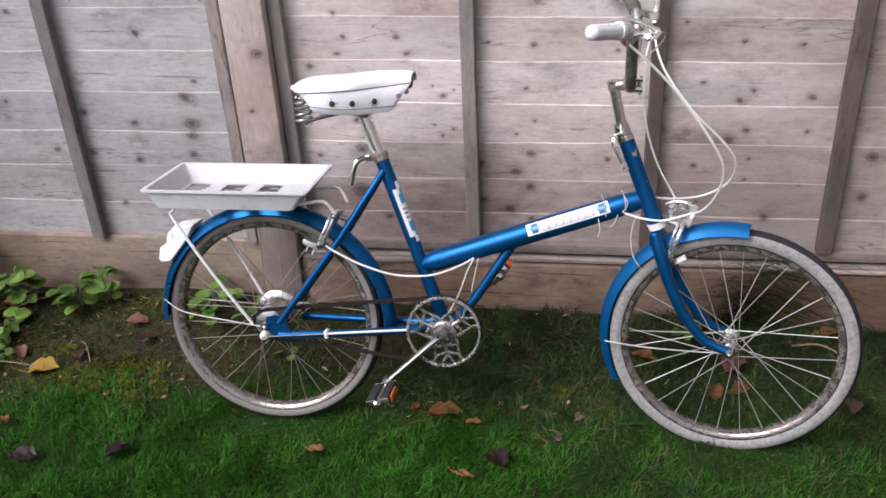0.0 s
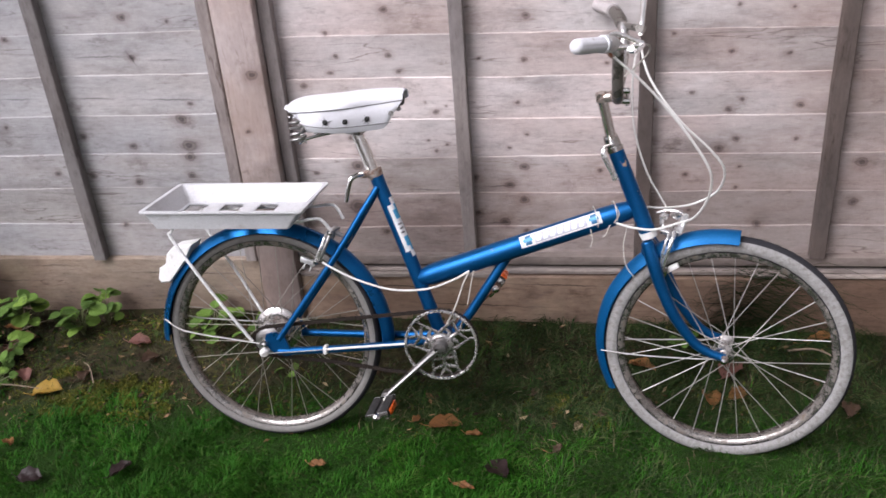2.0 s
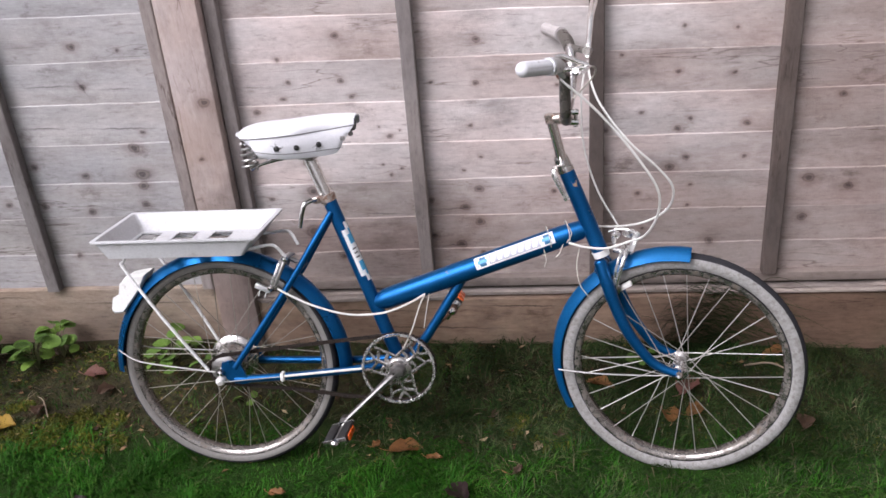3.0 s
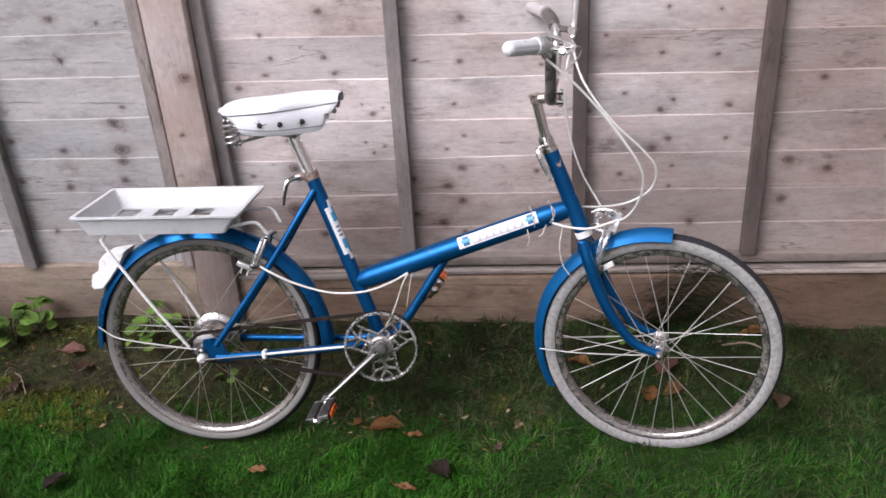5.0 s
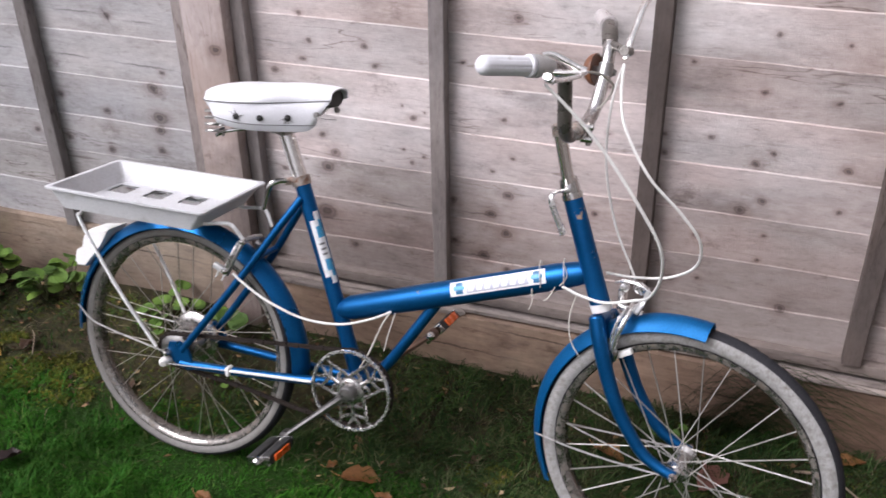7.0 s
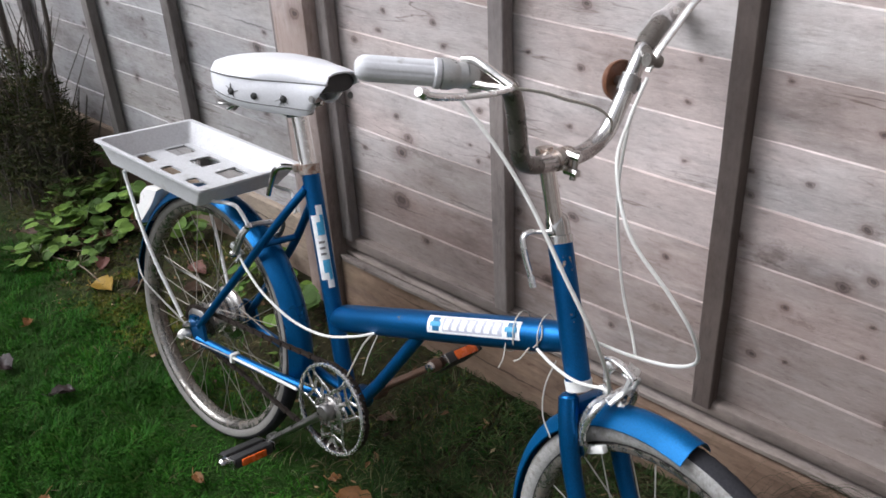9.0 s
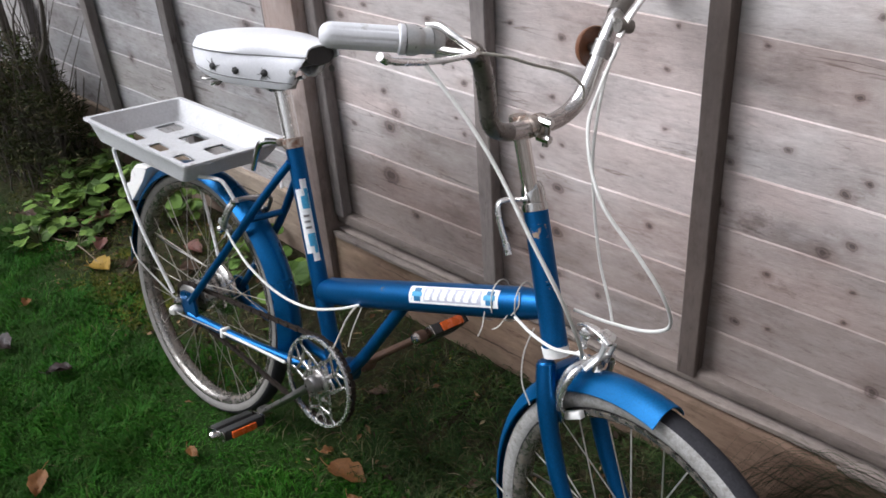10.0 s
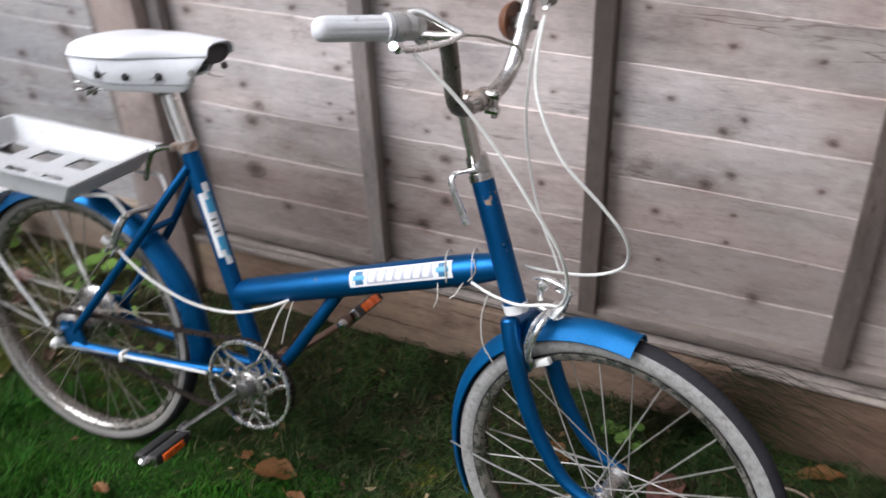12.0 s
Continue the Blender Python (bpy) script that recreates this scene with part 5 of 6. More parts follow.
def blades(name, points, lengths, widths, lies, material, label, category, rng, tufts=False):
    """Many bent blades of grass in one mesh: each a strip of two quads and a tip."""
    n = len(points)
    ang = rng.uniform(0, 2 * math.pi, n)
    if tufts:
        # neighbouring blades lean alike and grow alike
        lay = np.array([noise.noise((x * 9, y * 9, 5.0)) for x, y, z in points])
        grow = np.array([noise.noise((x * 13, y * 13, 8.0)) for x, y, z in points])
        ang = lay * 7.0 + rng.normal(0, 0.9, n)
        lengths = lengths * (1.0 + 0.75 * np.clip(grow, -0.7, 0.7))
    d = np.stack([np.cos(ang), np.sin(ang), np.zeros(n)], 1)
    w = np.stack([-np.sin(ang), np.cos(ang), np.zeros(n)], 1) * widths[:, None]
    L = lengths[:, None]
    lie = lies[:, None]
    z = np.array([[0, 0, 1.0]])
    p0 = points
    p1 = p0 + L * 0.42 * (z * (1 - lie * 0.35) + d * lie * 0.45)
    p2 = p1 + L * 0.34 * (z * (1 - lie * 0.85) + d * lie * 0.95)
    p3 = p2 + L * 0.28 * (z * (0.8 - lie * 1.25) + d * (lie * 1.1 + 0.2))
    v = np.stack([p0 - w * 0.7, p0 + w * 0.7, p1 - w, p1 + w, p2 - w * 0.75, p2 + w * 0.75, p3], 1).reshape(-1, 3)
    v[:, 2] = np.maximum(v[:, 2], -0.004)
    base = np.arange(n)[:, None] * 7
    tri = np.array([[0, 1, 3], [0, 3, 2], [2, 3, 5], [2, 5, 4], [4, 5, 6]]).reshape(-1)
    f = (base + tri).reshape(-1)
    me = bpy.data.meshes.new(name)
    me.vertices.add(len(v))
    me.vertices.foreach_set("co", v.astype(np.float32).reshape(-1))
    me.loops.add(len(f))
    me.loops.foreach_set("vertex_index", f.astype(np.int32))
    me.polygons.add(len(f) // 3)
    me.polygons.foreach_set("loop_start", np.arange(0, len(f), 3, dtype=np.int32))
    me.polygons.foreach_set("use_smooth", np.ones(len(f) // 3, dtype=bool))
    me.update(calc_edges=True)
    me.materials.append(material)
    return tagged(new(name, me), label, category, kind="stuff")


GRASS = grass_material("lawn_green", [(0.0, (0.011, 0.060, 0.004)), (0.4, (0.018, 0.080, 0.006)), (0.78, (0.028, 0.100, 0.010)), (0.96, (0.043, 0.104, 0.016)), (1.0, (0.075, 0.088, 0.032))])
WILD = grass_material("rough_grass_green", [(0.0, (0.011, 0.026, 0.008)), (0.50, (0.026, 0.052, 0.015)), (0.82, (0.050, 0.080, 0.026)), (0.94, (0.080, 0.090, 0.042)), (1.0, (0.10, 0.088, 0.052))])
LONG = grass_material("long_grass_green", [(0.0, (0.010, 0.026, 0.008)), (0.6, (0.020, 0.046, 0.013)), (0.9, (0.036, 0.060, 0.020)), (1.0, (0.10, 0.085, 0.05))])
STRAW = grass_material("straw_blades", [(0.0, (0.045, 0.036, 0.020)), (0.5, (0.085, 0.068, 0.038)), (0.85, (0.14, 0.115, 0.070)), (1.0, (0.26, 0.22, 0.15))])
MOSS = grass_material("yellow_moss", [(0.0, (0.036, 0.048, 0.009)), (0.6, (0.070, 0.082, 0.013)), (0.9, (0.105, 0.105, 0.017)), (1.0, (0.15, 0.13, 0.025))])
rng = np.random.default_rng(5)


def scatter(n, x0, x1, y0, y1, keep):
    out = []
    x, y, u = rng.uniform(x0, x1, n), rng.uniform(y0, y1, n), rng.uniform(0, 1, n)
    for a, c, k in zip(x, y, u):
        if k < keep(a, c):
            out.append((a, c, height(a, c) - 0.004))
    return np.array(out)

def fringe(x, y):
    """Thins the lawn out, unevenly, far from the bicycle."""
    e = min((x + 2.5) / 0.9, (2.7 - x) / 0.9, (y + 1.35) / 0.55)
    return max(0.0, min(1.0, e + 0.5 * noise.noise((x * 5, y * 5, 6))))


def stand(p, lengths):
    """Blades are pressed short in front of the two tyres."""
    near = [min(((x - cx) / 0.24) ** 2 + ((y + 0.085) / 0.085) ** 2 for cx in (-0.03, 0.98)) for x, y, z in p]
    return lengths * np.clip(0.45 + 0.55 * np.array(near), 0.45, 1.0)


def coarse(x, y):
    """How far the fine lawn gives way to coarse matted grass, towards the right-hand bay."""
    k = max(0.0, min(1.0, (x - 0.40) / 0.45)) * max(0.0, min(1.0, (y + 0.75) / 0.5))
    far_end = 0.60 * max(0.0, min(1.0, (x - 0.85) / 0.4))
    return max(0.0, min(1.0, k * (0.62 + far_end + 0.9 * noise.noise((x * 4.1, y * 4.1, 21)))))


pts = scatter(620000, -2.5, 2.7, -1.35, 0.36, lambda x, y: fringe(x, y) * (1.0 - 0.97 * soil(x, y)) * (1.0 - 0.62 * coarse(x, y)) * max(0.06, min(1.0, 0.62 + 0.65 * noise.noise((x * 3.3, y * 3.3, 9)) + 0.35 * noise.noise((x * 11, y * 11, 4)))))
blades("lawn_grass", pts, stand(pts, rng.uniform(0.016, 0.046, len(pts))), rng.uniform(0.0006, 0.0014, len(pts)), rng.uniform(0.35, 1.05, len(pts)), GRASS, "short damp green lawn grass", "grass", rng, True)


def matted(x, y):
    """Where long grass lies matted: thick in front of the right-hand bay, thin in the flower bed."""
    k = max(0.0, min(1.0, (x - 0.15) / 0.25)) * max(0.0, min(1.0, (1.75 - x) / 0.4))
    return (0.15 + 0.85 * soil(x, y)) * (0.16 + 0.62 * k + (0.25 + 0.5 * k) * max(-0.3, noise.noise((x * 5, y * 5, 3)))) * (0.5 if x < -0.25 else 1.0)


pts = scatter(190000, -1.9, 2.2, -0.75, 0.375, lambda x, y: max(matted(x, y), 0.42 * coarse(x, y)) if y > -0.14 else 0.55 * coarse(x, y))
blades("rough_grass", pts, stand(pts, rng.uniform(0.018, 0.066, len(pts))), rng.uniform(0.0005, 0.0012, len(pts)), rng.uniform(0.6, 1.3, len(pts)), WILD, "straggling dark grass along the fence foot", "grass", rng, True)
pts = scatter(9000, -1.6, 1.9, -0.55, 0.37, lambda x, y: (0.12 + 0.9 * soil(x, y)) * max(0.0, 0.35 + 0.9 * noise.noise((x * 6, y * 6, 15))))
blades("dead_grass", pts, rng.uniform(0.020, 0.060, len(pts)), rng.uniform(0.0005, 0.0011, len(pts)), rng.uniform(0.9, 1.4, len(pts)), STRAW, "pale dead grass blades among the green", "grass", rng)
pts = scatter(34000, -1.6, 1.6, -0.04, 0.36, lambda x, y: max(0.0, noise.noise((x * 4.5, y * 4.5, 12)) - 0.02) * 2.6 * (1.0 if x < 0 else 0.4) + (0.8 if (x + 0.52) ** 2 + 1.6 * (y - 0.05) ** 2 < 0.012 + 0.006 * noise.noise((x * 20, y * 20, 1)) else 0.0))
SPOTS = [(-0.545, 0.060, 0.085), (-0.640, 0.020, 0.060), (-0.470, 0.110, 0.060), (-0.420, 0.020, 0.050), (-0.700, 0.130, 0.045), (0.600, 0.090, 0.050), (0.700, 0.030, 0.040)]
for x, y, r in SPOTS:
    n = int(260000 * r * r)
    a, q = rng.uniform(0, 2 * math.pi, n), r * np.sqrt(rng.uniform(0, 1, n))
    spot = np.stack([x + 1.3 * q * np.cos(a), y + 0.8 * q * np.sin(a), np.zeros(n)], 1)
    spot = np.array([(u, v, height(u, v) + 0.001) for u, v, w in spot if noise.noise((u * 22, v * 22, 3.0)) > -0.1])
    pts = np.concatenate([pts, spot])
blades("moss", pts, rng.uniform(0.008, 0.022, len(pts)), rng.uniform(0.001, 0.0022, len(pts)), rng.uniform(0.4, 1.2, len(pts)), MOSS, "yellowish moss on the bare soil", "moss", rng)


n = 120
grown = rng.normal(0, 1, (n, 2))
pts = np.stack([1.06 + 0.10 * grown[:, 0], np.clip(0.315 + 0.024 * grown[:, 1], 0.2, 0.366), np.full(n, 0.03)], 1)
blades("long_grass", pts, rng.uniform(0.05, 0.13, n), rng.uniform(0.0009, 0.0018, n), rng.uniform(0.55, 1.15, n), LONG, "long dark grass beside the gravel board", "grass", rng)


def arching_grass():
    """A loose sheaf of long blades that climbs the gravel board and arches along its top."""
    rr = random.Random(77)
    bm = bmesh.new()
    for k in range(260):
        x, y = rr.gauss(1.00, 0.055), 0.338 + rr.uniform(-0.03, 0.018)
        reach, top, dip = rr.uniform(0.10, 0.32), rr.uniform(0.09, 0.25), rr.uniform(0.01, 0.08)
        line = spline([(x, y, 0.02), (x + 0.16 * reach, y + 0.006, 0.55 * top), (x + 0.50 * reach, min(y + 0.016, 0.362), top), (x + reach, min(y + 0.010, 0.358), top - dip)], 5)
        wide = rr.uniform(0.0010, 0.0024)
        last = None
        for i, p in enumerate(line):
            w = wide * (1.0 - 0.85 * i / (len(line) - 1))
            pair = [bm.verts.new(p + Vector((0.2 * w, -0.5 * w, w))), bm.verts.new(p - Vector((0.2 * w, -0.5 * w, w)))]
            if last:
                bm.faces.new((last[0], last[1], pair[1], pair[0]))
            last = pair
    tagged(new("long_grass", finish("long_grass", bm, LONG)), "long dark grass arching over the gravel board", "grass", kind="stuff")


arching_grass()


# ---- fallen leaves ----
def leaf_mesh(name, material, length, width, curl, lobes=0.0, seed=0):
    """A curled dry leaf with a midrib and an uneven edge, two sheets thick."""
    rr = random.Random(seed)
    bm = bmesh.new()
    rows = []
    for i in range(9):
        t = i / 8
        w = width / 2 * math.sin(math.pi * min(1, 0.06 + t * 0.94)) ** 0.7 * (1 + lobes * math.sin(t * 19 + seed))
        row = []
        for j in range(7):
            s = j / 3 - 1
            z = curl * (abs(s) ** 1.6) * w * 1.5 + 0.10 * length * math.sin(t * math.pi) * curl + 0.003 * math.sin(t * 11 + s * 5 + seed) + rr.uniform(-0.001, 0.001)
            row.append(bm.verts.new(((t - 0.5) * length, s * w, z)))
        rows.append(row)
    for p, q in zip(rows, rows[1:]):
        for k in range(6):
            bm.faces.new((p[k], p[k + 1], q[k + 1], q[k]))
    tube(bm, [(-0.5 * length, 0, 0.001), (-0.66 * length, 0.004, 0.002), (-0.8 * length, 0.010, 0.004)], 0.0009, 5)
    bmesh.ops.solidify(bm, geom=[f for f in bm.faces if len(f.verts) == 4], thickness=0.0005)
    return finish(name, bm, material, 60)


LEAFC = {
    "orange": surface("orange_dry_leaf", (0.36, 0.16, 0.045), (0.20, 0.085, 0.03), rough=0.6, scale=60, fine=300, relief=0.4, stain=(0.10, 0.05, 0.03), cover=(0.58, 0.75)),
    "brown": surface("brown_dry_leaf", (0.15, 0.085, 0.05), (0.075, 0.045, 0.03), rough=0.65, scale=60, fine=300, relief=0.4),
    "dark": surface("dark_wet_leaf", (0.045, 0.022, 0.020), (0.020, 0.012, 0.012), rough=0.45, scale=60, fine=300, relief=0.4),
    "yellow": surface("yellow_leaf", (0.50, 0.33, 0.045), (0.36, 0.21, 0.03), rough=0.6, scale=60, fine=300, relief=0.4, stain=(0.16, 0.09, 0.03), cover=(0.58, 0.72)),
    "tan": surface("tan_dry_leaf", (0.44, 0.34, 0.22), (0.28, 0.20, 0.12), rough=0.6, scale=60, fine=300, relief=0.4),
    "pink": surface("reddish_leaf", (0.30, 0.13, 0.10), (0.17, 0.075, 0.06), rough=0.6, scale=60, fine=300, relief=0.4),
}
WORDS = {"orange": "orange-brown", "brown": "brown", "dark": "dark wet", "yellow": "yellow", "tan": "pale tan", "pink": "dull reddish"}
LEAVES_BED = [
    ("dark", -0.575, -0.254, 0.055, 0.045, 10, 0.3), ("yellow", -0.715, 0.066, 0.085, 0.065, 10, 0.35), ("pink", -0.876, 0.25, 0.075, 0.045, 30, 0.4),
    ("orange", -1.05, 0.165, 0.085, 0.065, 30, 0.4), ("pink", -0.92, 0.195, 0.08, 0.055, 60, 0.45), ("tan", -1.13, 0.27, 0.08, 0.05, 10, 0.45),
    ("brown", -0.96, 0.12, 0.06, 0.045, 80, 0.4), ("pink", -0.82, 0.13, 0.055, 0.04, 140, 0.4), ("brown", -1.16, 0.08, 0.07, 0.045, 20, 0.35),
    ("brown", -0.48, 0.2, 0.05, 0.04, 60, 0.4), ("brown", -0.64, 0.13, 0.05, 0.035, 100, 0.4), ("pink", -0.53, 0.25, 0.06, 0.04, 10, 0.4),
    ("brown", -1, 0.08, 0.06, 0.04, 30, 0.3), ("orange", -0.94, 0.3, 0.06, 0.04, 160, 0.4), ("orange", -0.7, -0.14, 0.045, 0.024, 150, 0.3),
]
LEAVES_LAWN = [
    ("orange", 0.354, -0.004, 0.08, 0.05, 20, 0.35), ("orange", 0.426, -0.045, 0.038, 0.02, 10, 0.25), ("dark", 0.49, -0.165, 0.075, 0.05, -50, 0.35),
    ("orange", 0.422, -0.215, 0.05, 0.017, -15, 0.3), ("tan", 0.664, 0.012, 0.03, 0.022, 80, 0.3), ("dark", -0.367, -0.217, 0.055, 0.045, 60, 0.3),
    ("orange", 0.083, -0.166, 0.04, 0.02, 0, 0.25), ("orange", -0.08, -0.404, 0.06, 0.036, -40, 0.3), ("dark", -0.38, -0.4, 0.06, 0.04, 20, 0.3),
    ("orange", 0.27, -0.33, 0.03, 0.022, 15, 0.3), ("orange", 0.28, 0.01, 0.026, 0.018, 55, 0.3), ("brown", 0.62, -0.08, 0.03, 0.02, 55, 0.3),
]
LEAVES_FENCE = [
    ("brown", 0.722, 0.056, 0.03, 0.024, 40, 0.3), ("orange", 0.821, 0.215, 0.07, 0.042, -20, 0.4), ("pink", 1.03, 0.205, 0.085, 0.055, 60, 0.4),
    ("orange", 0.973, 0.111, 0.06, 0.045, 100, 0.4), ("orange", 1.039, 0.127, 0.055, 0.035, 40, 0.45), ("brown", 1.284, 0.096, 0.05, 0.04, 80, 0.35),
    ("brown", -0.3, 0.09, 0.045, 0.03, 120, 0.3), ("orange", 1.27, 0.33, 0.09, 0.03, 20, 0.4), ("brown", 0.25, 0.18, 0.045, 0.03, 30, 0.3),
    ("brown", 0.56, 0.13, 0.035, 0.02, 70, 0.3), ("tan", 0.48, 0.035, 0.014, 0.011, 15, 0.3),
]


def lay_leaves(rows, first):
    for k, (c, x, y, l, w, turn, curl) in enumerate(rows):
        ob = new("fallen_leaf", leaf_mesh("fallen_leaf", LEAFC[c], l, w, curl, 0.12, first + k))
        lift = 0.010 if soil(x, y) > 0.5 else 0.020
        ob.matrix_world = pose(x, y, height(x, y) + lift, random.uniform(-14, 14), random.uniform(-12, 12), turn)
        tagged(ob, f"curled {WORDS[c]} fallen leaf lying in the grass", "leaf", "fallen leaves")


lay_leaves(LEAVES_BED, 0)
lay_leaves(LEAVES_LAWN, 20)
lay_leaves(LEAVES_FENCE, 40)

# small broken bits of leaf and stalk on the bare soil
lr = random.Random(21)
bits, quads, shades = [], [], []
while len(quads) < 900:
    x, y = lr.uniform(-1.25, 1.3), lr.uniform(-0.10, 0.36)
    if lr.random() > soil(x, y) * (1.0 if x < -0.2 else 0.45):
        continue
    z, a, l, w = height(x, y) + lr.uniform(0.004, 0.014), lr.uniform(0, 6.28), lr.uniform(0.006, 0.026), lr.uniform(0.002, 0.011)
    c, s = math.cos(a), math.sin(a)
    k = len(bits)
    for u, v in ((-l / 2, 0), (0, -w / 2), (l / 2, 0), (0, w / 2)):
        bits.append((x + u * c - v * s, y + u * s + v * c, z + lr.uniform(-0.003, 0.004)))
    quads.append((k, k + 1, k + 2, k + 3))
me = bpy.data.meshes.new("leaf_litter")
me.from_pydata(bits, [], quads)
me.materials.append(grass_material("leaf_litter", [(0.0, (0.020, 0.013, 0.010)), (0.45, (0.050, 0.032, 0.020)), (0.75, (0.12, 0.070, 0.036)), (0.92, (0.22, 0.15, 0.08)), (1.0, (0.34, 0.27, 0.17))]))
tagged(new("leaf_litter", me), "small broken brown leaf bits on damp soil", "leaf litter", kind="stuff")

# ---- weeds, twigs and the shrub ----
WEED = surface("weed_leaf_green", (0.140, 0.235, 0.040), (0.066, 0.136, 0.022), rough=0.62, spec=0.25, scale=40, fine=200, relief=0.5, shift=9.0, stain=(0.12, 0.14, 0.035), cover=(0.62, 0.75))
# no two leaves are quite the same green
ns, ls = WEED.node_tree.nodes, WEED.node_tree.links
b = ns["Principled BSDF"]
info, tone = ns.new("ShaderNodeObjectInfo"), ramp(ns, [(0.0, (0.40, 0.44, 0.42)), (0.5, (0.90, 0.92, 0.9)), (1.0, (1.30, 1.18, 1.05))])
ls.new(info.outputs["Random"], tone.inputs[0])
ls.new(mix(ns, ls, 1.0, b.inputs["Base Color"].links[0].from_socket, tone.outputs[0], "MULTIPLY"), b.inputs["Base Color"])
STALK = surface("weed_stalk", (0.12, 0.15, 0.05), (0.09, 0.08, 0.04), rough=0.6, relief=0.2)
BARK = surface("shrub_bark", (0.12, 0.10, 0.082), (0.055, 0.045, 0.040), rough=0.9, scale=30, fine=160, relief=0.9)
TWIG = surface("dry_twig", (0.26, 0.20, 0.14), (0.15, 0.11, 0.08), rough=0.8, scale=40, fine=200, relief=0.4)


def round_leaf(seed):
    """A broad leaf with a notch, folded on its midrib and toothed."""
    bm = bmesh.new()
    c = bm.verts.new((0.004, 0, 0.0))
    rim = []
    for k in range(25):
        a = radians(-168 + 336 * k / 24)
        r = 0.5 * (1 + 0.10 * math.cos(a) - 0.06 * (k % 2)) * (0.94 + 0.06 * math.sin(3 * a + seed))
        rim.append(bm.verts.new((0.32 + r * math.cos(a) - 0.0, r * 1.04 * math.sin(a), 0.10 * abs(math.sin(a)) ** 1.2 - 0.10 * (r * math.cos(a)) ** 2)))
    mid = [bm.verts.new((c.co + (v.co - c.co) * 0.55) + Vector((0, 0, 0.03 * (k % 3)))) for k, v in enumerate(rim)]
    for k in range(24):
        bm.faces.new((mid[k], rim[k], rim[k + 1], mid[k + 1]))
        bm.faces.new((c, mid[k], mid[k + 1]))
    # puckered between the veins
    for v in bm.verts:
        v.co.z += 0.05 * noise.noise((v.co.x * 5 + seed * 3, v.co.y * 5, 1.0))
    return finish("weed_leaf", bm, WEED, 60)


ROUND = [round_leaf(s) for s in range(3)]


def weed(x, y, count, spread, tall, size, seed):
    rr = random.Random(seed)
    z0 = height(x, y) - 0.004
    ob = thing("weed_plant", pose(x, y, z0), "low broad-leaved green weed at the foot of the fence", "plant", "weeds by the fence")
    for k in range(int(count * 1.5)):
        a = rr.uniform(0, 2 * math.pi)
        d, h = spread * rr.uniform(0.1, 0.85), tall * rr.uniform(0.35, 1.0)
        tip = Vector((d * math.cos(a), d * math.sin(a), h))
        part("stalk", tubes((spline([(0, 0, 0), tip * 0.5 + Vector((0, 0, h * 0.25)), tip], 3), 0.0012), sides=5), STALK, ob)
        s = size * rr.uniform(0.62, 1.10)
        part("leaf", ROUND[k % 3], None, ob, m=pose(tip.x, tip.y, tip.z, rr.uniform(-6, 30), rr.uniform(-22, 22), math.degrees(a) + rr.uniform(-40, 40)) @ Matrix.Scale(s, 4))


weed(-0.715, 0.285, 15, 0.060, 0.105, 0.050, 1)
weed(-0.660, 0.330, 8, 0.040, 0.100, 0.046, 2)
weed(-0.900, 0.300, 16, 0.055, 0.130, 0.052, 3)
weed(-0.990, 0.180, 9, 0.060, 0.080, 0.045, 5)
weed(-0.330, 0.300, 10, 0.080, 0.070, 0.048, 6)
weed(-0.180, 0.270, 8, 0.080, 0.080, 0.050, 7)
weed(-0.880, 0.090, 5, 0.050, 0.045, 0.036, 8)
weed(0.930, 0.290, 5, 0.040, 0.040, 0.034, 9)
weed(-0.090, 0.170, 3, 0.04, 0.03, 0.030, 10)
weed(-1.060, 0.330, 12, 0.10, 0.16, 0.050, 11)
weed(-1.020, 0.120, 14, 0.075, 0.080, 0.046, 12)
weed(-0.900, 0.190, 10, 0.060, 0.060, 0.044, 13)
weed(-1.130, 0.200, 12, 0.080, 0.110, 0.046, 14)
weed(-1.075, 0.130, 16, 0.075, 0.075, 0.050, 15)
weed(-1.000, 0.030, 16, 0.080, 0.060, 0.046, 16)
weed(-1.060, 0.225, 14, 0.065, 0.090, 0.052, 17)
weed(-1.130, 0.310, 9, 0.060, 0.080, 0.046, 18)
for k, (x0, y0, x1, y1, r, z) in enumerate([(-0.98, 0.06, -0.72, 0.075, 0.0022, 0.022), (-0.92, 0.28, -0.76, 0.33, 0.002, 0.03), (-0.60, 0.10, -0.66, 0.17, 0.0018, 0.03), (-1.10, 0.02, -0.86, 0.15, 0.002, 0.02), (1.18, 0.28, 1.31, 0.24, 0.003, 0.02)]):
    bm = tubes((spline([(x0, y0, height(x0, y0) + z * 0.4), ((x0 + x1) / 2, (y0 + y1) / 2 + 0.01, height(x0, y0) + z), (x1, y1, height(x1, y1) + z * 0.5)], 5), [r, r * 0.8, r * 0.5]), sides=7)
    tagged(new("twig", finish("twig", bm, TWIG)), "thin dry twig lying on the soil", "twig", "twigs")


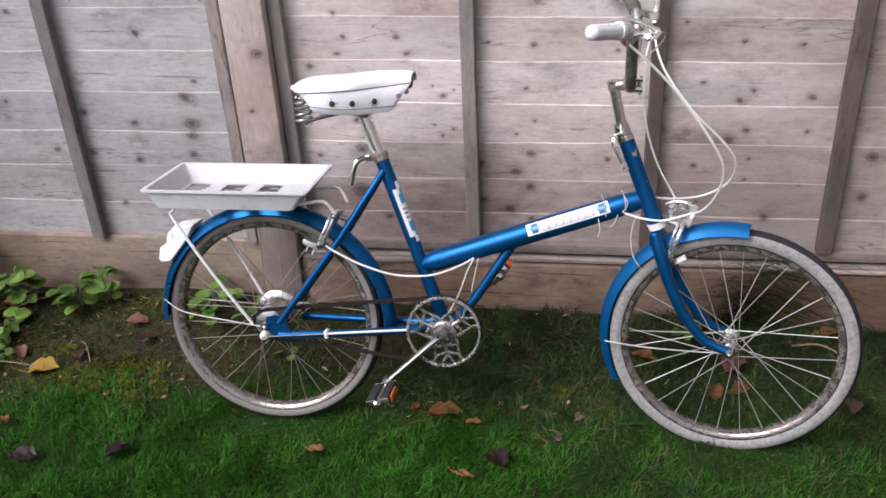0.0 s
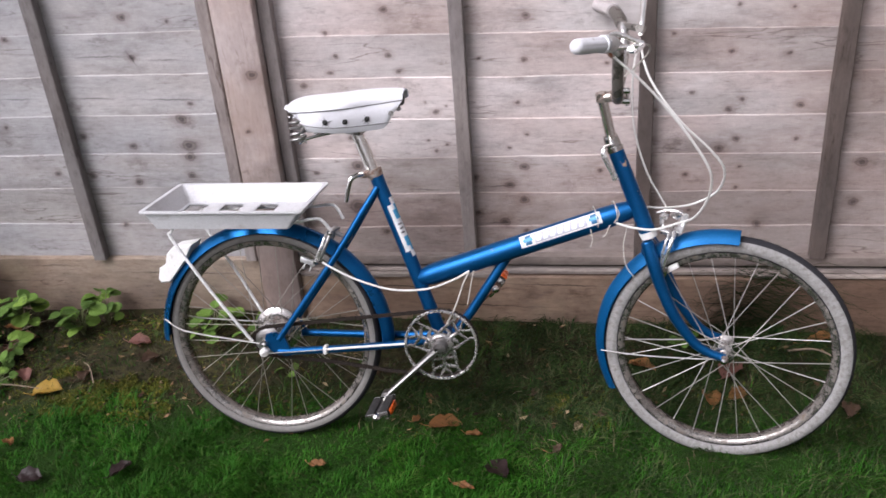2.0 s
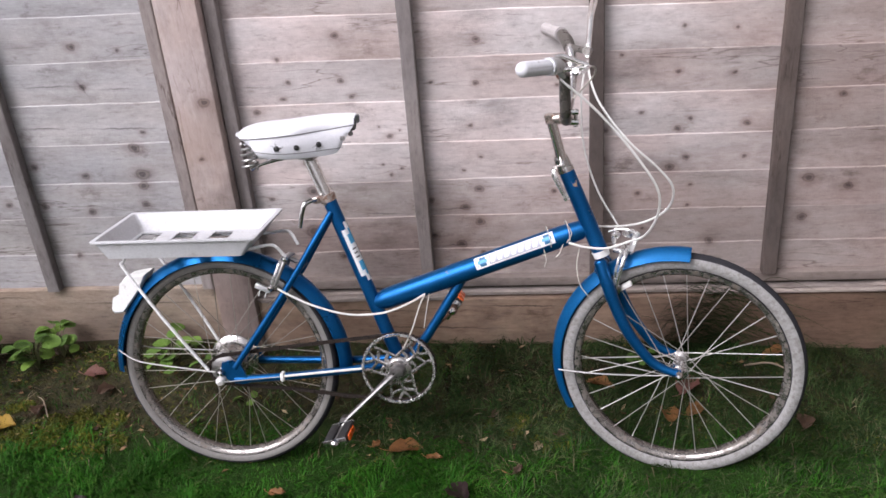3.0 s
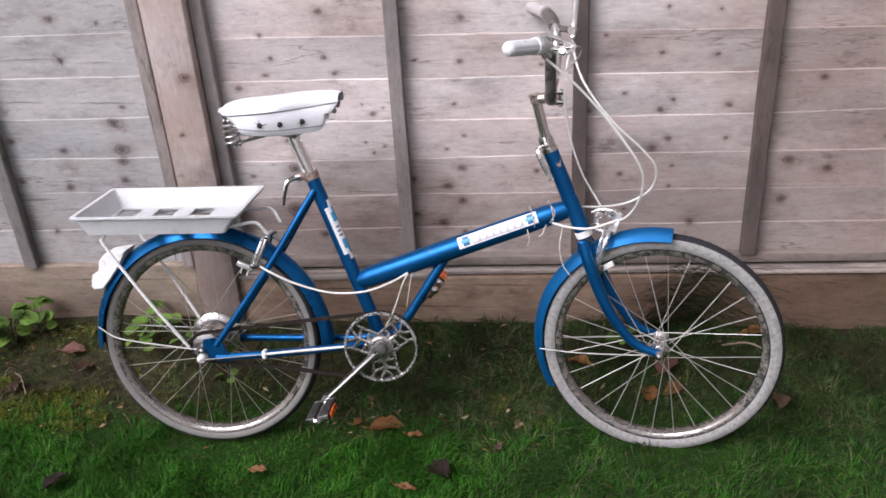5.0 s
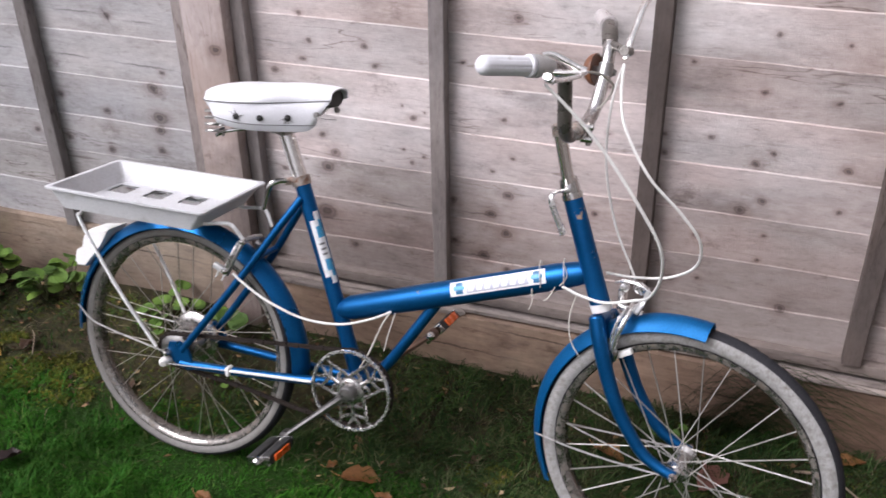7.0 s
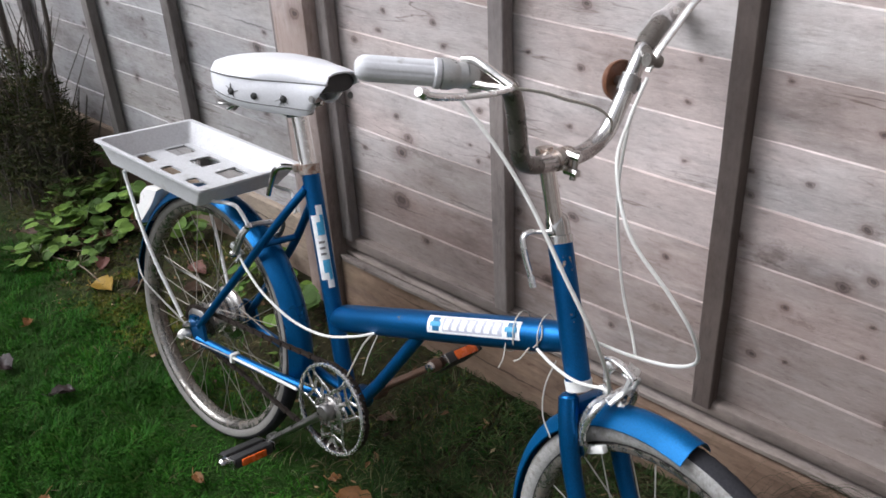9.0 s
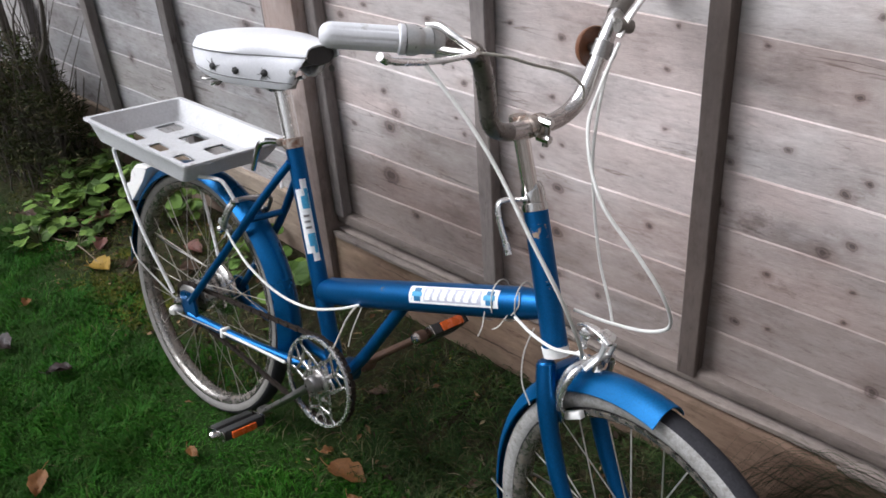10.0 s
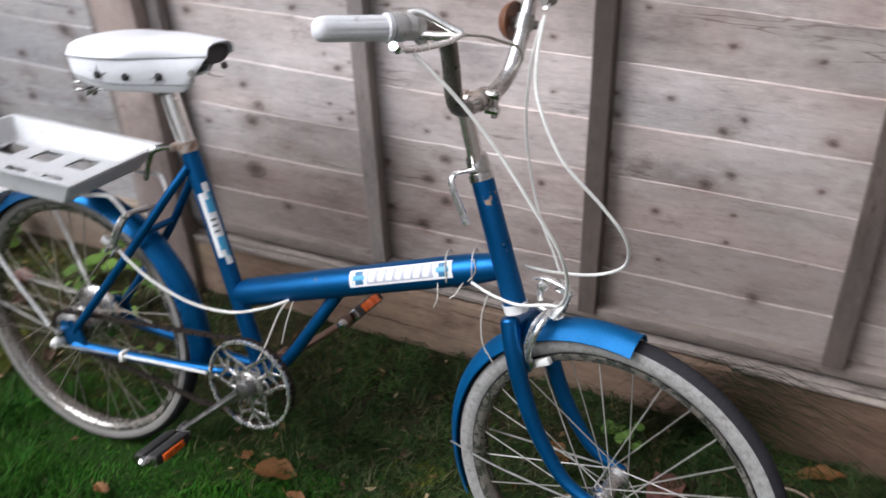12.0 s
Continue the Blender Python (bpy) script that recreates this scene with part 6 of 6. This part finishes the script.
def shrub():
    """An old garden shrub: bare stems above, a dense dark tangle below."""
    ob = thing("shrub", pose(-1.40, 0.265, 0), "old shrub with bare brown stems and dense dark shoots", "shrub")
    rr = random.Random(4)
    stems = [(((0.11, 0, 0), (0.06, 0.005, 0.318), (-0.005, 0.005, 0.44), (0.0, 0.005, 0.56), (0.04, 0, 1.15)), 0.016), (((0.12, 0, 0), (0.167, 0.005, 0.377), (0.253, 0.005, 0.488), (0.300, 0.005, 0.577), (0.320, 0.005, 0.67), (0.37, 0, 1.1)), 0.0078), (((-0.04, 0.02, 0), (-0.06, 0.03, 0.4), (-0.05, 0.03, 0.7), (-0.02, 0.02, 1.2)), 0.010), (((0.0, -0.05, 0), (-0.05, -0.07, 0.32), (-0.10, -0.06, 0.62), (-0.16, -0.04, 1.1)), 0.006), (((0.06, -0.03, 0), (0.10, -0.04, 0.30), (0.13, -0.02, 0.52), (0.16, 0.0, 0.60)), 0.004)]
    for line, r in stems:
        part("stem", tubes((spline(line, 6), [r, r * 0.9, r * 0.75, r * 0.6]), sides=10), BARK, ob, "brown bark stem")
    bm = bmesh.new()
    for k in range(120):
        a, d = rr.uniform(0, 6.28), rr.uniform(0.02, 0.18)
        p = Vector((d * math.cos(a), d * 0.8 * math.sin(a), rr.uniform(0, 0.06)))
        q = p + Vector((rr.uniform(-0.20, 0.20), rr.uniform(-0.16, 0.14), rr.uniform(0.14, 0.62)))
        tube(bm, spline([p, (p + q) / 2 + Vector((rr.uniform(-0.04, 0.04), rr.uniform(-0.04, 0.04), 0.03)), q], 3), [0.0028, 0.002, 0.001], 5)
    tagged(part("undergrowth", bm, BARK, ob), kind="stuff")
    n = 16000
    r3 = np.random.default_rng(8)
    th, ph, rad = r3.uniform(0, 2 * math.pi, n), np.arccos(r3.uniform(-0.2, 1, n)), r3.uniform(0.35, 1.0, n) ** 0.5
    P = np.stack([0.04 + 0.30 * rad * np.sin(ph) * np.cos(th), -0.02 + 0.13 * rad * np.sin(ph) * np.sin(th), 0.10 + 0.40 * rad * np.cos(ph)], 1)
    P[:, 2] = np.abs(P[:, 2])
    keep = np.array([noise.noise((x * 9, y * 9, z * 9)) > -0.12 for x, y, z in P])
    P = P[keep]
    n = len(P)
    d = r3.normal(size=(n, 3))
    d[:, 2] = np.abs(d[:, 2]) * 0.6
    d /= np.linalg.norm(d, axis=1)[:, None]
    w = np.cross(d, r3.normal(size=(n, 3)))
    w /= np.linalg.norm(w, axis=1)[:, None]
    L, W = r3.uniform(0.014, 0.045, n)[:, None], r3.uniform(0.0008, 0.0024, n)[:, None]
    v = np.stack([P, P + d * L * 0.5 + w * W, P + d * L, P + d * L * 0.5 - w * W], 1).reshape(-1, 3)
    me = bpy.data.meshes.new("crown")
    me.from_pydata(v.tolist(), [], (np.arange(n)[:, None] * 4 + np.arange(4)).tolist())
    me.materials.append(grass_material("shrub_leaf", [(0.0, (0.018, 0.026, 0.009)), (0.4, (0.034, 0.046, 0.015)), (0.75, (0.056, 0.060, 0.026)), (1.0, (0.095, 0.075, 0.045))]))
    tagged(part("crown", me, None, ob), kind="stuff")


shrub()

# ---- unseen plain walls, added to close the garden and cut low sky light ----
RENDERWALL = surface("grey_rendered_wall", (0.30, 0.28, 0.26), (0.22, 0.20, 0.19), rough=0.9, scale=3, fine=60, relief=0.4)
# the east one stands close, to dim the right-hand end
for name, size, at in (("wall_south", (10.6, 0.3, 1.8), (-2.6, -9.5, 0.9)), ("wall_east", (0.25, 9.6, 2.1), (2.45, -4.6, 1.05)), ("wall_west", (0.25, 10.0, 1.8), (-7.8, -4.6, 0.9))):
    bm = bmesh.new()
    block(bm, size, pose(*at), 0.01)
    tagged(new(name, finish(name, bm, RENDERWALL)), "unseen plain grey wall added to cut low light", "wall", kind="structure")

# ---- the fence ----
FY = 0.42
KNOTS_R = [(-0.009, 0.48, 0.0070), (-0.008, 0.716, 0.0084), (0.062, 0.845, 0.0056), (0.062, 0.746, 0.0056), (0.082, 0.787, 0.0056), (0.091, 0.385, 0.0210), (0.095, 0.577, 0.0070), (0.102, 0.5, 0.0140), (0.124, 0.536, 0.0112), (0.211, 0.786, 0.0070), (0.211, 0.895, 0.0084), (0.235, 0.744, 0.0070), (0.291, 0.664, 0.0028), (0.292, 0.567, 0.0042), (0.31, 0.536, 0.0056), (0.317, 0.641, 0.0070), (0.339, 0.555, 0.0042), (0.343, 0.655, 0.0028), (0.407, 0.463, 0.0084), (0.407, 0.364, 0.0056), (0.429, 0.772, 0.0042), (0.476, 0.337, 0.0126), (0.492, 0.441, 0.0098), (0.493, 0.544, 0.0042), (0.519, 0.66, 0.0056), (0.527, 0.4, 0.0112), (0.529, 0.492, 0.0112), (0.53, 0.311, 0.0084), (0.537, 0.767, 0.0070), (0.539, 0.578, 0.0042), (0.544, 0.869, 0.0084), (0.716, 0.479, 0.0056), (0.73, 0.752, 0.0042), (0.733, 0.657, 0.0042), (0.745, 0.821, 0.0042), (0.831, 0.562, 0.0084), (0.837, 0.67, 0.0056), (0.843, 0.633, 0.0070), (0.878, 0.815, 0.0042), (0.921, 0.466, 0.0056), (0.926, 0.675, 0.0056), (0.934, 0.369, 0.0042), (0.997, 0.534, 0.0098), (1.009, 0.771, 0.0056), (1.012, 0.633, 0.0070), (1.017, 0.876, 0.0056), (1.033, 0.557, 0.0070), (1.039, 0.655, 0.0056), (1.043, 0.43, 0.0042), (1.047, 0.485, 0.0042), (1.134, 0.763, 0.0056), (1.135, 0.867, 0.0042), (1.169, 0.555, 0.0056), (1.171, 0.639, 0.0070), (1.325, 0.495, 0.0126), (1.42, 0.47, 0.0096), (1.38, 0.7, 0.0080), (1.1, 0.33, 0.0096), (1.55, 0.55, 0.0096), (0.88, 0.36, 0.0088), (1.32, 0.39, 0.0104), (0.16, 0.31, 0.0072), (0.62, 0.3, 0.0064)]
KNOTS_L = [(-0.849, 0.622, 0.0056), (-0.775, 0.856, 0.0070), (-0.738, 0.486, 0.0084), (-0.637, 0.479, 0.0084), (-0.635, 0.592, 0.0084), (-0.509, 0.46, 0.0098), (-0.501, 0.562, 0.0098), (-0.446, 0.901, 0.0098), (-0.445, 0.8, 0.0084), (-0.355, 0.478, 0.0098), (-0.349, 0.636, 0.0140), (-0.344, 0.532, 0.0126), (-0.342, 0.562, 0.0168), (-0.33, 0.888, 0.0056), (-0.316, 0.676, 0.0070), (-0.95, 0.44, 0.0096), (-1.2, 0.55, 0.0080), (-1.02, 0.64, 0.0072), (-1.35, 0.7, 0.0080), (-0.48, 0.36, 0.0080), (-0.58, 0.33, 0.0072)]
# long drying cracks and ragged edges: from (x, z) to (x, z), and how dark
CRACKS_L = [(-0.645, 0.806, -0.433, 0.803, 0.8), (-0.422, 0.791, -0.29, 0.79, 0.6), (-0.868, 0.699, -0.721, 0.698, 0.7), (-0.66, 0.697, -0.488, 0.695, 0.9), (-0.488, 0.693, -0.242, 0.683, 0.9), (-0.464, 0.827, -0.431, 0.769, 0.8), (-0.901, 0.596, -0.744, 0.592, 0.5), (-0.676, 0.495, -0.554, 0.484, 0.6), (-0.62, 0.392, -0.40, 0.398, 0.7)]
CRACKS_R = [(-0.044, 0.781, 0.027, 0.777, 0.6), (0.4, 0.772, 0.445, 0.77, 0.7), (0.399, 0.436, 0.529, 0.442, 0.7), (0.209, 0.431, 0.35, 0.429, 0.7), (0.395, 0.332, 0.522, 0.336, 0.7), (0.829, 0.538, 0.944, 0.528, 0.5), (0.98, 0.672, 1.10, 0.676, 0.4), (0.02, 0.365, 0.20, 0.37, 0.6)]
# the broad patch at x 1.64 is shade painted over the right-hand end
WOOD_R = weathered_wood("pinkish_grey_fence_board", (0.680, 0.596, 0.568), (0.606, 0.572, 0.556), KNOTS_R, rust=0.30, deep=1.2, cracks=CRACKS_R, stains_shade=[(1.14, 0.34, 0.50, 0.20, 0.92), (1.22, 0.42, 0.16, 0.10, 0.6), (0.60, 0.31, 0.40, 0.12, 0.60), (0.18, 0.30, 0.34, 0.16, 1.0), (0.40, 0.28, 0.12, 0.10, 0.8), (1.58, 0.36, 0.22, 0.12, 0.75), (0.30, 0.86, 0.20, 0.06, 0.35), (1.64, 0.62, 0.46, 1.2, 0.95)])
WOOD_L = weathered_wood("grey_fence_board", (0.446, 0.424, 0.410), (0.418, 0.418, 0.424), KNOTS_L, deep=1.25, cracks=CRACKS_L)
BATTEN = weathered_wood("grey_batten", (0.305, 0.268, 0.250), (0.260, 0.238, 0.228), along="z", deep=1.3, mould=0.6)
BATTEN_L = weathered_wood("dull_grey_batten", (0.205, 0.186, 0.176), (0.170, 0.160, 0.156), along="z", deep=1.4, mould=0.7)
BATTEN_D = weathered_wood("brown_batten", (0.140, 0.108, 0.092), (0.108, 0.089, 0.080), along="z", deep=1.3)
POST = weathered_wood("pinkish_brown_post", (0.50, 0.41, 0.375), (0.42, 0.365, 0.345), [(-0.115, 0.765, 0.013), (-0.15, 0.62, 0.006)], along="z", rust=0.45, stains_shade=[(-0.14, 0.20, 0.12, 0.26, 0.8)])
# the patch at x 1.45 paints the right-hand end's shade into the board
GRAVEL = weathered_wood("ochre_gravel_board", (0.320, 0.234, 0.170), (0.205, 0.154, 0.116), rust=0.35, green=0.5, deep=1.8, mould=0.65, cracks=[(0.02, 0.172, 0.40, 0.160, 1.3), (0.16, 0.118, 0.62, 0.104, 1.1), (0.46, 0.176, 0.80, 0.170, 1.1), (0.86, 0.128, 1.26, 0.116, 1.2), (0.95, 0.170, 1.20, 0.172, 0.9)], stains_shade=[(1.45, 0.10, 0.72, 0.50, 1.0), (0.16, 0.16, 0.26, 0.10, 0.7), (0.5, 0.02, 0.5, 0.05, 0.4)])
GRAVEL_L = weathered_wood("grey_tan_gravel_board", (0.335, 0.268, 0.205), (0.285, 0.240, 0.195), rust=0.4, green=0.35, deep=1.7, mould=0.5, cracks=[(-0.68, 0.186, -0.20, 0.180, 1.3), (-1.20, 0.150, -0.80, 0.156, 0.7), (-0.95, 0.204, -0.70, 0.206, 0.8)], stains_shade=[(-0.55, 0.05, 0.7, 0.09, 0.8), (-1.3, 0.06, 0.6, 0.12, 0.8)])
RAILW = weathered_wood("brown_foot_rail", (0.265, 0.222, 0.196), (0.205, 0.180, 0.164), deep=1.4, mould=0.7)
CAPW = weathered_wood("pale_rail", (0.315, 0.268, 0.232), (0.245, 0.214, 0.192), deep=1.7, mould=0.7)


def plank(x0, x1, zl0, zl1, zr0, zr1, y_low, y_top, thick, wave, seed):
    """A lapped board from x0 to x1 with an uneven sawn edge; its top leans to the front."""
    bm = bmesh.new()
    rings = []
    n = 30
    for i in range(n + 1):
        t = i / n
        x = x0 + (x1 - x0) * t
        lo, hi = zl0 + (zr0 - zl0) * t, zl1 + (zr1 - zl1) * t
        hi += wave * noise.noise((x * 2.7, seed * 3.1, 0.5)) + 0.25 * wave * noise.noise((x * 14, seed, 2.5))
        dy = 0.002 * noise.noise((x * 1.7, seed * 1.3, 7.1))
        worn = 0.0016 * noise.noise((x * 5.3, seed * 2.3, 3.3))
        rings.append([bm.verts.new(v) for v in ((x, y_low + dy, lo), (x, y_top + dy + worn, hi - 0.0018), (x, y_top + 0.0022 + dy + worn, hi), (x, y_top + thick + dy + worn, hi), (x, y_low + thick + dy, lo))])
    for p, q in zip(rings, rings[1:]):
        for k in range(5):
            bm.faces.new((p[k], q[k], q[(k + 1) % 5], p[(k + 1) % 5]))
    bm.faces.new(rings[0]), bm.faces.new(rings[-1][::-1])
    bmesh.ops.recalc_face_normals(bm, faces=bm.faces[:])
    return bm


def panel(name_label, x0, x1, joints_l, joints_r, wood, battens, seed, rail=True):
    """A lapped fence panel seen from its back: boards, uprights and, on some, a foot rail."""
    ob = thing("lapped_fence", pose(0, 0, 0), name_label, "fence", "fence bays")
    for k in range(len(joints_l) - 1):
        a = plank(x0, x1, joints_l[k] - 0.022, joints_l[k + 1], joints_r[k] - 0.022, joints_r[k + 1], FY, FY - 0.0034, 0.0036, 0.005, seed + k)
        part("board", a, wood, ob, smooth=20)
    for bx0, bx1, low in battens:
        bm = bmesh.new()
        n = 14
        rings = []
        for i in range(n + 1):
            z = low + (1.76 - low) * i / n
            e = 0.0022 * noise.noise((bx0 * 9, z * 5, seed))
            f = 0.0018 * noise.noise((bx1 * 9, z * 6, seed + 5))
            rings.append([bm.verts.new(v) for v in ((bx0 + e + 0.002, FY - 0.033, z), (bx1 + f - 0.002, FY - 0.033, z), (bx1 + f, FY - 0.031, z), (bx1 + f, FY - 0.0075, z), (bx0 + e, FY - 0.0075, z), (bx0 + e, FY - 0.031, z))])
        for p, q in zip(rings, rings[1:]):
            for k in range(6):
                bm.faces.new((p[k], p[(k + 1) % 6], q[(k + 1) % 6], q[k]))
        bm.faces.new(rings[0][::-1]), bm.faces.new(rings[-1])
        part("batten", bm, BATTEN_D if 0.7 < bx0 < 1.3 else (BATTEN_L if bx0 < -0.3 else BATTEN), ob, smooth=20)
    if not rail:
        return ob
    bm = bmesh.new()
    block(bm, (x1 - x0, 0.030, 0.026), pose((x0 + x1) / 2, FY - 0.010, 0.2345), 0.003)
    part("foot_rail", bm, RAILW, ob)
    return ob


def rows(first, pitch, n):
    return [first + pitch * k for k in range(n)]


JR_L = [0.245, 0.323, 0.422, 0.523, 0.626, 0.734, 0.842] + rows(0.950, 0.108, 9)
JR_R = [0.245, 0.328, 0.422, 0.520, 0.617, 0.714, 0.813] + rows(0.913, 0.106, 9)
JL_L = [0.238, 0.340, 0.446, 0.539, 0.649, 0.760, 0.867] + rows(0.980, 0.108, 9)
JL_R = [0.238, 0.335, 0.442, 0.541, 0.650, 0.758, 0.863] + rows(0.976, 0.108, 9)
panel("pinkish-grey weathered lapped timber fence with upright battens", -0.088, 1.742, JR_L, JR_R, WOOD_R, [(-0.086, -0.054, 0.247), (0.366, 0.400, 0.247), (0.802, 0.836, 0.240), (1.229, 1.266, 0.247), (1.705, 1.740, 0.247)], 1)
panel("grey weathered lapped timber fence with upright battens", -2.050, -0.205, JL_L, JL_R, WOOD_L, [(-0.238, -0.207, 0.2335), (-0.688, -0.652, 0.2335), (-1.118, -1.084, 0.2335), (-1.560, -1.525, 0.2335), (-2.048, -2.014, 0.2335)], 40, False)
panel("weathered lapped timber fence with upright battens", 1.860, 3.690, JR_L, JR_R, WOOD_R, [(1.862, 1.896, 0.247), (2.31, 2.345, 0.247), (2.75, 2.785, 0.247), (3.19, 3.225, 0.247), (3.654, 3.688, 0.247)], 70)
panel("grey weathered lapped timber fence with upright battens", -4.000, -2.165, JL_L, JL_R, WOOD_L, [(-2.2, -2.167, 0.247), (-2.65, -2.61, 0.247), (-3.09, -3.05, 0.247), (-3.53, -3.49, 0.247), (-3.998, -3.96, 0.247)], 90, False)
for k, x in enumerate((-2.107, -0.140, 1.801)):
    bm = bmesh.new()
    block(bm, (0.104, 0.100, 1.95), pose(x, FY - 0.012, 0.875), 0.004)
    tagged(new("fence_post", finish("fence_post", bm, POST)), "square pinkish-brown timber fence post with rough grain", "fence post", "fence posts")


def tall_gravel_board(x0, x1):
    """One thick rough plank whose upper edge stands just proud of the fence boards."""
    ob = thing("gravel_board", pose((x0 + x1) / 2, FY + 0.006, 0), "broad grey-tan timber gravel board with a long split", "gravel board", "gravel boards")
    bm = bmesh.new()
    rings = []
    n = 36
    for i in range(n + 1):
        x = (x1 - x0) * (i / n - 0.5)
        e, f = 0.0025 * noise.noise((x * 3, x0, 1.0)), 0.002 * noise.noise((x * 5, x0, 4.0))
        rings.append([bm.verts.new(v) for v in ((x, -0.020 + f, -0.03), (x, -0.020 + f, 0.226 + e), (x, -0.016 + f, 0.2305 + e), (x, 0.020, 0.2305 + e), (x, 0.020, -0.03))])
    for p, q in zip(rings, rings[1:]):
        for k in range(5):
            bm.faces.new((p[k], q[k], q[(k + 1) % 5], p[(k + 1) % 5]))
    bm.faces.new(rings[0]), bm.faces.new(rings[-1][::-1])
    bmesh.ops.recalc_face_normals(bm, faces=bm.faces[:])
    part("plank", bm, GRAVEL_L, ob, smooth=25)


def gravel_board(x0, x1):
    ob = thing("gravel_board", pose((x0 + x1) / 2, FY - 0.028, 0), "damp ochre timber gravel board along the foot of the fence", "gravel board", "gravel boards")
    bm = bmesh.new()
    w = x1 - x0
    block(bm, (w, 0.036, 0.220), pose(0, 0, 0.085), 0.003)
    part("plank", bm, GRAVEL, ob)

    def strip(x0, x1, y, z, deep, high, seed, label):
        """A split, uneven strip of raw wood with tapering ends."""
        bm = bmesh.new()
        rings = []
        n = 40
        for i in range(n + 1):
            x = x0 + (x1 - x0) * i / n
            k = 1.0 if 0 < i < n else 0.35
            e, f = 0.003 * noise.noise((x * 6, seed, 1.0)), 0.003 * noise.noise((x * 9, seed, 4.0))
            hh, dd = high * k / 2, deep * k / 2
            rings.append([bm.verts.new(v) for v in ((x, y - dd + e, z - hh), (x, y - dd + e, z + hh * 0.4 + f), (x, y - dd * 0.5 + e, z + hh + f), (x, y + dd, z + hh + f), (x, y + dd, z - hh))])
        for p, q in zip(rings, rings[1:]):
            for k in range(5):
                bm.faces.new((p[k], q[k], q[(k + 1) % 5], p[(k + 1) % 5]))
        bm.faces.new(rings[0]), bm.faces.new(rings[-1][::-1])
        bmesh.ops.recalc_face_normals(bm, faces=bm.faces[:])
        part("cap_strip", bm, CAPW, ob, label, smooth=25)

    strip(-w / 2, w / 2, 0.006, 0.2065, 0.024, 0.011, x0, "pale split strip on the board's top")
    strip(-w / 2, -w / 2 + 0.29 * w, -0.016, 0.203, 0.012, 0.012, x0 + 5, "splintered strip along the board's edge")
    strip(w * 0.14, w / 2, -0.017, 0.206, 0.010, 0.008, x0 + 9, "splintered strip along the board's edge")


gravel_board(-0.086, 1.747)
tall_gravel_board(-2.053, -0.194)
gravel_board(1.855, 3.69)
tall_gravel_board(-4.0, -2.16)
